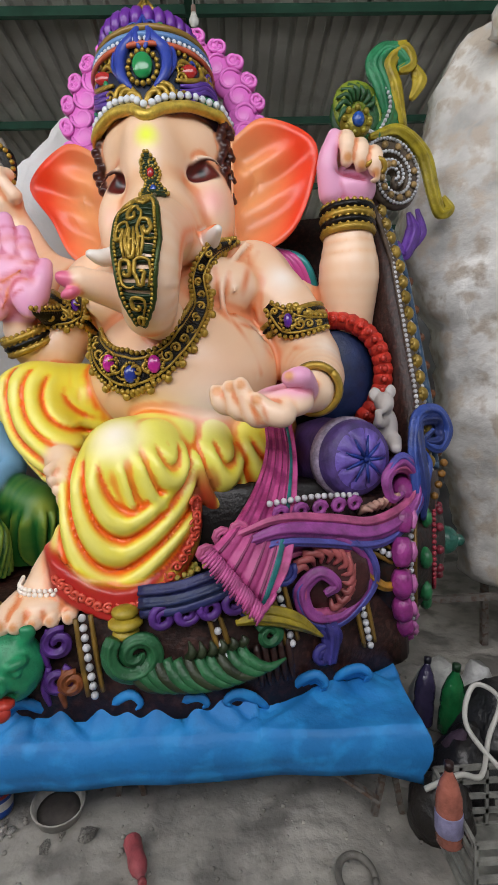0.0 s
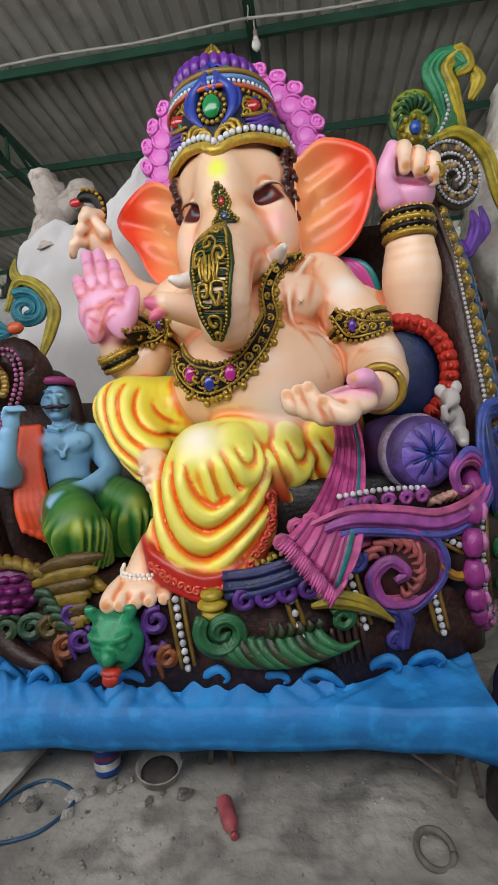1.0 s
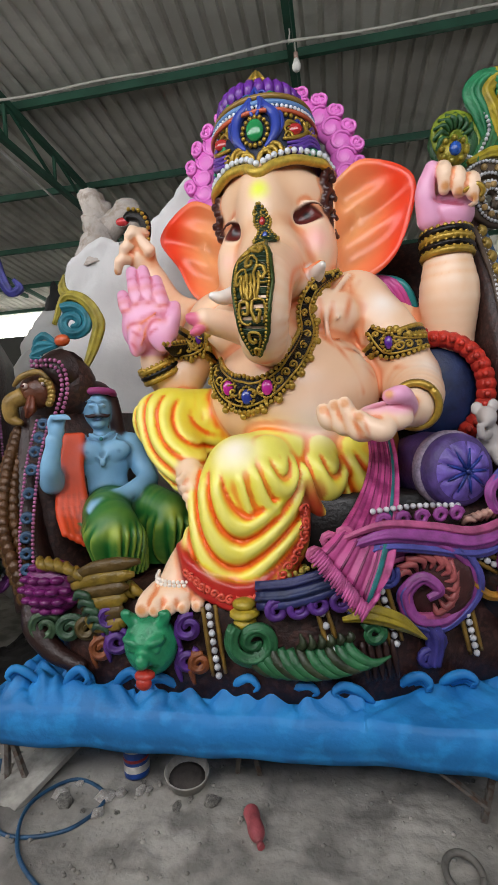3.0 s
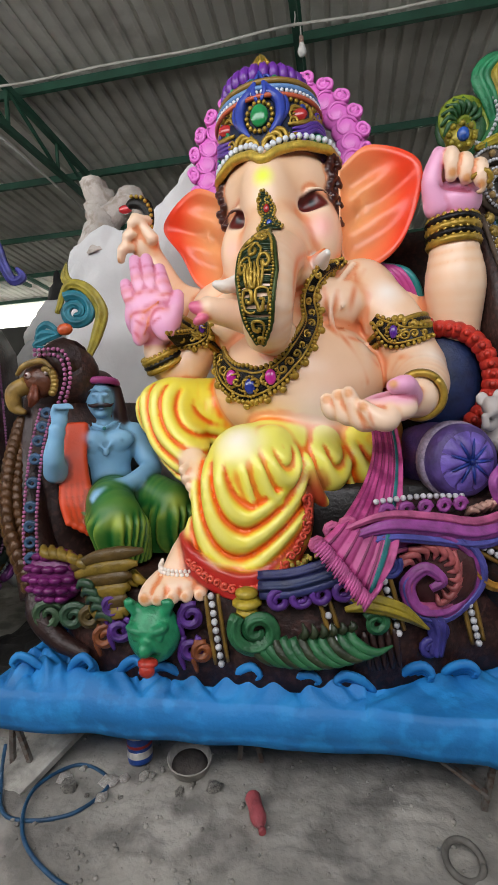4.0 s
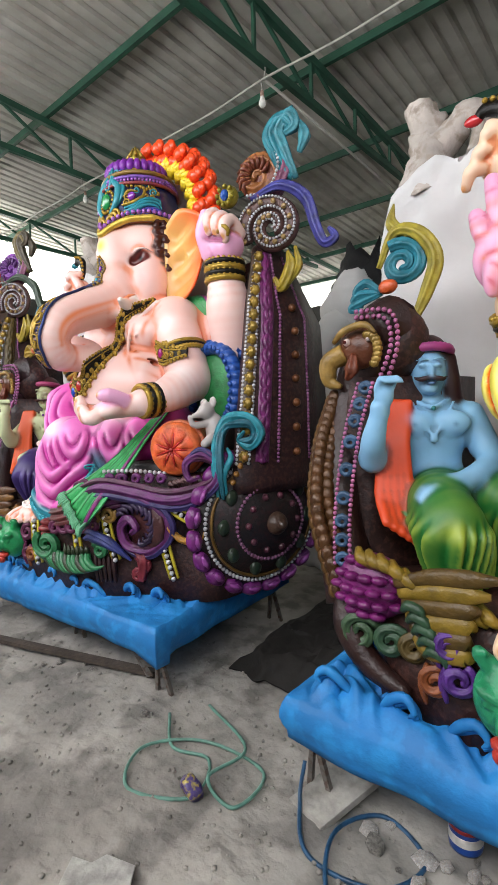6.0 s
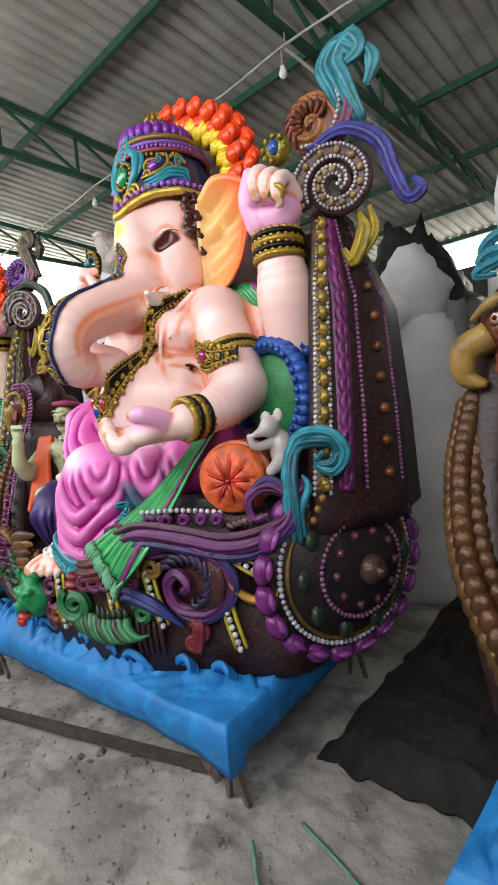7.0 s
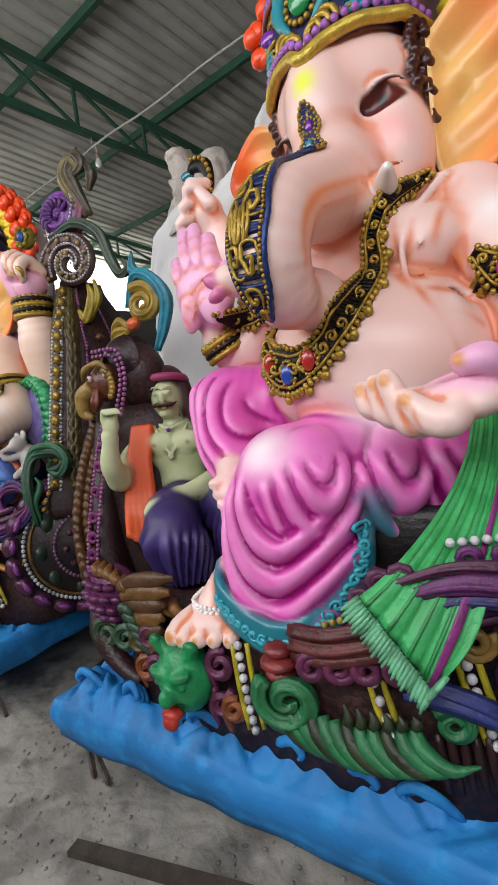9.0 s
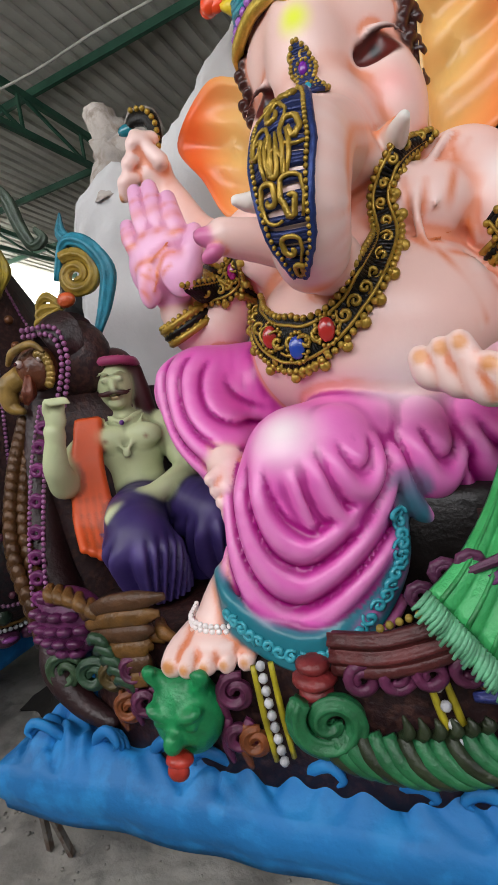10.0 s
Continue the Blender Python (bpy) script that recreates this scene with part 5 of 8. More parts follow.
# ---- blue bases on steel legs ----
def base_mesh():
    x0, x1, y0, y1 = -1.66, 0.65, 1.68, 3.05
    nx, ny = 330, 130
    def top(x, y):
        p = Vector((x * 2.0, y * 2.6, 0))
        back = y - y0 - (0.0 if x < 0.05 else 0.45 * (x - 0.05))
        rise = max(0.0, min(1.0, back / 0.1)) if x < 0.05 else max(0.0, min(1.0, 0.25 + back / 0.3))
        th = 11 * x + 3.0 * noise.noise(p * 1.3) + 5.0 * y
        swell = abs(math.sin(th)) ** 0.7
        groove = math.sin(60 * y + 52 * x * (1 if math.sin(th) > 0 else -1) + 7 * noise.noise(p * 2.2))
        rise *= max(0.0, min(1.0, (x - x0 - 0.01) / 0.1))
        return 0.452 + rise * (0.03 + 0.05 * swell + 0.014 * groove + 0.022 * noise.noise(p * 2.4)) + 0.006 * noise.noise(p * 6)
    v, f = relief(nx, ny, x0, x1, y0, y1, top)
    # skirt with a soft, lumpy face
    ring = [i for i in range(nx)] + [j * nx + nx - 1 for j in range(1, ny)] + [(ny - 1) * nx + i for i in range(nx - 2, -1, -1)] + [j * nx for j in range(ny - 2, 0, -1)]
    n, rows = len(ring), 6
    vs = [v]
    cx, cy = (x0 + x1) / 2, (y0 + y1) / 2
    for r in range(1, rows + 1):
        q = v[ring].copy()
        s = r / rows
        low = np.array([0.275 + 0.015 * noise.noise(Vector((a * 4, b * 4, 3))) - 0.06 * max(0, (a - x1 + 0.16) / 0.16) * (b < y0 + 0.1) for a, b, _ in q])
        q[:, 2] = q[:, 2] * (1 - s) + low * s
        d = np.sign(q[:, :2] - (cx, cy)) * (np.abs(q[:, :2] - (cx, cy)) > np.array([(x1 - x0) / 2 - 0.02, (y1 - y0) / 2 - 0.02]))
        for i in range(n):
            b = 0.022 * math.sin(math.pi * min(1, s * 1.2)) + 0.012 * noise.noise(Vector((q[i, 0] * 5, q[i, 1] * 5, q[i, 2] * 7)))
            q[i, :2] += d[i] * b
        vs.append(q)
    for r in range(rows):
        for i in range(n):
            j = (i + 1) % n
            a = [ring[i], ring[j]] if r == 0 else [len(v) + (r - 1) * n + i, len(v) + (r - 1) * n + j]
            f.append((a[1], a[0], len(v) + r * n + i, len(v) + r * n + j))
    f.append(tuple(len(v) + (rows - 1) * n + i for i in range(n)))
    return np.concatenate(vs) - ORIGIN, f


M_BLUE = mat("blue_emulsion", lin("1b78bd"), 0.62, vary=0.28, scale=3.5, bump=0.5, fine=25, second=lin("2384c6"))
for place in PLACES:
    base = empty("statue_base", place, "sky blue painted plinth with sculpted waves on thin steel legs", "plinth", "statue bases")
    part("slab", base_mesh, M_BLUE, base, key="slab")
    for x, y in ((-1.58, 1.76), (0.55, 1.78), (-1.58, 2.95), (0.55, 2.95), (-0.5, 1.95)):
        for dx in (-0.05, 0.06):
            part("leg", beam(np.array((x, y, 0.3)) - ORIGIN, np.array((x + dx, y + 0.04, -0.01)) - ORIGIN, 0.022), M_STEEL, base, smooth=False)
    part("brace", beam(np.array((0.2, 1.82, 0.29)) - ORIGIN, np.array((0.5, 1.76, 0.1)) - ORIGIN, 0.03, 0.012), M_STEEL, base, smooth=False)
    part("cross_bar", beam(np.array((-1.58, 1.8, 0.25)) - ORIGIN, np.array((0.55, 1.82, 0.25)) - ORIGIN, 0.03), M_STEEL, base, smooth=False)
    rnd = random.Random(5)
    for i in range(9):
        x = -1.5 + 2.0 * i / 8 + rnd.uniform(-0.06, 0.06)
        y = 1.79 + (0.0 if x < 0 else 0.3 * x)
        h = 0.05 + 0.04 * rnd.random()
        c = np.array((x, y, 0.5)) - ORIGIN
        d = 1 if i % 3 else -1
        for j in range(3):
            o = 0.022 * j
            part("wave_crest", sweep(smooth_path([c + (-0.09 * d, 0.01 + o, -0.03), c + (-0.03 * d, -0.02 + o, h * 0.6 - o), c + (0.03 * d, -0.035 + o, h - o), c + (0.065 * d, -0.045 + o, h * 0.6 - o), c + (0.045 * d, -0.045 + o, h * 0.3 - o)], 14), [0.014, 0.022, 0.02, 0.014, 0.004], 7, 0.8), M_BLUE, base)


# ---- the carved thrones ----
def loft(rings, cap=True, closed=True):
    r = np.array(rings, float)
    m, n = r.shape[:2]
    f = []
    for j in range(m - 1):
        for i in range(n if closed else n - 1):
            k = (i + 1) % n
            f.append((j * n + i, j * n + k, (j + 1) * n + k, (j + 1) * n + i))
    if cap:
        f += [tuple(range(n))[::-1], tuple((m - 1) * n + i for i in range(n))]
    return r.reshape(-1, 3), f


def local(g):
    return g[0] - ORIGIN, g[1]


PLAN = smooth_path([(-1.42, 2.0), (-1.3, 1.86), (-1.0, 1.78), (-0.6, 1.755), (-0.2, 1.745), (0.08, 1.79), (0.3, 1.88), (0.55, 1.99), (0.74, 2.1), (0.8, 2.4), (0.78, 2.85)], 40)


def front_y(x):
    return float(np.interp(x, PLAN[:, 0], PLAN[:, 1]))


def body_mesh(x_from, levels):
    p = PLAN[PLAN[:, 0] >= x_from]
    back = np.array([(p[-1, 0], 2.95), (p[0, 0], 2.95)])
    rings = []
    for z, inset in levels:
        q = p.copy()
        d = np.array([-0.1, 1.0])
        q = q + d * inset
        rings.append([(a, b, z) for a, b in np.vstack([q, back])])
    return local(loft(rings))


def side_front(z):
    return np.array([np.interp(z, [1.15, 1.64, 2.29, 2.62], [0.84, 0.835, 0.79, 0.75]), np.interp(z, [1.15, 1.64, 2.29, 2.62], [2.16, 2.26, 2.43, 2.58])])


def side_pt(z, s, lift=0.0):
    """A point on the flank of the backrest: s runs from its front edge to its rear edge."""
    f = side_front(z)
    taper = np.interp(z, [1.0, 2.2, 2.62], [1.0, 0.75, 0.32])
    x = f[0] + taper * np.interp(s, [0, 0.15, 0.5, 1], [0, 0.075, 0.24, 0.16]) + lift * 0.85
    y = f[1] + taper * np.interp(s, [0, 0.15, 0.5, 1], [0, 0.06, 0.4, 0.95]) - lift * 0.5
    return np.array([x, y, z])


def flank_mesh():
    rings = []
    for z in np.linspace(1.12, 2.66, 24):
        zz = z
        out = [side_pt(zz, s) for s in (0, 0.06, 0.15, 0.3, 0.5, 0.75, 1)]
        f = side_front(zz)
        inner = [np.array([0.1, 3.02, z]), np.array([0.1, 2.93, z]), np.array([min(0.5, f[0] - 0.2), 2.86, z]), np.array([f[0] - 0.1, f[1] + 0.22, z]), np.array([f[0] - 0.05, f[1] + 0.03, z])]
        for q in out:
            q[2] = z
        rings.append(out + inner)
    return local(loft(rings))


def flank_row(s, z0=1.3, z1=2.6, lift=0.008, n=40, wave=0.0):
    return np.array([side_pt(z, s + wave * math.sin(38 * z), lift) for z in np.linspace(z0, z1, n)]) - ORIGIN


def wheel_rings(prof, n=56):
    """A turned form about the wheel's axle, from (radius, outward) pairs."""
    ax = np.array([0.93, -0.36, 0.02])
    ax /= np.linalg.norm(ax)
    u = np.array([0.385, 0.995, 0])
    c = np.array([0.79, 2.43, 0.93]) - ORIGIN
    return c, ax, u, [[c + ax * h + r * (u * math.cos(a) + np.array([0, 0, 1]) * math.sin(a)) for a in np.linspace(0, 2 * math.pi, n, endpoint=False)] for r, h in prof]


def wheel_circle(r, h, n=70):
    c, ax, u, rings = wheel_rings([(r, h)], n)
    return np.array(rings[0] + rings[0][:1])


def back_plaster_mesh():
    xs = np.linspace(-1.78, 0.12, 70)
    zt = np.interp(xs, [-1.78, -1.72, -1.6, -1.5, -1.4, -1.3, -1.15, -0.9, -0.6, -0.3, 0.12], [2.5, 2.78, 2.9, 2.95, 2.92, 2.95, 3.05, 3.3, 3.5, 3.52, 3.3])
    v, f, nz = [], [], 46
    for side in (0, 1):
        for i, x in enumerate(xs):
            for j in range(nz):
                s = j / (nz - 1)
                z = 0.5 + (zt[i] - 0.5 + 0.03 * noise.noise(Vector((x * 9, 0, side)))) * s
                p = Vector((x * 4, z * 4, side * 5))
                rough = 0.03 * noise.noise(p) + (0.03 * noise.noise(p * 4) if s > 0.86 else 0)
                y = 2.98 - 0.22 * max(0, -x - 0.9) ** 2 + 0.1 * side * (1 - 0.6 * s) + rough
                v.append((x, y, z))
    n = len(xs) * nz
    for side in (0, 1):
        for i in range(len(xs) - 1):
            for j in range(nz - 1):
                a = side * n + i * nz + j
                f.append((a, a + nz, a + nz + 1, a + 1))
    for i in range(len(xs) - 1):
        a, b = i * nz + nz - 1, n + i * nz + nz - 1
        f.append((a, a + nz, b + nz, b))
    for j in range(nz - 1):
        f.append((j, j + 1, n + j + 1, n + j))
    return np.array(v) - ORIGIN, f


def rough_lump(pts, radii, seed, amount=0.03, seg=20, n=26, flat=1.0):
    """A broken, hand-thrown plaster bar."""
    v, f = sweep(smooth_path(pts, n), radii, seg, flat)
    c = v.mean(0)
    for i in range(len(v)):
        p = Vector(v[i]) * 7 + Vector((seed, seed, 0))
        d = (v[i] - c) / (np.linalg.norm(v[i] - c) + 1e-6)
        v[i] = v[i] + d * amount * noise.noise(p) + d * amount * 0.5 * noise.noise(p * 3)
    return v, f


def throne(m, P, label):
    t = empty("carved_throne", m, label, "throne", "carved thrones")
    def L(p):
        return np.asarray(p, float) - ORIGIN
    def tube(name, pts, radii, h, n=24, seg=8, key=None, flat=1.0, **k):
        carved = max(radii) > 0.021 and seg == 8
        return part(name, sweep(L(smooth_path(pts, n)), radii, 20 if carved else seg, flat, flute=0.34 if carved else 0.0), paint(h, **k), t)
    def string(pts, r, h, n=30, gap=2.1, world=False, **k):
        return tagged(part("bead_string", join(*beads(pts if world else L(smooth_path(pts, n)), r, gap)), paint(h, **k), t), kind="stuff")
    def coil(name, c, r0, turns, a0, rad, h, u=(1, 0.3, 0), lift=0.0, n=36, r1=0.015, **k):
        carved = max(rad) > 0.018
        return part(name, sweep(L(spiral(c, r0, r1, turns, a0, u=u, n=n, lift=lift)), rad, 20 if carved else 8, flute=0.34 if carved else 0.0), paint(h, **k), t)
    brown = P["brown"]
    MB = paint(brown, 0.5, second=lin(P["brown2"]))
    part("front_panel", body_mesh(-2.0, [(0.48, 0), (0.62, 0.02), (0.84, 0.03), (0.9, 0.06)]), MB, t)
    part("arm_panel", body_mesh(0.0, [(0.85, 0.02), (1.05, 0.035), (1.2, 0.05), (1.24, 0.09)]), MB, t)
    part("seat", local(slab([(-0.45, 2.06), (-0.2, 1.96), (0.35, 2.05), (0.72, 2.2), (0.72, 2.95), (-0.6, 2.95)], 2, 1.3, 0.88, 0.03)), paint("16100e"), t)
    part("back_panel", flank_mesh, MB, t, key="flank")
    part("back_shell", back_plaster_mesh, M_PLASTER_SMOOTH, t, "bare off-white plaster back", key="plaster_back")
    part("broken_finial", lambda: join(local(rough_lump([(-1.6, 3.06, 2.75), (-1.62, 3.1, 3.0), (-1.63, 3.12, 3.2), (-1.67, 3.12, 3.34)], [0.19, 0.13, 0.1, 0.09], 2, 0.06)),
                                       local(rough_lump([(-1.62, 3.1, 3.0), (-1.5, 3.1, 3.12), (-1.4, 3.1, 3.2), (-1.33, 3.1, 3.1), (-1.36, 3.1, 2.98)], [0.1, 0.08, 0.07, 0.06, 0.05], 9, 0.04))), M_STAINED, t, "rough broken plaster finial", key="finial")
    # wheel on the flank
    c, ax, u, rings = wheel_rings([(0.44, -0.1), (0.42, 0.06), (0.36, 0.09), (0.33, 0.11), (0.25, 0.17), (0.2, 0.185), (0.12, 0.23), (0.05, 0.24)])
    part("wheel", loft(rings), paint(P["wheel"], 0.5, second=lin(brown)), t)
    for i in range(20):
        a0 = 2 * math.pi * i / 20
        p = [c + ax * 0.055 + 0.435 * (u * math.cos(a) + np.array([0, 0, 1]) * math.sin(a)) for a in np.linspace(a0 + 0.02, a0 + 0.29, 7)]
        part("rim_lobe", sweep(p, [0.03, 0.046, 0.05, 0.046, 0.03], 7, 1.0, side=tuple(ax)), paint(P["rim"], 0.35), t)
        q = [c + ax * 0.1 + 0.432 * (u * math.cos(a) + np.array([0, 0, 1]) * math.sin(a)) for a in np.linspace(a0 + 0.06, a0 + 0.25, 5)]
        part("rim_lobe_inlay", sweep(q, [0.008, 0.02, 0.008], 5), paint(P["rim2"], 0.35), t)
    string(wheel_circle(0.375, 0.09), 0.0135, P["bead"], world=True, rough=0.25)
    part("wheel_ring", sweep(wheel_circle(0.345, 0.105), 0.011, 6), paint("8a6a38", 0.35, metal=0.4), t)
    string(wheel_circle(0.225, 0.185), 0.012, P["bead2"], world=True)
    for i in range(10):
        a = 2 * math.pi * i / 10
        q = c + ax * 0.145 + 0.285 * (u * math.cos(a) + np.array([0, 0, 1]) * math.sin(a))
        part("wheel_boss", ball(q, (0.03, 0.05, 0.05), 8, 6), paint(P["boss"], 0.4), t)
        part("wheel_boss", ball(c + ax * 0.21 + 0.165 * (u * math.cos(a) + np.array([0, 0, 1]) * math.sin(a)), 0.022, 7, 5), paint(P["boss2"], 0.4), t)
    part("hub", join(ball(c + ax * 0.235, 0.07, 12, 8), ball(c + ax * 0.3, 0.03, 10, 7)), paint(P["hub"], 0.4), t)
    # flank: medallion band between bead rows, wavy braid, knobs
    for s, r in ((0.0, 0.0115), (0.12, 0.0115), (0.33, 0.011), (0.62, 0.01)):
        string(flank_row(s), r, P["bead"] if s < 0.2 else P["bead3"], world=True, rough=0.3)
    part("medallion_band", sweep(flank_row(0.06, lift=0.0), 0.04, 8, 0.4, side=(0.7, -0.7, 0)), paint(P["band"]), t)
    for q in flank_row(0.06, 1.34, 2.58, 0.02, 17):
        part("medallion", join(ball(q, (0.03, 0.022, 0.033), 9, 6), *[ball(q + 0.026 * np.array([0.6 * math.cos(a), 0.7 * math.cos(a), math.sin(a)]), 0.011, 6, 4) for a in np.linspace(0, 5.5, 7)]), paint("a88a3c", 0.35, metal=0.4), t)
    for w0 in (0.02, -0.02):
        part("braid", sweep(flank_row(0.22, lift=0.012, n=90, wave=w0), 0.02, 6), paint(P["braid"], 0.4), t)
    part("braid_ground", sweep(flank_row(0.22, lift=-0.012), 0.055, 8, 0.5, side=(0.8, -0.5, 0)), paint(P["braid"], 0.4), t)
    for q in flank_row(0.46, 1.35, 2.4, 0.012, 8):
        part("knob", ball(q, 0.027, 8, 6), paint("7a4a2a", 0.4, metal=0.3), t)
    # crest of the backrest: ring scroll, hooks, upper curl and plume
    U = (0.93, 0.36, 0)
    rc = np.array([0.85, 2.62, 2.76])
    part("ring_scroll", sweep(L(spiral(rc, 0.19, 0.03, -1.75, 3.6, u=U, n=50)), [0.05, 0.05, 0.045, 0.03], 8, 0.7, side=(0.3, -0.9, 0)), paint(P["ring"]), t)
    for off in (0.035, -0.035):
        string(L(spiral(rc + (0.01, -0.035, 0), 0.19 + off, 0.03 + off * 0.4, -1.7, 3.6, u=U, n=60)), 0.0095, P["bead"], world=True, rough=0.3)
    for q in L(spiral(rc + (0.012, -0.04, 0), 0.19, 0.06, -1.3, 3.6, u=U, n=16)):
        part("medallion", ball(q, (0.018, 0.014, 0.018), 8, 5), paint("b0905a", 0.35), t)
    tube("crest_hook", [rc + (-0.12, -0.06, 0.18), rc + (0.05, 0.02, 0.25), rc + (0.2, 0.08, 0.16), rc + (0.26, 0.1, -0.02), rc + (0.31, 0.12, -0.13), rc + (0.37, 0.14, -0.1), rc + (0.33, 0.13, -0.04)], [0.016, 0.034, 0.042, 0.038, 0.034, 0.03, 0.014], P["hook"], 34)
    tube("crest_leaf", [rc + (0.1, 0.02, -0.16), rc + (0.12, 0.02, -0.26), rc + (0.06, 0.0, -0.38), rc + (0.02, -0.02, -0.32)], [0.012, 0.045, 0.04, 0.015], P["leaf"])
    tube("crest_leaf", [rc + (0.15, 0.03, -0.14), rc + (0.17, 0.03, -0.26), rc + (0.1, 0.02, -0.37)], [0.012, 0.03, 0.01], P["leaf"])
    cc = np.array([0.7, 2.7, 3.13])
    coil("upper_curl", cc, 0.155, 1.7, -0.9, [0.045, 0.05, 0.045, 0.03], P["curl"], U)
    for i in range(9):
        a = 0.4 + 0.42 * i
        d = np.array([0.93 * math.cos(a), 0.3 * math.cos(a), math.sin(a)])
        tube("curl_rib", [cc + 0.045 * d + (0, -0.03, 0), cc + 0.09 * d + (0, -0.05, 0), cc + 0.135 * np.array([0.93 * math.cos(a + 0.35), 0.3 * math.cos(a + 0.35), math.sin(a + 0.35)]) + (0, -0.03, 0)], [0.008, 0.016, 0.008], P["curl2"], 8, 6)
    part("curl_ground", local(ball(cc + (0, 0.02, 0), (0.14, 0.03, 0.14), 16, 8)), paint(P["curl2"]), t)
    tube("crest_stem", [rc + (-0.1, -0.03, 0.18), cc + (0.12, 0.0, -0.13), cc + (0.19, 0.03, 0.02), cc + (0.18, 0.03, 0.13)], [0.05, 0.05, 0.045, 0.03], P["stem"])
    string([rc + (-0.13, -0.08, 0.2), cc + (0.1, -0.05, -0.12), cc + (0.17, -0.03, 0.02), cc + (0.15, -0.02, 0.14)], 0.011, P["bead"], rough=0.3)
    for k2, dx in enumerate((0, 0.045, -0.03)):
        tube("crest_plume", [cc + (0.22 + dx, 0.04, -0.06), cc + (0.16 + dx, 0.0, 0.12), cc + (0.12 + dx, 0.0, 0.24), cc + (0.2 + dx, 0.0, 0.31), cc + (0.27 + dx * 0.3, 0.0, 0.24), cc + (0.22, -0.02, 0.2)], [0.02, 0.04, 0.048, 0.046, 0.04, 0.02], P["plume"] if k2 != 1 else P["plume2"], 28)
    tube("crest_plume", [cc + (0.3, 0.02, 0.26), cc + (0.34, 0.02, 0.17), cc + (0.3, 0.02, 0.08)], [0.02, 0.044, 0.018], P["plume2"])
    tube("crest_tip", [cc + (0.14, 0.0, 0.26), cc + (0.2, 0.0, 0.33), cc + (0.27, 0.0, 0.36)], [0.02, 0.022, 0.005], P["plume2"])
    part("gem_mount", local(join(ball((0.63, 2.46, 2.95), (0.075, 0.05, 0.07), 12, 8), *[ball((0.63 + 0.06 * math.cos(a), 2.42, 2.95 + 0.055 * math.sin(a)), 0.016, 6, 5) for a in np.linspace(0, 6, 9)])), paint("9a8c2c", 0.35, metal=0.35), t)
    part("gem", local(ball((0.635, 2.415, 2.95), (0.03, 0.025, 0.035), 10, 7)), paint("2a58b0", 0.15), t)
    # round cushion behind the elbow
    cu = np.array([0.5, 2.45, 1.76])
    part("cushion", local(ball(cu, (0.2, 0.07, 0.24), 20, 12)), paint(P["cushion"], 0.5), t)
    for i in range(24):
        a = -0.9 + 4.4 * i / 23
        q = cu + np.array([0.225 * math.cos(a), -0.03 - 0.05 * math.cos(a), 0.26 * math.sin(a)])
        part("cushion_puff", local(join(ball(q, (0.05, 0.06, 0.045), 8, 6), ball(q + (-0.01, -0.055, 0), 0.018, 6, 5))), paint(P["puff"], 0.4), t)
        q2 = cu + np.array([0.265 * math.cos(a + 0.08), 0.03, 0.305 * math.sin(a + 0.08)])
        part("cushion_puff", local(ball(q2, (0.035, 0.05, 0.034), 7, 5)), paint(P["puff2"], 0.4), t)
    # bolster with a tufted end
    e0, bx = np.array([0.525, 1.985, 1.39]), np.array([-0.38, 0.92, 0.0])
    sd = np.array([0.92, 0.38, 0])
    def roll(prof, n=40):
        return [[e0 + bx * h + r * (sd * math.cos(a) + np.array([0, 0, 1]) * math.sin(a)) for a in np.linspace(0, 2 * math.pi, n, endpoint=False)] for r, h in prof]
    part("bolster", local(loft(roll([(0.145, 0.02), (0.162, 0.05), (0.163, 0.1), (0.168, 0.3), (0.15, 0.42)]))), paint(P["bolster"], 0.5), t)
    part("bolster_band", local(loft(roll([(0.166, 0.09), (0.175, 0.1), (0.175, 0.14), (0.166, 0.15)]))), paint(P["lace"], 0.6, scale=60, vary=0.5), t)
    v, f = [e0 - bx * 0.0], []
    na, nr = 72, 8
    for j in range(1, nr + 1):
        for i in range(na):
            a, s = 2 * math.pi * i / na, j / nr
            pinch = abs(math.sin(4.5 * a)) ** 0.35
            h = 0.035 - 0.05 * math.sin(math.pi * (0.12 + 0.88 * s) ** 0.8) * (0.45 + 0.55 * (pinch if s < 0.8 else 1)) 
            v.append(e0 + bx * h + 0.15 * s * (sd * math.cos(a) + np.array([0, 0, 1]) * math.sin(a)))
    v[0] = e0 + bx * 0.03
    for i in range(na):
        f.append((0, 1 + i, 1 + (i + 1) % na))
        for j in range(nr - 1):
            f.append((1 + j * na + i, 1 + (j + 1) * na + i, 1 + (j + 1) * na + (i + 1) % na, 1 + j * na + (i + 1) % na))
    part("bolster_end", local((np.array(v), f)), paint(P["bolster_end"], 0.45), t)
    for i in range(9):
        a = 2 * math.pi * (i + 0.0) / 9
        d = sd * math.cos(a) + np.array([0, 0, 1]) * math.sin(a)
        part("tuft_seam", local(sweep([e0 - bx * 0.008 + d * 0.015, e0 - bx * 0.008 + d * 0.055, e0 - bx * 0.006 + d * 0.1], [0.011, 0.008, 0.003], 5)), paint(P["tuft"], 0.5), t)
    part("tuft_button", local(ball(e0 - bx * 0.012, 0.014, 8, 6)), paint(P["tuft"], 0.4), t)
    # arm of the throne: great scroll, under scroll, beads, ladders
    def on(x, z, out=0.02):
        return (x, front_y(x) - out, z)
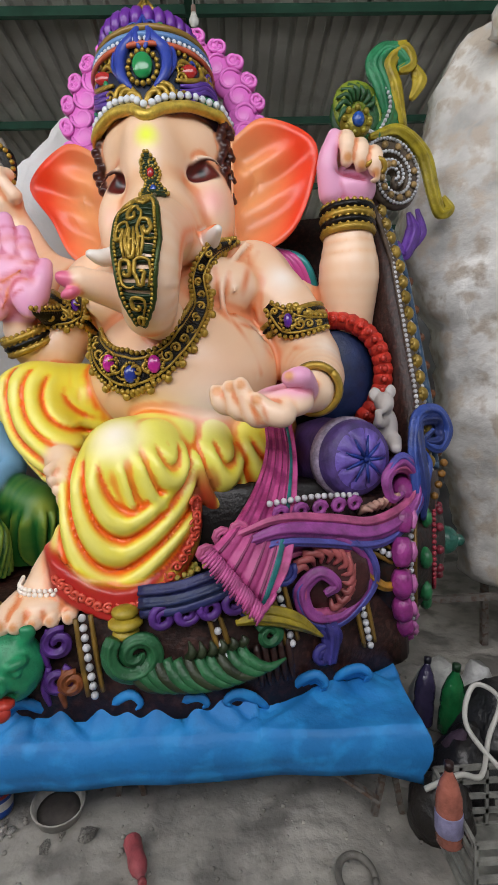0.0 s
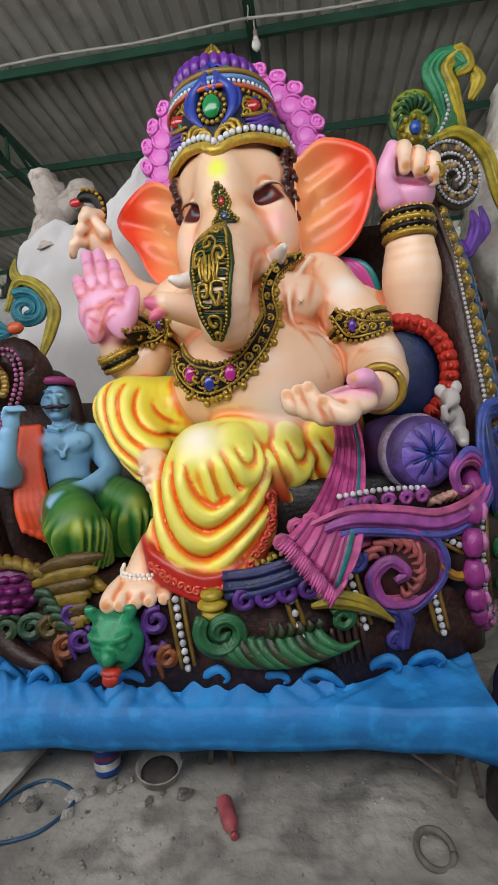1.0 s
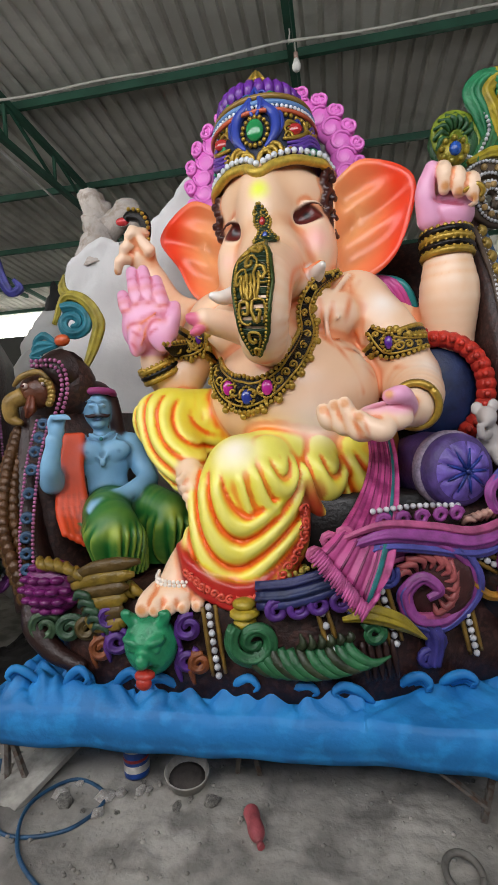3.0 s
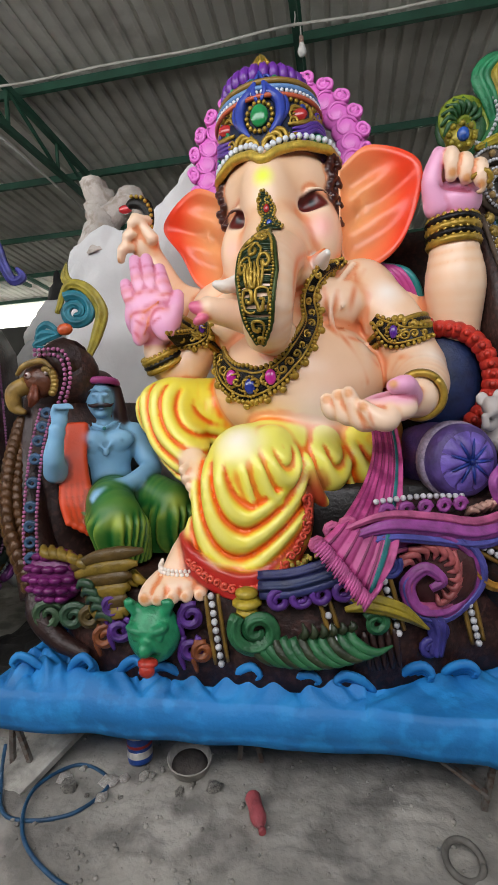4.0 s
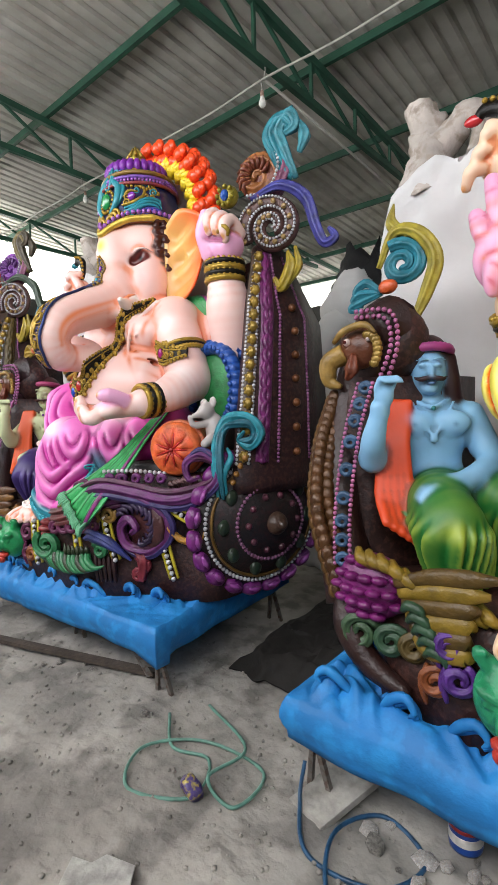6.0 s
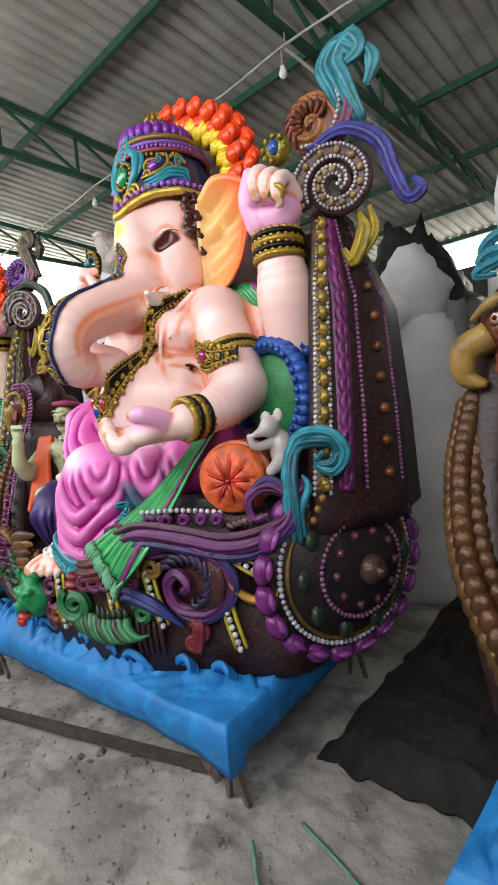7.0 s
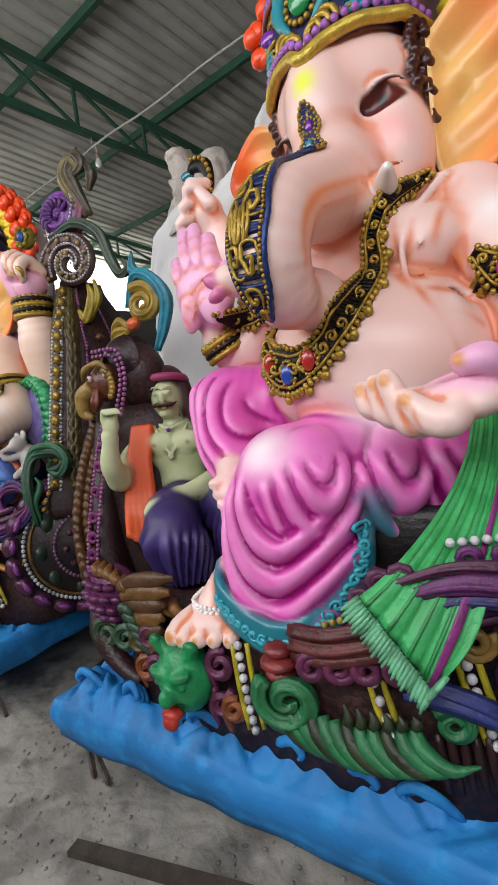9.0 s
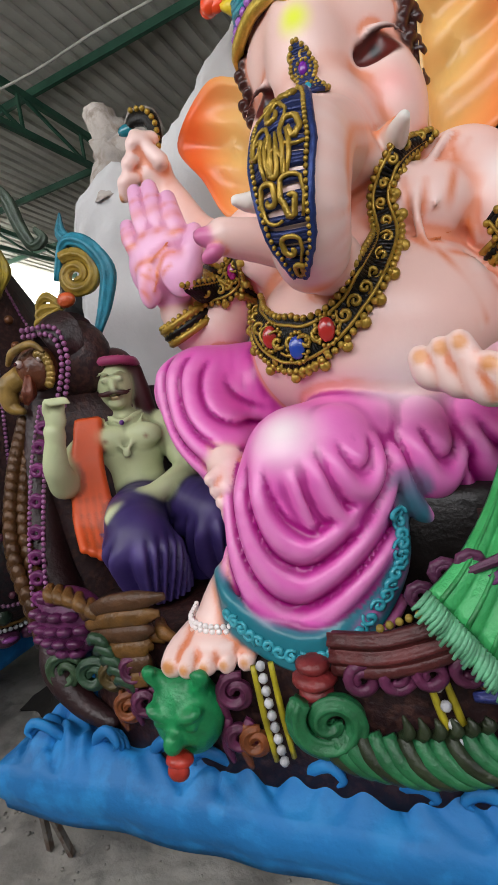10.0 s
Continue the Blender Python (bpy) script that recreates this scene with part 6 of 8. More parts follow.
    for i, (o, h) in enumerate(((0, P["scroll"]), (0.045, P["scroll2"]), (-0.045, P["scroll3"]))):
        tube("arm_scroll", [on(-0.02, 1.12 - o, 0.05), on(0.15, 1.17 - o, 0.06), on(0.35, 1.14 - o, 0.06), on(0.52, 1.1 - o, 0.05), on(0.66, 1.12 - o, 0.03), (0.77 + o * 0.3, 2.08, 1.2 - o * 0.4), (0.775 + o * 0.3, 2.1, 1.3), (0.7, 2.05, 1.365 + o * 0.5), (0.62, 2.0, 1.31), (0.64, 2.0, 1.22), (0.7, 2.03, 1.235)], [0.012, 0.03, 0.038, 0.036, 0.036, 0.036, 0.034, 0.03, 0.026, 0.02, 0.012] if i == 0 else [0.01, 0.022, 0.026, 0.024, 0.024, 0.022, 0.012, 0.005], h, 60)
    for i in range(7):
        a = i / 6
        tube("scroll_frond", [(0.5 + 0.16 * a, 1.99 + 0.05 * a, 1.16 + 0.02 * a), (0.52 + 0.15 * a, 1.97 + 0.05 * a, 1.19 + 0.04 * a), (0.55 + 0.12 * a, 1.96 + 0.06 * a, 1.18 + 0.06 * a)], [0.008, 0.02, 0.006], P["frond"], 8, 6)
    string([on(0.12, 1.26, 0.0), on(0.3, 1.265, 0.0), on(0.48, 1.25, 0.0)], 0.013, P["bead"], rough=0.3)
    for x in (0.16, 0.24, 0.32, 0.4, 0.47):
        coil("rosette", on(x, 1.22, 0.01), 0.028, 1.6, 0, [0.011, 0.01], P["scroll"], n=14)
    sc = np.array([0.322, 1.87, 0.935])
    for o, h, r in ((0.0, P["scroll"], 0.034), (0.05, P["scroll2"], 0.022), (-0.04, P["scroll3"], 0.02)):
        tube("great_scroll", [on(0.0, 0.98 + o, 0.02), on(0.08, 1.06 + o, 0.04), sc + (-0.1, -0.02, 0.16 + o), sc + (0.06, 0.0, 0.17 + o * 0.8), sc + (0.17 + o * 0.7, 0.06, 0.07), sc + (0.18 + o * 0.7, 0.07, -0.06), sc + (0.08, 0.03, -0.15 - o * 0.6), sc + (-0.05, -0.03, -0.13 - o * 0.4), sc + (-0.09 - o * 0.3, -0.05, -0.02), sc + (-0.02, -0.05, 0.05), sc + (0.045, -0.05, 0.0), sc + (0.0, -0.05, -0.035)], [0.012, 0.8 * r, r, r, r, r, r, r, 0.9 * r, 0.7 * r, 0.5 * r] if o == 0 else [0.006, 0.7 * r, r, r, r, r, 0.7 * r, 0.004], h, 64)
    for i in range(11):
        a = 2.9 - 0.36 * i
        d0, d1 = np.array([math.cos(a), 0.3 * math.cos(a), math.sin(a)]), np.array([math.cos(a - 0.5), 0.3 * math.cos(a - 0.5), math.sin(a - 0.5)])
        tube("scroll_frond", [sc + 0.14 * d0 + (0, -0.02, 0.01), sc + 0.115 * d1 + (0, -0.03, 0), sc + 0.075 * d1 + (0, -0.02, 0)], [0.012, 0.017, 0.005], P["frond2"], 8, 6)
    part("scroll_ground", local(ball(sc + (0.03, 0.035, 0), (0.17, 0.04, 0.16), 18, 8, )), paint(P["ground"]), t)
    def ladder(a, b, w=0.026):
        a, b = np.array(a), np.array(b)
        d = np.cross((b - a) / np.linalg.norm(b - a), (0.3, -0.95, 0))
        for s in (-1, 1):
            tube("ladder_rail", [a + d * w * s, (a + b) / 2 + d * w * s + (0, -0.006, 0), b + d * w * s], [0.009, 0.011, 0.009], P["rail"], 10, 6)
        string([a + (0, -0.01, 0), (a + b) / 2 + (0, -0.016, 0), b + (0, -0.01, 0)], 0.015, P["bead"], 12, rough=0.3)
    ladder(on(0.13, 0.98), on(0.19, 0.72))
    ladder(on(0.47, 0.9), on(0.53, 0.62))
    ladder(on(0.5, 1.07), on(0.68, 0.95))
    ladder(on(-0.57, 0.89), on(-0.54, 0.6))
    ladder(on(-0.1, 0.87), on(-0.06, 0.72), 0.02)
    tube("gold_scroll", [on(0.5, 1.0), on(0.53, 0.92, 0.04), on(0.6, 0.86, 0.04), on(0.68, 0.86, 0.03), on(0.7, 0.91, 0.03), on(0.66, 0.92, 0.04)], [0.012, 0.022, 0.022, 0.022, 0.02, 0.01], P["gold"], 24)
    # small coils and a hanging tongue
    for x, z, r, d in ((0.06, 0.98, 0.055, 1), (0.16, 1.0, 0.05, -1), (0.03, 0.9, 0.045, -1)):
        coil("coil", on(x, z, 0.03), r, 1.6 * d, 0.6, [0.012, 0.016, 0.01], P["coil"], n=22)
    for i in range(3):
        coil("tongue_coil", on(0.335 + 0.02 * math.sin(2 * i), 0.75 - 0.06 * i, 0.02), 0.04, 1.4 * (1 - 2 * (i % 2)), 1.0, [0.016, 0.014], P["tongue"], n=18)
    tube("tongue", [on(0.3, 0.8, 0.01), on(0.35, 0.72, 0.02), on(0.34, 0.6, 0.03)], [0.03, 0.045, 0.03], P["tongue"])
    # flank scroll above the wheel
    bs = np.array([0.87, 2.2, 1.46])
    for o, h in ((0, P["blue"]), (0.035, P["blue2"])):
        tube("flank_scroll", [(0.775 + o, 2.1, 1.1), (0.775 + o, 2.08, 1.25), (0.77 + o * 0.6, 2.1, 1.42), bs + (-0.06, -0.05, 0.1 - o), bs + (0.05, 0.02, 0.11 - o), bs + (0.11 - o, 0.05, 0.02), bs + (0.06, 0.02, -0.06 + o), bs + (-0.01, 0.0, -0.02), bs + (0.03, 0.0, 0.03)], [0.012, 0.026, 0.03, 0.03, 0.03, 0.03, 0.026, 0.018, 0.01], h, 44)
    tube("flank_leaf", [(0.82, 2.12, 1.12), (0.82, 2.1, 1.24), (0.85, 2.13, 1.34), (0.83, 2.12, 1.4)], [0.008, 0.02, 0.018, 0.006], P["blue"])
    string([(0.87, 2.12, 1.2), (0.9, 2.13, 1.27), (0.93, 2.16, 1.34)], 0.018, "9a6a2a", 10, 2.0)
    # valance below the cloth: rings of bands, beads, coils
    for z, r, h in ((1.0, 0.028, P["sash"]), (0.955, 0.03, P["sash2"]), (0.92, 0.02, P["sash"])):
        tube("sash", [(-0.36, 1.74, z - 0.03), (-0.2, 1.7, z), (0.0, 1.74, z + 0.06), (0.12, 1.8, z + 0.14)], [r, r, r * 0.8], h, 16)
    string([(-0.22, 1.7, 1.03), (-0.06, 1.72, 1.09), (0.05, 1.76, 1.16)], 0.011, "a8903c", 14)
    for x, z in ((-0.06, 1.16), (-0.12, 1.1), (0.0, 1.18)):
        coil("rosette", (x, 1.74, z), 0.032, 1.6, 0, [0.012, 0.012], P["scroll3"], n=14)
    for i in range(5):
        x = -0.28 + 0.085 * i
        coil("valance_coil", on(x, 0.885 + 0.012 * i, 0.04), 0.045, 1.5 * (1 - 2 * (i % 2)), 0.8, [0.013, 0.017, 0.01], P["valance"], n=22)
    for z, r in ((0.9, 0.05), (0.86, 0.065), (0.82, 0.05)):
        part("foot_cushion", local(ball((-0.42, 1.74, z), (r, r, 0.026), 14, 7)), paint(P["foot"], 0.4), t)
    # leaf scroll along the foot of the panel
    lc = np.array([-0.375, 1.7, 0.76])
    coil("leaf_curl", lc, 0.1, 1.6, 2.4, [0.03, 0.034, 0.028, 0.012], P["green"], n=36)
    for i in range(12):
        s = i / 11
        a = np.array(on(-0.43 + 0.42 * s, 0.75 - 0.03 * math.sin(3 * s), 0.02))
        tube("leaf_frond", [a, a + (0.03, -0.025, -0.06 + 0.02 * s), a + (0.1, -0.03, -0.12 + 0.05 * s), a + (0.17, -0.01, -0.13 + 0.08 * s)], [0.02, 0.026, 0.018, 0.004], P["green"] if i % 3 else P["green2"], 14, 7)
        if i > 5:
            tube("leaf_frond", [a, a + (0.02, -0.02, 0.03), a + (0.01, -0.02, 0.1 - 0.05 * s)], [0.016, 0.018, 0.004], P["green2"], 10, 6)
    coil("leaf_curl", on(0.1, 0.78, 0.04), 0.05, -1.4, 2.6, [0.02, 0.02, 0.01], P["green"], n=22)
    for dz, r in ((0.0, 0.032), (0.045, 0.026)):
        tube("long_leaf", [on(-0.02, 0.84 + dz, 0.03), on(0.08, 0.86 + dz * 0.6, 0.06), on(0.2, 0.82 + dz * 0.4, 0.07), on(0.31, 0.73, 0.06)], [0.012, r, r, 0.006], P["long_leaf"], 18, 8)
    for i in range(5):
        tube("tassel", [on(0.05 + 0.03 * i, 0.74), on(0.06 + 0.03 * i, 0.66, 0.03), on(0.07 + 0.03 * i, 0.58, 0.03)], [0.012, 0.016, 0.008], brown, 8, 6)
    # panel beside the foot: coils
    for x, z, r, d, h in ((-0.66, 0.8, 0.055, 1, P["valance"]), (-0.67, 0.66, 0.05, -1, P["valance"]), (-0.62, 0.65, 0.04, 1, "8a4a22"), (-1.0, 0.72, 0.055, -1, P["valance"]), (-1.08, 0.68, 0.05, 1, "8a4a22"), (-1.03, 0.82, 0.045, 1, P["valance"])):
        coil("panel_coil", on(x, z, 0.03), r, 1.35 * d, 1.2, [0.014, 0.022, 0.012], h, n=24)
        tube("panel_stem", [on(x - r * 0.8, z - 0.1, 0.02), on(x - r, z - 0.03, 0.03), on(x - r * 0.6, z + 0.05, 0.03)], [0.008, 0.018, 0.012], h, 12, 6)
    # hanging end of the shawl: a pleated sheet with a striped edge and a fringe
    def sheet_pt(a, d):
        rows = smooth_path([(0.12 + 0.12 * a, 2.3 - 0.02 * a, 1.64), (0.13 + 0.12 * a, 2.06 - 0.02 * a, 1.47 - 0.03 * a), (0.08 + 0.15 * a, 1.9, 1.33 - 0.06 * a), (-0.02 + 0.2 * a, 1.74 - 0.01 * a, 1.2 - 0.14 * a), (-0.12 + 0.21 * a, 1.65 + 0.01 * a, 1.12 - 0.32 * a + 0.14 * max(0, a - 0.8) / 0.2)], 21)
        f = d * 20
        i = min(int(f), 19)
        p = rows[i] + (rows[i + 1] - rows[i]) * (f - i)
        return p + np.array([0.3, -1.0, 0.2]) * 0.018 * (0.25 + 0.75 * d) * (abs(math.sin(4.5 * math.pi * a)) ** 0.7)
    def sheet(a0, a1, d0, d1, n, m, lift=0.0):
        front = [[sheet_pt(a, d) + (0, -lift, 0) for a in np.linspace(a0, a1, n)] for d in np.linspace(d0, d1, m)]
        rings = [row + [p + (0, 0.016, 0) for p in row[::-1]] for row in front]
        return local(loft(rings))
    part("shawl_end", lambda: sheet(0, 1, 0, 0.93, 46, 30), paint(P["shawl"], 0.42, second=lin(P["shawl2"]), scale=4), t, key="shawl_end")
    part("shawl_stripe", lambda: sheet(0.76, 0.86, 0.03, 0.93, 6, 30, 0.006), paint(P["shawl_trim"], 0.42), t, key="shawl_stripe")
    for a in (0.06, 0.3, 0.52, 0.7):
        part("shawl_stripe", lambda a=a: sheet(a, a + 0.035, 0.03, 0.93, 3, 30, 0.004), paint(P["shawl2"], 0.42), t, key="shawl_line%s" % a)
    for i in range(34):
        a = i / 33
        e = sheet_pt(a, 0.93)
        d = sheet_pt(a, 1.0) - sheet_pt(a, 0.86)
        d = d / (np.linalg.norm(d) + 1e-6)
        tube("fringe", [e + (0, -0.004, 0), e + d * 0.03 + (0, -0.014, 0), e + d * (0.06 + 0.006 * (i % 3))], [0.007, 0.008, 0.004], P["fringe"], 6, 5)
    # the demon mask under the foot
    def mask():
        k = Clay((-1.0, 1.55, 0.54), (-0.66, 1.86, 0.9), 0.009)
        k.ell((-0.83, 1.72, 0.73), (0.115, 0.09, 0.13), "a", 0.02)
        k.ell((-0.88, 1.645, 0.77), (0.045, 0.03, 0.02), "a", 0.02, (0, 22, 0))
        k.ell((-0.78, 1.645, 0.77), (0.045, 0.03, 0.02), "a", 0.02, (0, -22, 0))
        k.ell((-0.83, 1.62, 0.7), (0.028, 0.035, 0.035), "a", 0.02)
        k.ell((-0.88, 1.64, 0.74), (0.022, 0.016, 0.014), "a", 0.004)
        k.ell((-0.78, 1.64, 0.74), (0.022, 0.016, 0.014), "a", 0.004)
        for s in (-1, 1):
            k.limb([(-0.83 + s * 0.06, 1.7, 0.83), (-0.83 + s * 0.09, 1.68, 0.87), (-0.83 + s * 0.07, 1.67, 0.88)], [0.03, 0.022, 0.012], "a", 0.015, 6)
        k.ell((-0.83, 1.645, 0.655), (0.055, 0.02, 0.016), "a", 0.01, cut=True)
        v, f = k.mesh()
        return local((v, [tuple(int(i) for i in q) for q in f]))
    part("demon_mask", mask, paint(P["demon"], 0.4), t, "green demon face mask", key="mask")
    part("mask_tongue", local(join(ball((-0.83, 1.635, 0.635), (0.045, 0.035, 0.022), 10, 7), ball((-0.83, 1.62, 0.61), (0.035, 0.025, 0.03), 10, 7))), paint("c03a2c", 0.35), t)
    # swan-necked prow: neck, head, beak, crest scroll, scales, breast, wing
    part("prow_panel", local(loft([[(-1.62 + 0.05 * abs(math.sin(z * 2)), 2.06 + 0.1 * (z - 1), z), (-1.5, 2.12 + 0.1 * (z - 1), z), (-1.28, 2.35, z), (-1.25, 2.75, z), (-1.5, 2.8, z), (-1.68, 2.4, z)] for z in np.linspace(0.6, 1.75, 10)])), MB, t)
    tube("neck", [(-1.5, 1.98, 0.8), (-1.62, 2.06, 1.1), (-1.66, 2.16, 1.4), (-1.63, 2.26, 1.7), (-1.53, 2.29, 1.93), (-1.47, 2.25, 1.98), (-1.52, 2.2, 1.95)], [0.13, 0.1, 0.09, 0.11, 0.14, 0.13, 0.1], brown, 34, 14)
    part("neck_hood", local(ball((-1.46, 2.3, 1.9), (0.15, 0.13, 0.17), 16, 10)), MB, t)
    for i in range(22):
        s = i / 21
        p = smooth_path([(-1.53, 1.9, 0.86), (-1.68, 1.98, 1.15), (-1.735, 2.1, 1.42), (-1.72, 2.2, 1.64)], 22)[i]
        for j in range(3):
            part("feather_scale", local(ball(p + (0.03 * j - 0.01, -0.05 + 0.03 * abs(j - 1) + 0.01 * j, 0.02 * j), (0.034, 0.028, 0.042), 7, 5)), paint("5a3a1c" if j else "6a4a22", 0.4, metal=0.25), t)
    for s, h, r in ((0.045, P["bead3"], 0.0095), (0.115, P["bead3"], 0.0095)):
        string([(-1.58 + s, 1.87, 0.98), (-1.62 + s, 1.95, 1.2), (-1.63 + s, 2.05, 1.5), (-1.6 + s, 2.12, 1.72)], r, h)
    for p in smooth_path([(-1.5, 1.875, 1.0), (-1.54, 1.95, 1.2), (-1.55, 2.05, 1.5), (-1.52, 2.12, 1.7)], 9):
        coil("rosette", p, 0.026, 1.5, 0, [0.012, 0.01], P["braid"], n=14)
    hd = np.array([-1.57, 2.17, 1.88])
    part("bird_head", local(join(ball(hd, (0.1, 0.075, 0.095), 14, 10), ball(hd + (-0.03, -0.05, 0.02), 0.03, 10, 8))), paint("6a3a22", 0.4), t)
    part("bird_eye", local(join(ball(hd + (-0.025, -0.075, 0.022), 0.017, 10, 7), ball(hd + (0.07, -0.06, 0.03), 0.012, 8, 6))), paint("e0c8c0", 0.2), t)
    part("eye_pupil", local(ball(hd + (-0.027, -0.09, 0.022), 0.008, 7, 5)), paint("5a1a1a", 0.2), t)
    tube("beak", [hd + (-0.06, -0.03, -0.02), hd + (-0.13, -0.05, -0.06), hd + (-0.13, -0.05, -0.14), hd + (-0.07, -0.05, -0.17)], [0.05, 0.045, 0.035, 0.012], "9a7a3a", 18, 10)
    tube("wattle", [hd + (0.0, -0.06, -0.03), hd + (0.0, -0.08, -0.1), hd + (-0.03, -0.07, -0.14)], [0.02, 0.035, 0.012], "7a3a20", 12)
    tube("brow", [hd + (-0.1, -0.06, 0.03), hd + (-0.03, -0.09, 0.07), hd + (0.06, -0.08, 0.09), hd + (0.11, -0.07, 0.05)], [0.01, 0.018, 0.016, 0.008], "a08040", 16)
    for i in range(9):
        a = -0.9 + 0.32 * i
        part("cheek_plate", local(ball(hd + np.array([0.07 + 0.045 * math.cos(a), -0.06, -0.02 + 0.07 * math.sin(a)]), (0.024, 0.014, 0.02), 7, 5)), paint("9a7c38", 0.35, metal=0.35), t)
    string([hd + (0.12, -0.06, -0.15), hd + (0.17, -0.05, 0.0), hd + (0.14, -0.05, 0.11), hd + (0.02, -0.07, 0.125)], 0.011, P["bead3"])
    string([hd + (0.15, -0.06, -0.17), hd + (0.2, -0.05, 0.0), hd + (0.165, -0.05, 0.135), hd + (0.02, -0.07, 0.15)], 0.011, P["bead3"])
    bc = np.array([-1.475, 2.41, 2.28])
    coil("crest_scroll", bc, 0.1, -1.7, 2.2, [0.03, 0.034, 0.026, 0.014], P["crest"], n=36)
    tube("crest_scroll", [bc + (-0.12, 0, 0.0), bc + (-0.04, 0, 0.15), bc + (0.08, 0, 0.12), bc + (0.15, 0.02, 0.0), bc + (0.11, 0.02, -0.14), bc + (0.06, 0.0, -0.26)], [0.014, 0.026, 0.034, 0.04, 0.034, 0.02], P["crest2"], 30)
    tube("crest_spike", [bc + (0.02, 0.02, 0.12), bc + (-0.06, 0.02, 0.2), bc + (-0.05, 0.02, 0.29)], [0.03, 0.032, 0.004], P["crest2"], 12)
    for i in range(3):
        tube("crest_curl", [bc + (-0.1, -0.01, -0.12), bc + (-0.18 - 0.03 * i, -0.01, -0.06 - 0.05 * i), bc + (-0.24 - 0.01 * i, -0.01, -0.1 - 0.04 * i), bc + (-0.2, -0.01, -0.15 - 0.02 * i)], [0.016, 0.024, 0.02, 0.008], P["crest"], 14)
    part("crest_gem", local(ball(bc + (-0.06, -0.03, -0.1), (0.05, 0.025, 0.035), 10, 7)), paint("d05a2a", 0.3), t)
    # breast of overlapping petals, wing feathers
    br = np.array([-1.37, 1.88, 0.92])
    part("breast", local(ball(br, (0.15, 0.09, 0.13), 16, 10)), paint(P["breast"], 0.4), t)
    for j in range(5):
        for i in range(5):
            q = br + np.array([-0.12 + 0.055 * i + 0.02 * (j % 2), 0, 0.1 - 0.05 * j])
            d = ((q[0] - br[0]) / 0.15) ** 2 + ((q[2] - br[2]) / 0.13) ** 2
            if d < 0.98:
                q[1] -= 0.09 * math.sqrt(1 - d)
                part("breast_petal", local(ball(q, (0.034, 0.02, 0.034), 8, 5, (0.2, -1, 0.35))), paint(P["breast"], 0.35), t)
    for i in range(10):
        s = i / 9
        a = np.array([-1.42 + 0.05 * i, 1.86 - 0.03 * math.sin(3 * s), 1.06 - 0.012 * i + 0.02 * math.sin(6 * s)])
        tube("wing_covert", [a, a + (0.04, -0.05, -0.015), a + (0.09, -0.035, -0.05)], [0.016, 0.026, 0.01], P["wing"], 10, 7)
    for i in range(6):
        z = 1.06 - 0.052 * i
        tube("wing_feather", [(-1.24 + 0.015 * i, 1.8, 0.98 - 0.035 * i), (-1.1, 1.765, z - 0.02), (-0.98, 1.76, z), (-0.88 - 0.03 * i, 1.775, z + 0.01 - 0.006 * i)], [0.02, 0.032, 0.036, 0.012], P["wing"] if i % 2 else P["wing2"], 18, 7, flat=0.6)
    for i in range(5):
        a = np.array([-1.2 + 0.02 * i, 1.77, 0.9 - 0.035 * i])
        tube("wing_curl", [a, a + (0.03, -0.02, 0.03), a + (0.07, -0.02, 0.02), a + (0.08, -0.02, -0.01)], [0.012, 0.02, 0.02, 0.008], "33543a", 12, 6)
    for x, r, h in ((-1.4, 0.075, "3f5a3c"), (-1.27, 0.06, "33543a"), (-1.18, 0.05, "5a4a22")):
        coil("breast_coil", (x, 1.83, 0.74), r, 1.5, 0.4, [0.02, 0.024, 0.012], h, n=26)
    tube("prow_keel", [(-1.5, 1.93, 0.9), (-1.47, 1.86, 0.74), (-1.36, 1.84, 0.62), (-1.2, 1.82, 0.56)], [0.05, 0.06, 0.05, 0.03], brown, 18, 10)
    return t


THRONE_A = dict(brown="2e1611", brown2="422620", wheel="221c1a", rim="a03a8a", rim2="d07ab8", bead="d8d8dc", bead2="b03a4a", bead3="b86a98", boss="2a7a4a", boss2="8a2a3a", hub="2a6a5a", band="5a4a3c", braid="3a5a7a", ring="6a5a4a", hook="b8a42a", leaf="6a3aa0", curl="8a9a2a", curl2="2a5a30", stem="3a7a4a", plume="2a8a5a", plume2="c0a82a", cushion="1c2f5c", puff="d83a2a", puff2="c82f22", bolster="5a4486", bolster_end="7a62c0", lace="a898b0", tuft="1f3a9a", scroll="a04a9a", scroll2="5a5ab0", scroll3="c05a8a", frond="c89a8a", frond2="b05a5a", ground="4a2424", rail="8a6a2a", gold="c08a2a", coil="3a3f8c", tongue="3a3580", blue="3a55a8", blue2="2a3a78", sash="2a2f66", sash2="23305c", valance="5c2f8a", foot="b8a030", green="2a6a40", green2="2f3a22", long_leaf="a89426", shawl="cc5496", shawl2="8a2560", shawl_trim="1f7a7c", fringe="d060a0", demon="2a9a68", crest="2a7f90", crest2="b0a038", breast="7a1f6a", wing="8a7020", wing2="5a4416")
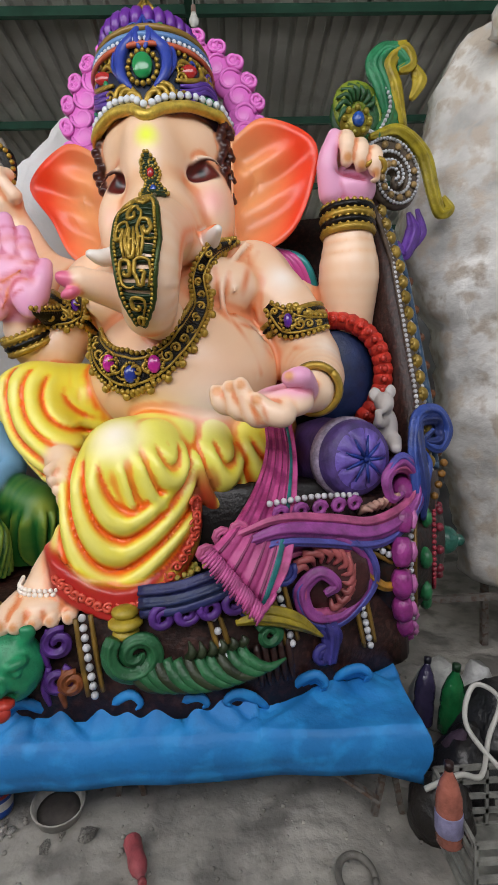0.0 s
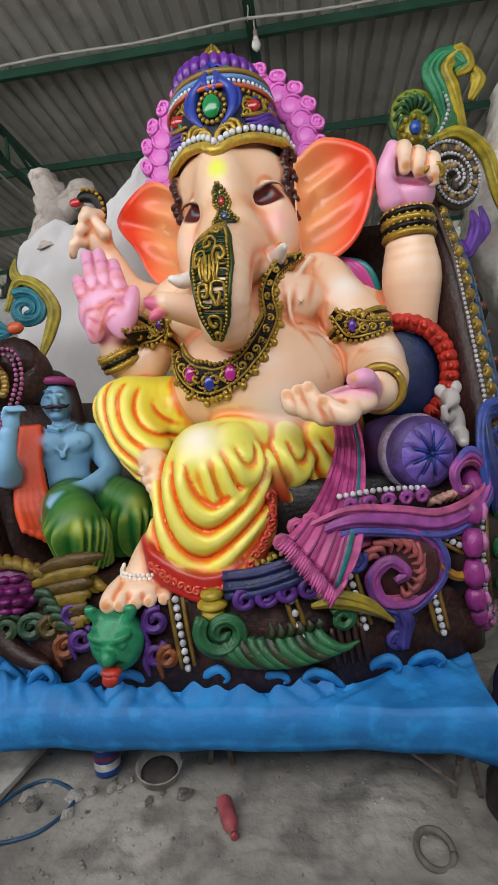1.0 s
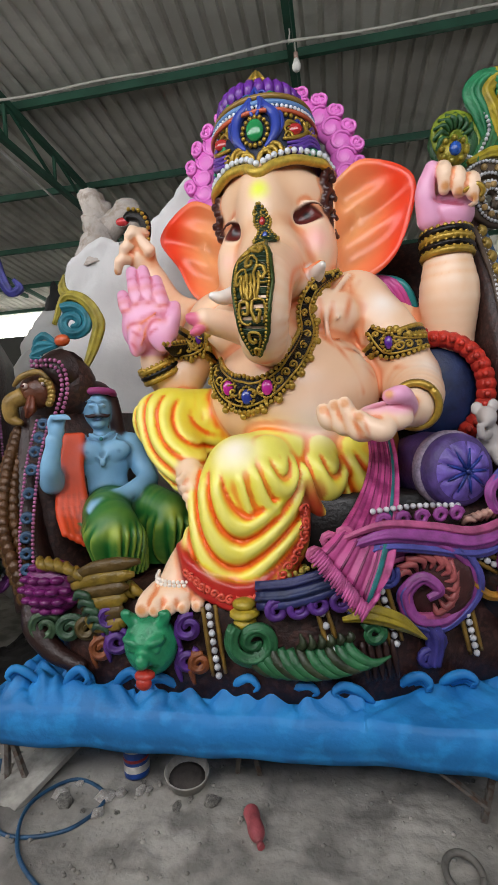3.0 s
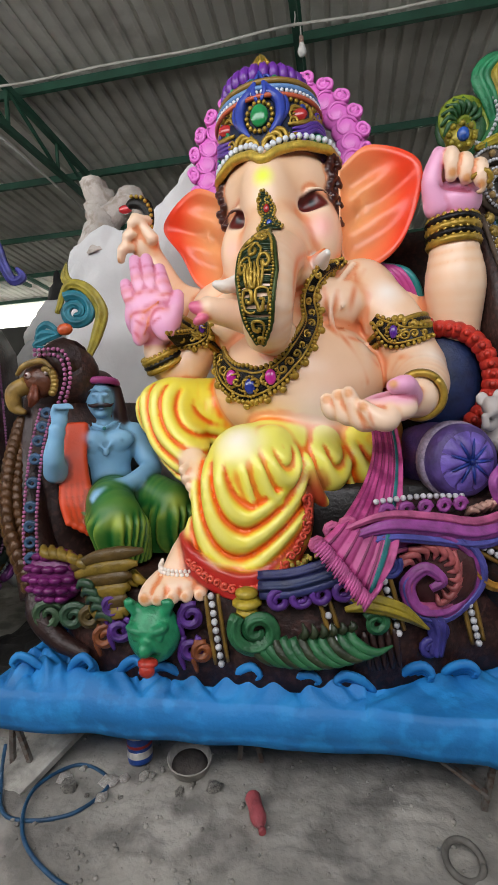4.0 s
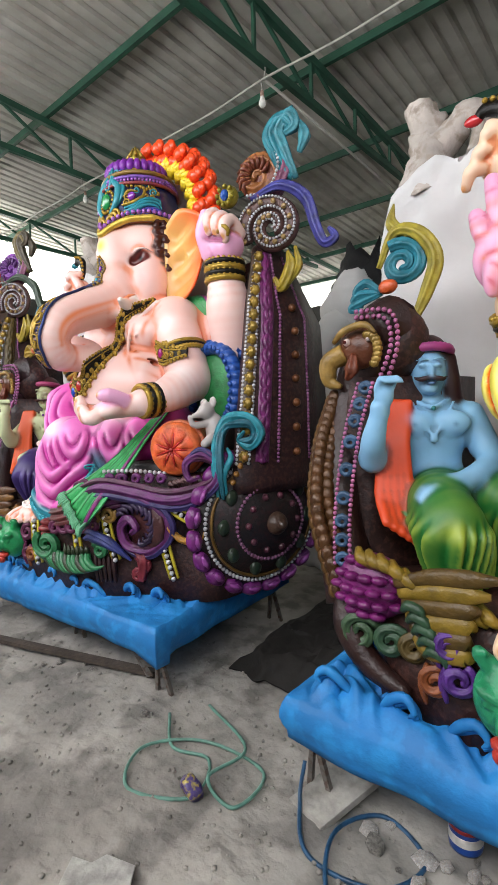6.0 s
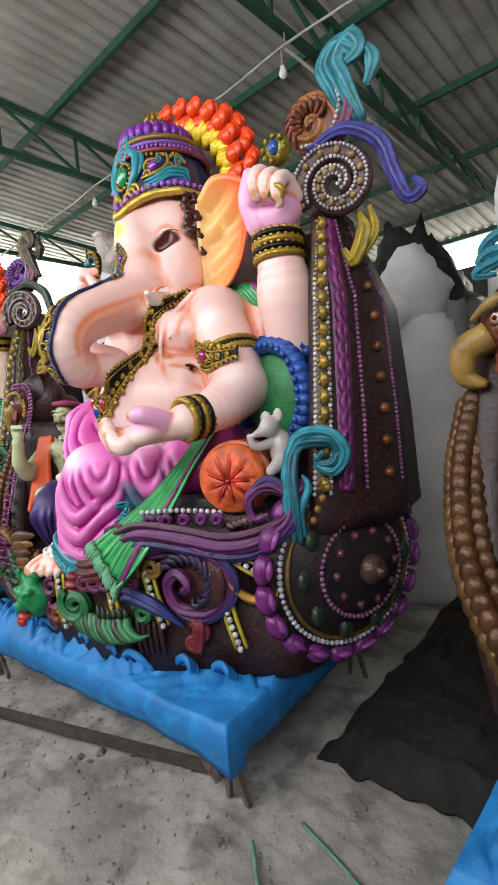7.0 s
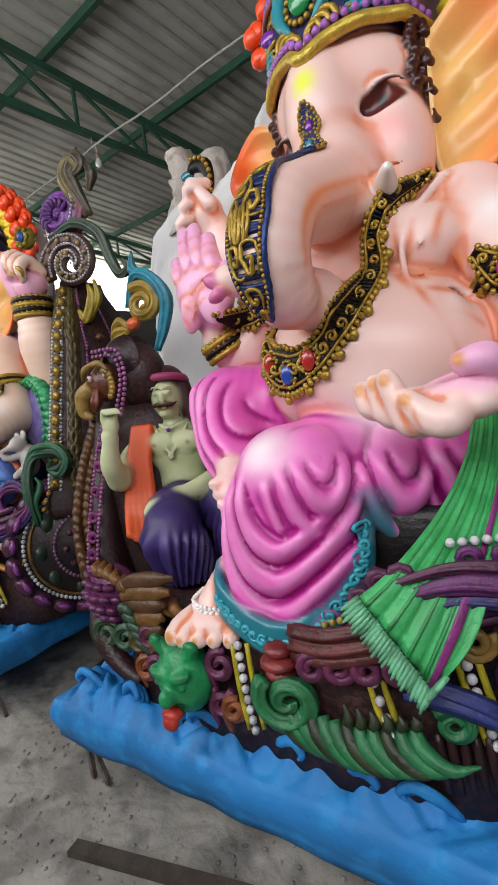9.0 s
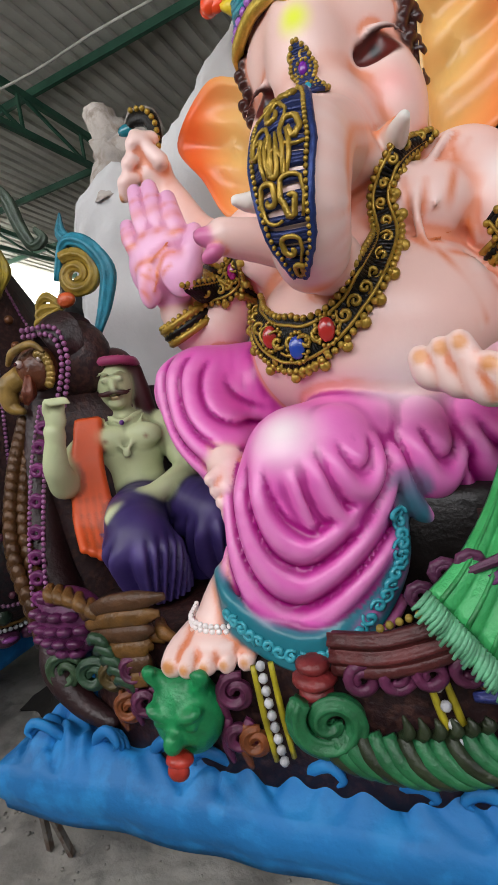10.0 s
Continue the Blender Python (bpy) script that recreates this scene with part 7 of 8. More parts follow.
THRONE_B = dict(THRONE_A, hub="4a3428", boss2="5a2a3a", brown="2e1416", rim="7a2a7a", rim2="9a4a9a", wheel="181212", boss="2a3a2a", bead2="8a5a7a", bead3="a8689a", braid="7a2a6a", ring="6a4a44", hook="4a4a9a", leaf="b0982a", curl="a86a3a", curl2="7a3a22", stem="8a4a6a", plume="2a8a9a", plume2="4a9aa8", cushion="2f8a4a", puff="2a5ab0", puff2="2450a0", bolster="f0743a", bolster_end="f2683a", lace="e8835c", tuft="d02a20", scroll="6a2a6a", scroll2="3a2f6a", scroll3="5a2a4a", frond="6a4a4a", frond2="3a2a4a", rail="c8b82a", coil="8a6a30", tongue="7a2430", blue="2a98a8", blue2="1f6a7a", sash="5a2424", sash2="6a2a2a", valance="6a2a50", foot="8a2f30", green="2a7a4a", long_leaf="2f3a80", shawl="4ac070", shawl2="2f9a50", shawl_trim="8a2a7a", fringe="7ac89a", demon="1f9a5a", crest="a88a30", crest2="2a90a8", breast="6a2a5a", wing="7a5424", wing2="5a3a20")
THRONE_C = dict(THRONE_B, cushion="8a7ac0", puff="3fae70", puff2="2f9a5c", bolster="4a6ab8", bolster_end="5a8ad0", blue="2f6a48", blue2="224a34", hook="4a5a4a", curl="8a4aa8", curl2="6a3a80", plume="7a6a3a", plume2="5a5040", braid="5a4a22", rim="5a2a4a")
for place, P, text in zip(PLACES, (THRONE_A, THRONE_B, THRONE_C), ("dark brown carved throne with purple scrolls, peacock prow and wheel", "maroon carved throne with teal and purple scrolls and a wheel", "dark maroon carved throne with green and violet scrolls")):
    throne(place, P, text)


# ---- the small seated attendants, and the mouse ----
def model_man():
    k = Clay((-1.64, 1.8, 0.92), (-0.8, 2.58, 1.98), 0.009)
    S = "skin"
    k.ell((-1.235, 2.37, 1.5), (0.165, 0.105, 0.15), S, 0.03)
    k.ell((-1.225, 2.37, 1.34), (0.125, 0.1, 0.13), S, 0.04)
    k.ell((-1.31, 2.285, 1.54), (0.075, 0.035, 0.055), S, 0.02)
    k.ell((-1.16, 2.285, 1.54), (0.075, 0.035, 0.055), S, 0.02)
    k.tint((-1.32, 2.245, 1.535), 0.01, "nipple", 0.008)
    k.tint((-1.15, 2.245, 1.535), 0.01, "nipple", 0.008)
    k.cap((-1.24, 2.38, 1.62), (-1.245, 2.36, 1.7), 0.055, 0.05, S, 0.03)
    k.ell((-1.25, 2.35, 1.765), (0.075, 0.085, 0.105), S, 0.02)
    k.ell((-1.25, 2.265, 1.765), (0.014, 0.022, 0.03), S, 0.012)
    k.ell((-1.25, 2.3, 1.69), (0.035, 0.03, 0.025), S, 0.015)
    for s in (-1, 1):
        k.ell((-1.25 + s * 0.032, 2.27, 1.79), (0.02, 0.012, 0.009), "lid", 0.006)
        k.limb([(-1.25 + s * 0.01, 2.262, 1.812), (-1.25 + s * 0.035, 2.262, 1.82), (-1.25 + s * 0.06, 2.28, 1.81)], [0.006, 0.008, 0.004], S, 0.006, 6)
        k.limb([(-1.25 + s * 0.004, 2.255, 1.737), (-1.25 + s * 0.03, 2.254, 1.731), (-1.25 + s * 0.056, 2.266, 1.73), (-1.25 + s * 0.07, 2.28, 1.742)], [0.009, 0.013, 0.009, 0.004], "hair", 0.004, 8, soft=0.004)
    k.ell((-1.25, 2.265, 1.712), (0.02, 0.012, 0.007), "lip", 0.006)
    # hair
    k.ell((-1.25, 2.395, 1.835), (0.1, 0.095, 0.1), "hair", 0.008)
    k.limb([(-1.335, 2.38, 1.82), (-1.345, 2.38, 1.7), (-1.35, 2.38, 1.58)], [0.035, 0.042, 0.035], "hair", 0.015, 6, soft=0.004)
    k.limb([(-1.165, 2.38, 1.82), (-1.15, 2.39, 1.7), (-1.13, 2.4, 1.56)], [0.04, 0.05, 0.045], "hair", 0.015, 6, soft=0.004)
    # arms
    k.limb([(-1.4, 2.37, 1.57), (-1.47, 2.29, 1.46), (-1.5, 2.2, 1.4)], [0.062, 0.06, 0.055], S, 0.03)
    k.limb([(-1.5, 2.2, 1.39), (-1.5, 2.12, 1.48), (-1.475, 2.09, 1.6)], [0.056, 0.05, 0.035], S, 0.02)
    k.ell((-1.46, 2.08, 1.665), (0.04, 0.03, 0.055), S, 0.015)
    for i in range(4):
        k.limb([(-1.49 + 0.02 * i, 2.07, 1.69), (-1.475 + 0.02 * i, 2.05, 1.73), (-1.455 + 0.02 * i, 2.035, 1.715)], [0.013, 0.012, 0.009], S, 0.006, 5)
    k.limb([(-1.07, 2.37, 1.57), (-1.02, 2.33, 1.45), (-1.0, 2.27, 1.37)], [0.062, 0.06, 0.055], S, 0.03)
    k.limb([(-1.0, 2.27, 1.36), (-1.1, 2.17, 1.32), (-1.2, 2.1, 1.3)], [0.055, 0.048, 0.034], S, 0.02)
    k.ell((-1.25, 2.07, 1.29), (0.05, 0.035, 0.025), S, 0.015)
    for i in range(4):
        k.limb([(-1.27, 2.08 - 0.018 * i, 1.295), (-1.31, 2.06 - 0.018 * i, 1.285), (-1.33, 2.055 - 0.018 * i, 1.26)], [0.012, 0.011, 0.008], S, 0.006, 5)
    for c, a, r in (((-1.475, 2.09, 1.605), (0, -0.2, 1), 0.04), ((-1.02, 2.34, 1.44), (0.3, -0.3, -1), 0.064), ((-1.18, 2.115, 1.302), (-1, -0.6, -0.1), 0.038)):
        k.cap(np.array(c) - 0.008 * np.array(a), np.array(c) + 0.008 * np.array(a), r, r, S, 0.004)
    # pendant and collar
    k.limb([(-1.32, 2.31, 1.63), (-1.28, 2.265, 1.54), (-1.24, 2.255, 1.49), (-1.2, 2.265, 1.54), (-1.15, 2.31, 1.63)], [0.007, 0.008, 0.007], S, 0.005, 12)
    k.ell((-1.24, 2.25, 1.475), (0.018, 0.012, 0.022), S, 0.004)
    k.limb([(-1.31, 2.34, 1.64), (-1.24, 2.28, 1.61), (-1.17, 2.34, 1.64)], [0.008, 0.01, 0.008], S, 0.005, 8)
    # folded legs in draped cloth
    k.limb([(-1.2, 2.35, 1.2), (-1.24, 2.12, 1.22), (-1.22, 2.0, 1.17)], [0.14, 0.12, 0.11], "cloth", 0.03)
    k.limb([(-1.22, 2.0, 1.16), (-1.2, 2.03, 1.06), (-1.16, 2.08, 0.97)], [0.115, 0.105, 0.09], "cloth", 0.03)
    k.limb([(-1.12, 2.35, 1.2), (-1.0, 2.2, 1.23), (-0.92, 2.1, 1.2)], [0.13, 0.11, 0.095], "cloth", 0.03)
    k.limb([(-0.92, 2.1, 1.19), (-0.93, 2.14, 1.08), (-0.96, 2.2, 0.98)], [0.1, 0.09, 0.08], "cloth", 0.03)
    for pts, rr, cx, cy in (([(-1.24, 2.12, 1.2), (-1.225, 2.0, 1.16), (-1.2, 2.02, 1.06), (-1.18, 2.06, 0.96)], [0.12, 0.12, 0.115, 0.1], -1.22, 2.02), ([(-1.0, 2.22, 1.21), (-0.925, 2.1, 1.18), (-0.93, 2.12, 1.08), (-0.96, 2.18, 0.97)], [0.11, 0.105, 0.1, 0.09], -0.93, 2.12)):
        pleats(k, limb_fn(pts, rr, 10), (cx - 0.2, cy - 0.2, 0.9), (cx + 0.2, cy + 0.2, 1.36),
               lambda g, cx=cx, cy=cy: 1.5 * np.arctan2(g[..., 0] - cx, cy - g[..., 1]) * 1.6 + 5.0 * (1.3 - g[..., 2]) * np.abs(g[..., 0] - cx) / 0.1 + 0.3,
               0.032, lambda g: ease((1.22 - g[..., 2]) / 0.1), "cloth", 0.015, 0.8, "cloth")
    k.tint((-1.23, 1.87, 1.16), 0.03, "knee", 0.045)
    k.tint((-0.92, 2.0, 1.2), 0.03, "knee", 0.05)
    # sash from the shoulder
    for i in range(5):
        k.limb([(-1.34 - 0.02 * i, 2.29, 1.63), (-1.36 - 0.022 * i, 2.24, 1.45), (-1.35 - 0.03 * i, 2.2, 1.25), (-1.33 - 0.03 * i, 2.1, 1.06 + 0.02 * i)], [0.018, 0.022, 0.026, 0.02], "sash", 0.01, 10, soft=0.005)
    return k


MAN = model_man()
MAN_V, MAN_F = MAN.mesh()
MAN_W, MAN_T = MAN.weights(MAN_V)
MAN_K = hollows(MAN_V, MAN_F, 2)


def man(m, pal, label):
    s = Skin()
    # Shade put into the colour: hollows of skin, cloth and sash darken
    col = airbrush(blend(MAN_W, {}, pal), MAN_W, MAN_K, {"skin_shade": tuple(0.3 * c for c in pal["skin"]), "folds": tuple(0.25 * c for c in pal["cloth"]), "sash_shade": tuple(0.45 * c for c in pal["sash"])}, (("skin", "skin_shade", 0.5), ("cloth", "folds", 0.9), ("sash", "sash_shade", 0.9)), 70)
    # Proud cloth and skin take paler tones, as highlights in the colour
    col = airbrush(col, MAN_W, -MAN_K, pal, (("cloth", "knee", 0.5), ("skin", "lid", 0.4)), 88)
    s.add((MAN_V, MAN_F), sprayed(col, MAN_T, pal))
    band = [(-1.25 + 0.1 * math.cos(a), 2.385 + 0.106 * math.sin(a), 1.85 - 0.02 * math.sin(a)) for a in np.linspace(0, 2 * math.pi, 40)]
    s.add(sweep(band, 0.02, 8, side=(0, 0, 1)), pal["band"])
    for i in range(26):
        a = 2 * math.pi * i / 26
        p = np.array([-1.25 + 0.102 * math.cos(a), 2.385 + 0.108 * math.sin(a), 1.85 - 0.02 * math.sin(a)])
        d = np.array([-math.sin(a), math.cos(a), 0]) * 0.012
        s.add(sweep([p - d + (0, 0, -0.014), p + d + (0, 0, 0.014)], 0.012, 6), pal["band"])
    s.add(sweep([(-1.34, 2.42, 1.84), (-1.36, 2.42, 1.74), (-1.35, 2.4, 1.66)], [0.02, 0.028, 0.02], 8), pal["band"])
    s.add(ball((-1.24, 2.258, 1.605), 0.011), pal["gem"])
    turn = np.array(Matrix.Rotation(radians(30), 3, "Z"))
    pivot = np.array((-1.24, 2.3, 0))
    s.v = [(v - pivot) @ turn.T + pivot + np.array((-0.055, 0.0, 0.0)) for v in s.v]
    return s.build("seated_attendant_statue", [mat("matt_enamel", (1, 1, 1), 0.5, attr=True, vary=0.12, scale=8, bump=0.08)], label, "statue", m, "seated attendants")


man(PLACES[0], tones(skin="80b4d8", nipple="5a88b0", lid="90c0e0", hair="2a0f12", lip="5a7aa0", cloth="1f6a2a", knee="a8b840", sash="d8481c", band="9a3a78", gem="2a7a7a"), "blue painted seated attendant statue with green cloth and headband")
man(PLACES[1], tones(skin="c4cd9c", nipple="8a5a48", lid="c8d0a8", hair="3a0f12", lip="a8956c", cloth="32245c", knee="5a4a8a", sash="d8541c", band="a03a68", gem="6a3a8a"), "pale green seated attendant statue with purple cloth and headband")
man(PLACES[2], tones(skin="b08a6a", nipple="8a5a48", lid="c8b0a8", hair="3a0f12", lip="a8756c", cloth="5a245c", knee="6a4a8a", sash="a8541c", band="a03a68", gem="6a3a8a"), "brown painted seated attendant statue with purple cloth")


def model_mouse():
    k = Clay((0.52, 2.02, 1.38), (0.82, 2.36, 1.78), 0.009)
    k.ell((0.68, 2.2, 1.5), (0.055, 0.06, 0.1), "a", 0.02)
    k.ell((0.66, 2.15, 1.615), (0.042, 0.055, 0.05), "a", 0.02)
    k.cap((0.65, 2.12, 1.6), (0.63, 2.07, 1.585), 0.03, 0.014, "a", 0.015)
    k.ell((0.625, 2.17, 1.655), (0.03, 0.012, 0.034), "a", 0.008)
    k.ell((0.695, 2.17, 1.665), (0.026, 0.012, 0.034), "a", 0.008)
    k.limb([(0.66, 2.15, 1.54), (0.62, 2.08, 1.53), (0.605, 2.06, 1.58)], [0.024, 0.02, 0.014], "a", 0.01, 6)
    k.limb([(0.7, 2.15, 1.45), (0.69, 2.09, 1.42)], [0.035, 0.025], "a", 0.015, 4)
    return k


MOUSE = model_mouse()
MOUSE_G = MOUSE.mesh()
for place in PLACES:
    s = Skin()
    s.add(MOUSE_G, lin("b8b0ac"))
    s.build("mouse_statue", [M_GLOSS], "small white mouse statue sitting on the throne arm", "statue", place, "mouse statues")


# ---- unpainted casts standing behind and beside the row ----
def cast(name, pieces, m, label, material=None):
    """A rough plaster cast; pieces are calls of rough_lump joined to one mesh."""
    ob = thing(name, join(*pieces), material or M_PLASTER, label, "statue", m=m, smooth=True, group="unpainted casts")
    return ob


def shell_mesh():
    """The torn edge and hollow back of an unpainted cast, a tall curved wall of plaster."""
    v, f = [], []
    na, nz = 40, 70
    for side in (0, 1):
        for j in range(nz):
            s = j / (nz - 1)
            z = 0.46 + 3.25 * s
            left = np.interp(z, [0.4, 1.0, 1.3, 1.65, 2.0, 2.3, 2.56, 2.9, 3.2, 3.45, 3.72], [1.5, 1.42, 1.32, 1.34, 1.3, 1.16, 1.06, 1.1, 1.22, 1.28, 1.42])
            left += 0.03 * noise.noise(Vector((z * 9, 1, 0))) + 0.02 * noise.noise(Vector((z * 25, 1, 0)))
            for i in range(na):
                a = i / (na - 1)
                x = left + a * (2.7 - left)
                p = Vector((x * 5, z * 5, 7 * side))
                y = 3.0 - 0.5 * math.sin(math.pi * min(1, a * 0.9)) + 0.07 * noise.noise(p) + 0.05 * noise.noise(p * 2.5) * (1 - a) + 0.02 * noise.noise(p * 7) + side * (0.1 + 0.12 * (1 - a))
                v.append((x, y, z))
    n = na * nz
    for side in (0, 1):
        for j in range(nz - 1):
            for i in range(na - 1):
                a = side * n + j * na + i
                f.append((a, a + 1, a + na + 1, a + na))
    for j in range(nz - 1):
        f.append((j * na, (j + 1) * na, n + (j + 1) * na, n + j * na))
        f.append((j * na + na - 1, n + j * na + na - 1, n + (j + 1) * na + na - 1, (j + 1) * na + na - 1))
    for i in range(na - 1):
        f.append((i, n + i, n + i + 1, i + 1))
        k = (nz - 1) * na + i
        f.append((k, k + 1, n + k + 1, n + k))
    return np.array(v), f


shell = empty("unpainted_cast_shell", pose(0, 0, 0), "tall rough unpainted plaster shell with a torn edge on steel legs", "statue", "unpainted casts")
part("shell", shell_mesh, M_PLASTER, shell)
part("arm_stub", rough_lump([(1.5, 2.75, 3.5), (1.55, 2.65, 3.62), (1.62, 2.65, 3.45), (1.6, 2.68, 3.25)], [0.08, 0.09, 0.08, 0.06], 4, 0.04), M_PLASTER, shell)
for x, y in ((1.6, 2.8), (2.5, 2.7), (1.6, 3.1), (2.5, 3.1)):
    part("leg", beam((x, y, -0.01), (x, y, 0.5), 0.04), M_STEEL, shell, smooth=False)
part("cross_bar", beam((1.0, 2.75, 0.46), (2.6, 2.68, 0.5), 0.035), M_STEEL, shell, smooth=False)

# a second, unfinished row further back in the shed
M_DIM = mat("grey_primer", (0.26, 0.26, 0.26), 0.8, vary=0.4, scale=2)
for i, (x, y, h, r) in enumerate(((-3.1, 4.9, 3.0, 0.45), (-2.0, 5.4, 3.3, 0.5), (-5.4, 5.2, 3.1, 0.5), (-6.7, 5.6, 3.3, 0.5), (-8.6, 4.8, 3.2, 0.5), (-10.2, 5.0, 3.0, 0.5), (-11.2, 2.6, 3.1, 0.5), (-9.6, 2.2, 3.2, 0.45), (0.9, 5.6, 3.2, 0.5), (2.6, 6.0, 3.4, 0.5))):
    cast("unpainted_statue", [rough_lump([(0, 0, -0.02), (0, 0, 0.5), (0.05, 0, 1.2), (0, 0.05, 1.9), (0, 0, h - 0.55)], [r * 1.6, r * 1.5, r * 1.3, r * 1.1, r * 0.6], i, 0.09, 22, 26),
                              rough_lump([(0, 0, h - 0.75), (0, -0.05, h - 0.35), (0, 0, h)], [r * 0.6, r * 0.75, r * 0.25], i + 3, 0.06, 18, 14),
                              rough_lump([(-r, 0, 1.7), (-r * 1.7, -0.1, 1.9), (-r * 1.7, -0.15, 2.5)], [0.16, 0.14, 0.09], i + 5, 0.04, 14, 14),
                              rough_lump([(r, 0, 1.7), (r * 1.7, -0.1, 1.9), (r * 1.75, -0.15, 2.6)], [0.16, 0.14, 0.09], i + 7, 0.04, 14, 14),
                              rough_lump([(0, -0.2, h - 0.5), (-0.1, -0.5, h - 0.75), (-0.1, -0.5, h - 1.1)], [0.16, 0.13, 0.07], i + 9, 0.03, 14, 14)],
         pose(x, y, 0, 0, 0, 20 * math.sin(i)), "unpainted pale plaster statue standing in the back of the shed", M_DIM if i % 2 else M_PLASTER_SMOOTH)
M_TARP = mat("black_plastic_sheet", (0.02, 0.02, 0.022), 0.35, vary=0.4, scale=6, bump=0.6, fine=12)
for i, (x, y, h) in enumerate(((-4.2, 7.2, 3.9), (-7.4, 7.6, 3.9), (-9.0, 7.0, 3.8), (-1.3, 7.8, 3.8), (-11.5, 6.0, 3.6))):
    thing("tarpaulin_heap", rough_lump([(0, 0, -0.05), (0, 0, 1.5), (0.1, 0, 2.8), (0, 0, h)], [1.0, 1.0, 0.8, 0.3], 20 + i, 0.25, 26, 30), M_TARP, "black plastic sheet thrown over a tall cast", "tarpaulin", m=pose(x, y, 0), smooth=True, group="covered casts")

def shade_sheet_mesh():
    """A crumpled dark sheet over low humps, with a folded rim; stands in for shade."""
    def h(x, y):
        p = Vector((x * 3, y * 3, 2))
        edge = min(1, (0.48 - abs(x)) / 0.12, (1.0 - abs(y)) / 0.15)
        return 0.012 + max(0, edge) * (0.1 + 0.12 * max(0, y) + 0.07 * noise.noise(p) + 0.05 * abs(noise.noise(p * 2.3)) + 0.02 * noise.noise(p * 6))
    v, f = relief(50, 90, -0.48, 0.48, -1.0, 1.0, h)
    for q in v:
        p = Vector((q[0] * 9, q[1] * 9, 9))
        q[0] += 0.05 * noise.noise(p)
        q[1] += 0.07 * noise.noise(p + Vector((3, 3, 0)))
    low = v.copy()
    low[:, 2] = np.minimum(v[:, 2] - 0.006, 0.004)
    n = len(v)
    return np.concatenate([v, low]), f + [tuple(i + n for i in q[::-1]) for q in f]


M_SHADE = mat("dull_black_shade", (0.02, 0.018, 0.016), 0.8, vary=0.4, scale=5, bump=0.6, fine=18, spec=0.25)
# Dark sheets added where the floor between the thrones is only shaded
for x in (-2.13, -5.35):
    thing("shade_sheet", shade_sheet_mesh, M_SHADE, "crumpled black sheet standing in for shade on the ground between thrones", "tarpaulin", m=pose(x, 3.3, 0, 0, 0, 3), smooth=True, group="ground sheets")

# ---- loose things on the floor ----
def lathe(prof, n=24):
    return loft([[(r * math.cos(a), r * math.sin(a), z) for a in np.linspace(0, 2 * math.pi, n, endpoint=False)] for r, z in prof])


M_TIN = mat("tin_rim", (0.5, 0.5, 0.48), 0.35, metal=0.7)
can = empty("paint_tin", pose(-1.03, 1.93, 0.0), "blue and white paint tin with a dirty rim", "paint tin")
part("body", lathe([(0.058, 0.0), (0.06, 0.01), (0.06, 0.125), (0.057, 0.13)]), paint("1f4a9a", 0.35), can)
part("label", lathe([(0.0608, 0.03), (0.0614, 0.032), (0.0614, 0.062), (0.0608, 0.064)]), paint("d8d4cc", 0.5, scale=25, vary=0.5), can)
part("label", lathe([(0.0608, 0.08), (0.0614, 0.082), (0.0614, 0.092), (0.0608, 0.094)]), paint("a82a2a", 0.5), can)
part("rim", lathe([(0.057, 0.125), (0.063, 0.128), (0.063, 0.137), (0.052, 0.137), (0.05, 0.125)]), M_TIN, can)
tub = empty("round_tub", pose(-0.77, 1.9, 0.0, 10, 6, 0), "shallow round tub with dried plaster inside", "tub")
part("bowl", lathe([(0.075, 0.0), (0.09, 0.01), (0.1, 0.055), (0.106, 0.06), (0.1, 0.062), (0.085, 0.02), (0.02, 0.018)]), paint("b0aca4", 0.6), tub)
part("dried_plaster", lathe([(0.084, 0.021), (0.06, 0.028), (0.01, 0.03)]), paint("4a4440", 0.9), tub)
red = empty("red_bottle", pose(-0.41, 1.66, 0.022, 88, 0, 22), "crushed pink plastic bottle lying in the dust", "bottle")
part("shell", lathe([(0.03, -0.08), (0.034, -0.07), (0.03, -0.02), (0.034, 0.03), (0.028, 0.06), (0.013, 0.085), (0.013, 0.1)], 12), paint("b0565c", 0.5), red)
part("cap", lathe([(0.015, 0.1), (0.015, 0.115), (0.01, 0.117)], 12), paint("a84a50", 0.5), red)


def hose(name, pts, r, h, label):
    p = smooth_path([(x, y, floor_height(x, y) + r * 0.9 + dz) for x, y, dz in pts], 90)
    return thing(name, sweep(p, r, 8, side=(0, 0, 1)), paint(h, 0.4), label, "hose", smooth=True, group="air hoses")


hose("air_hose", [(-1.62, 1.75, 0.15), (-1.6, 1.68, 0.02), (-1.45, 1.52, 0), (-1.2, 1.58, 0), (-1.12, 1.78, 0), (-1.32, 1.86, 0), (-1.42, 1.65, 0.02), (-1.3, 1.42, 0.01), (-1.0, 1.28, 0), (-0.7, 1.3, 0), (-0.45, 1.22, 0), (-0.2, 1.05, 0)], 0.0085, "2a5578", "blue rubber air hose looped across the dusty floor")
hose("air_hose", [(-2.5, 1.75, 0.02), (-2.3, 1.6, 0), (-2.1, 1.65, 0), (-2.0, 1.45, 0), (-2.25, 1.3, 0), (-2.4, 1.5, 0.01), (-2.2, 1.72, 0.01), (-1.85, 1.75, 0), (-1.8, 1.5, 0), (-2.0, 1.55, 0.02), (-2.0, 1.8, 0.02), (-2.4, 1.95, 0)], 0.008, "6a9a8a", "thin pale green hose tangled on the floor")
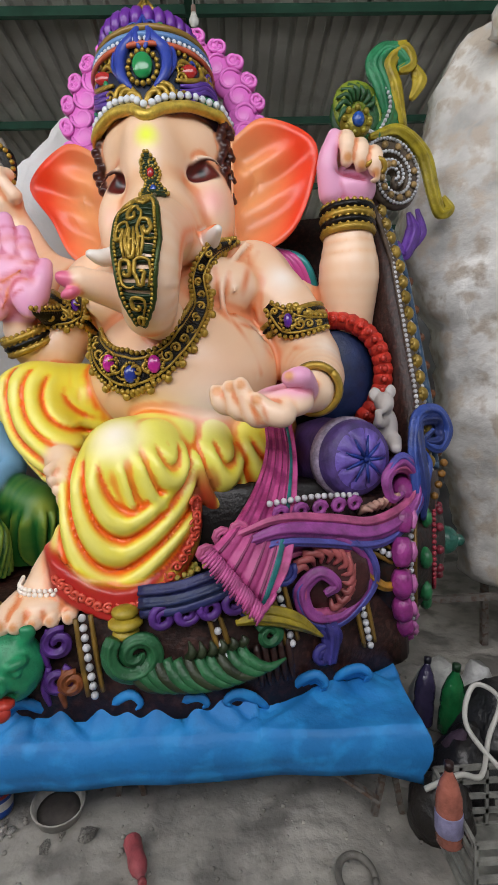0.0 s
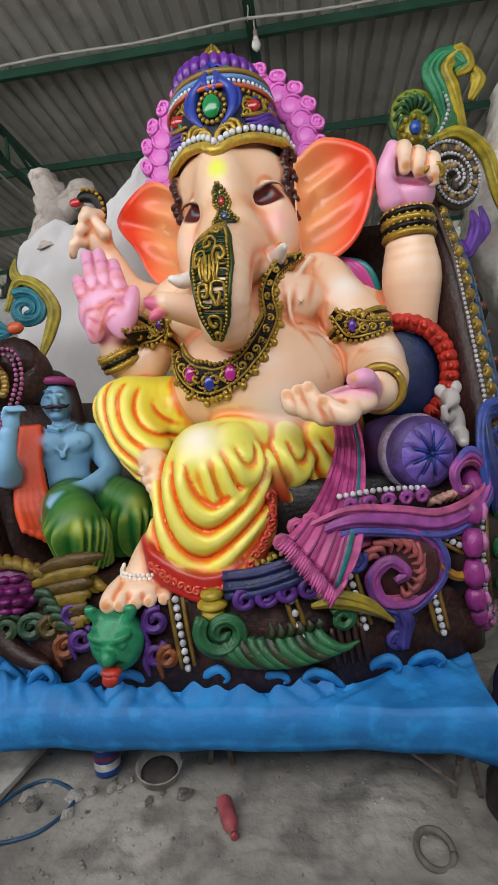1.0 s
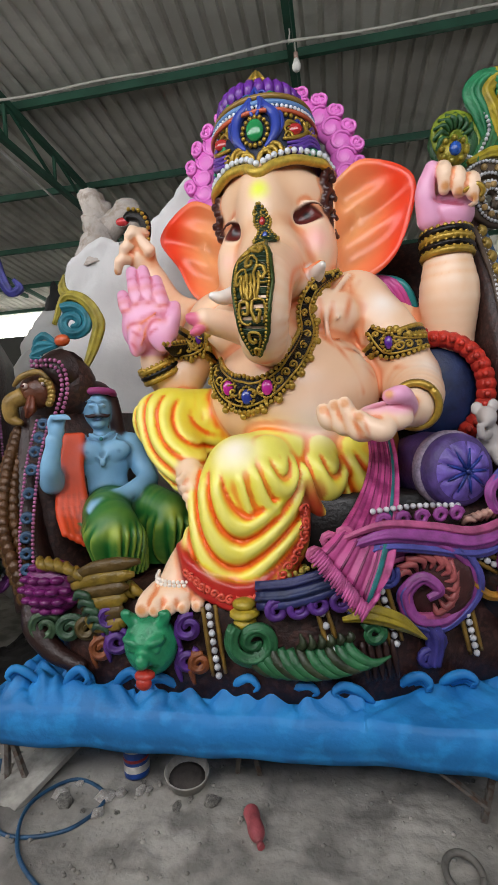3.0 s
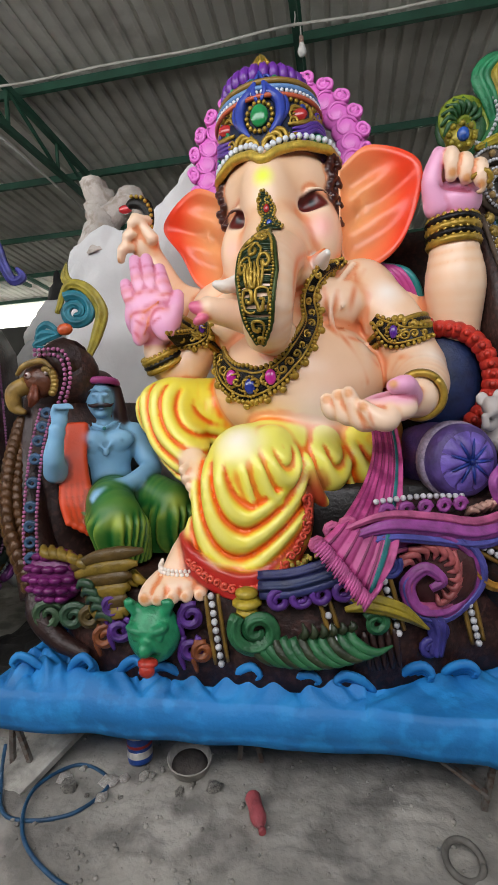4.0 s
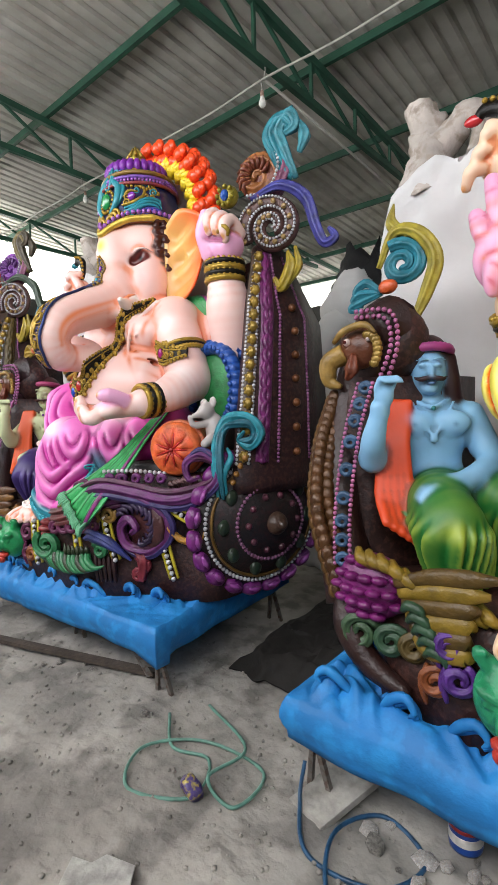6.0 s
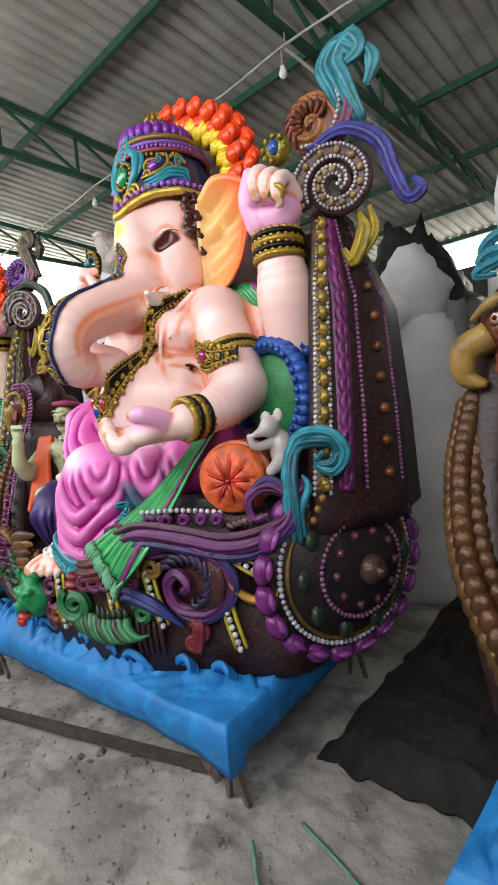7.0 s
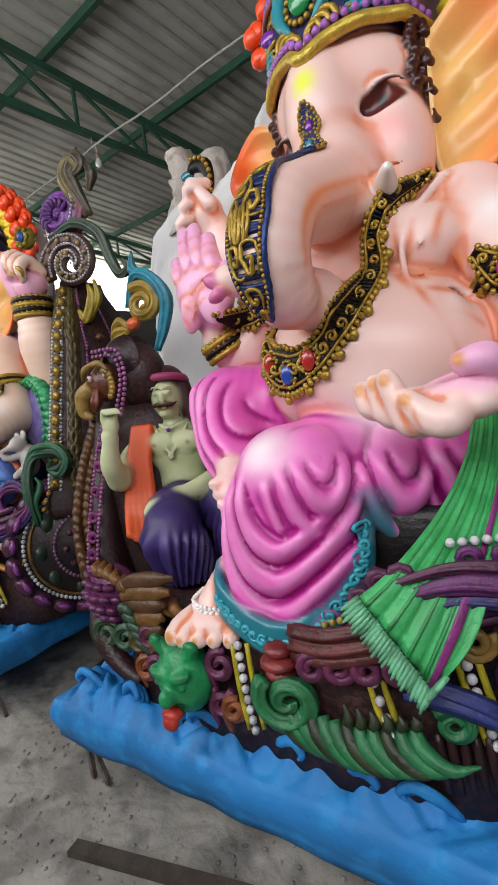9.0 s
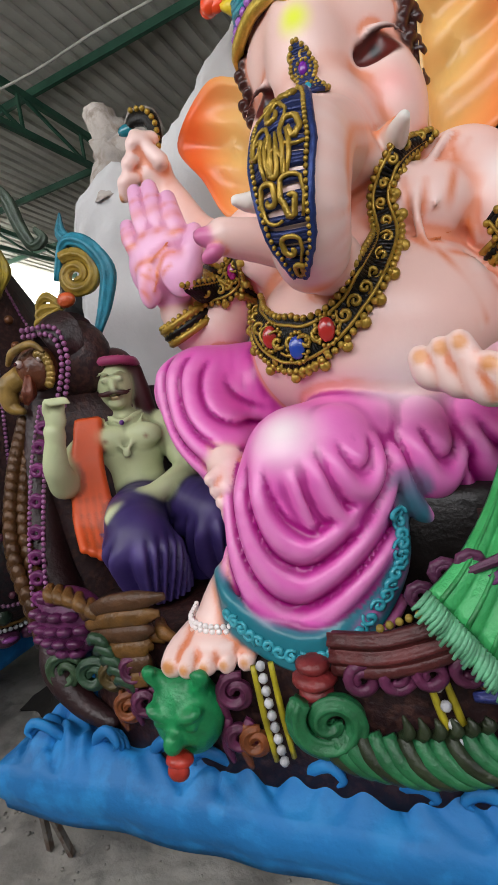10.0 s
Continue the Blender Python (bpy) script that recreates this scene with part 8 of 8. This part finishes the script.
sheet = thing("paper_sheet", slab([(-0.13, -0.08), (0.0, -0.11), (0.12, -0.06), (0.1, 0.07), (-0.02, 0.09), (-0.06, 0.05), (-0.14, 0.06)], 2, 0.012, 0.006, 0.002), paint("b4b2ac", 0.8), "torn grey sheet of card lying on the floor", "card", m=pose(-1.95, 0.98, 0.002, 3, 2, 30))
packet = thing("plastic_packet", rough_lump([(-0.05, 0, 0.02), (0.0, 0.01, 0.04), (0.05, 0, 0.02)], [0.02, 0.05, 0.025], 31, 0.035, 14, 14), paint("5a4a8a", 0.3, second=lin("b0a050")), "crumpled purple and yellow plastic packet", "packet", m=pose(-2.01, 1.44, 0.0), smooth=True)
board = thing("loose_board", slab([(-0.09, -0.22), (0.09, -0.2), (0.1, 0.2), (-0.08, 0.22)], 2, 0.03, 0.0, 0.004), paint("a8a49c", 0.7), "pale board leaning below the plinth", "board", m=pose(-1.5, 1.86, 0.03, 14, 4, -18))
thing("loose_board", slab([(-0.028, -0.9), (0.03, -0.9), (0.026, 0.9), (-0.03, 0.9)], 2, 0.028, 0.0, 0.004), paint("4a4038", 0.9), "long dark wooden batten lying on the floor", "board", m=pose(-3.7, 1.65, 0.01, 0, 0, -72))


def chip_mesh(rnd):
    v, f = ball((0, 0, 0), 1, 6, 4)
    v = v * np.array([rnd.uniform(0.6, 1.3), rnd.uniform(0.6, 1.3), rnd.uniform(0.35, 0.7)])
    return v * np.array([[rnd.uniform(0.75, 1.2)] for _ in v]), f


rnd = random.Random(8)
for i in range(26):
    x, y, r = rnd.choice(((-3.5, 1.68), (-3.2, 1.62), (-4.0, 1.6), (-2.6, 1.75), (-1.3, 1.75), (-0.9, 1.8)))+ (rnd.uniform(0.012, 0.04),)
    x, y = x + rnd.gauss(0, 0.16), y + rnd.gauss(0, 0.09)
    thing("plaster_chunk", chip_mesh(rnd), M_CONCRETE if i % 3 else M_PLASTER, "broken lump of dirty plaster on the floor", "rubble", m=pose(x, y, floor_height(x, y) + r * 0.25, 0, 0, rnd.uniform(0, 360)) @ Matrix.Scale(r, 4), group="plaster rubble")
vs, fs = [], []
for i in range(2600):
    x, y, r = rnd.uniform(-5.5, 1.2), rnd.uniform(0.6, 3.0), rnd.uniform(0.003, 0.013)
    g = ball((x, y, floor_height(x, y) + r * 0.3), (r, r * rnd.uniform(0.6, 1.2), r * 0.6), 5, 3)
    vs.append(g)
thing("grit", join(*vs), M_CONCRETE, "loose grit and crumbs of plaster scattered on the floor", "grit", "stuff", smooth=True)

# bottles, crate and rubbish beside the first plinth
def bottle(m, h, body, cap, label, band=None, scale=1.0):
    b = empty("plastic_bottle", m @ Matrix.Scale(scale, 4), label, "bottle", "plastic bottles")
    part("body", lathe([(0.035, 0.0), (0.045, 0.012), (0.046, 0.09), (0.042, 0.11), (0.046, 0.13), (0.044, 0.18), (0.03, 0.23), (0.014, 0.265), (0.014, 0.285)], 18), paint(body, 0.18), b)
    part("cap", lathe([(0.0165, 0.275), (0.0165, 0.3), (0.012, 0.303)], 14), paint(cap, 0.4), b)
    if band:
        part("label", lathe([(0.0468, 0.05), (0.0475, 0.052), (0.0475, 0.12), (0.0468, 0.122)], 18), paint(band, 0.5, scale=20, vary=0.5), b)
    return b


bottle(pose(0.66, 1.5, 0.16), 0.3, "b06a5a", "2a1a1a", "plastic bottle filled with red paint, torn label", "8a86a8", 0.95)
bottle(pose(0.93, 2.12, 0.1, 6, 4, 0), 0.3, "1f6a3a", "1a3a22", "green plastic drink bottle among rubbish", None, 1.15)
bottle(pose(0.83, 2.18, 0.1, -6, 8, 0), 0.3, "3a3450", "20202a", "dark violet plastic bottle among rubbish", None, 1.05)
bottle(pose(0.8, 1.95, 0.04, 24, 10, 30), 0.3, "5a4a5a", "303030", "dirty plastic bottle tipped among rubbish", None, 1.0)
crate = empty("plastic_crate", pose(0.85, 1.52, 0), "grey plastic crate with open slatted sides", "crate")
for z in (0.0, 0.06, 0.12, 0.18, 0.235):
    for a, b in (((-0.15, -0.12), (0.25, -0.12)), ((-0.15, 0.2), (0.25, 0.2)), ((-0.15, -0.12), (-0.15, 0.2)), ((0.25, -0.12), (0.25, 0.2))):
        part("slat", beam((*a, z + 0.01), (*b, z + 0.01), 0.012, 0.018), paint("8a8a84", 0.5), crate, smooth=False)
for x in (-0.15, -0.05, 0.05, 0.15, 0.25):
    for y in (-0.12, 0.2):
        part("upright", beam((x, y, 0), (x, y, 0.25), 0.012), paint("8a8a84", 0.5), crate, smooth=False)
part("tray", box((-0.15, -0.12, 0.0), (0.25, 0.2, 0.012)), paint("8a8a84", 0.5), crate, smooth=False)
for i, (x, y, r) in enumerate(((0.98, 2.35, 0.13), (1.15, 2.3, 0.14), (1.1, 2.05, 0.16), (0.9, 1.9, 0.12), (0.75, 1.75, 0.1))):
    thing("rubbish_bag", rough_lump([(0, 0, -0.02), (0, 0, r), (0.02, 0, 2.2 * r)], [r, r * 1.2, r * 0.3], 40 + i, 0.05, 16, 14), paint(("b8b8b4", "b0b0ae", "1c1c1e", "222022", "2a2624")[i], 0.35), "crumpled plastic bag of rubbish on the floor", "bag", m=pose(x, y, 0), smooth=True, group="rubbish bags")
thing("cable_loop", sweep(smooth_path([(0.62, 1.6, 0.27), (0.75, 1.62, 0.3), (0.85, 1.66, 0.26), (0.95, 1.8, 0.3), (1.02, 1.85, 0.42), (0.92, 1.86, 0.48), (0.86, 1.8, 0.36), (0.95, 1.7, 0.24), (0.98, 1.6, 0.26)], 60), 0.01, 8), M_WIRE, "white plastic pipe looped over rubbish and crate", "pipe", smooth=True)
thing("pipe_ring", sweep([(0.065 * math.cos(a), 0.065 * math.sin(a), 0.012) for a in np.linspace(0, 2 * math.pi, 30)], 0.013, 8, side=(0, 0, 1)), paint("6a6660", 0.6), "grey plastic ring lying on the dusty floor", "ring", m=pose(0.36, 1.55, 0.0, 20, 10, 0), smooth=True)
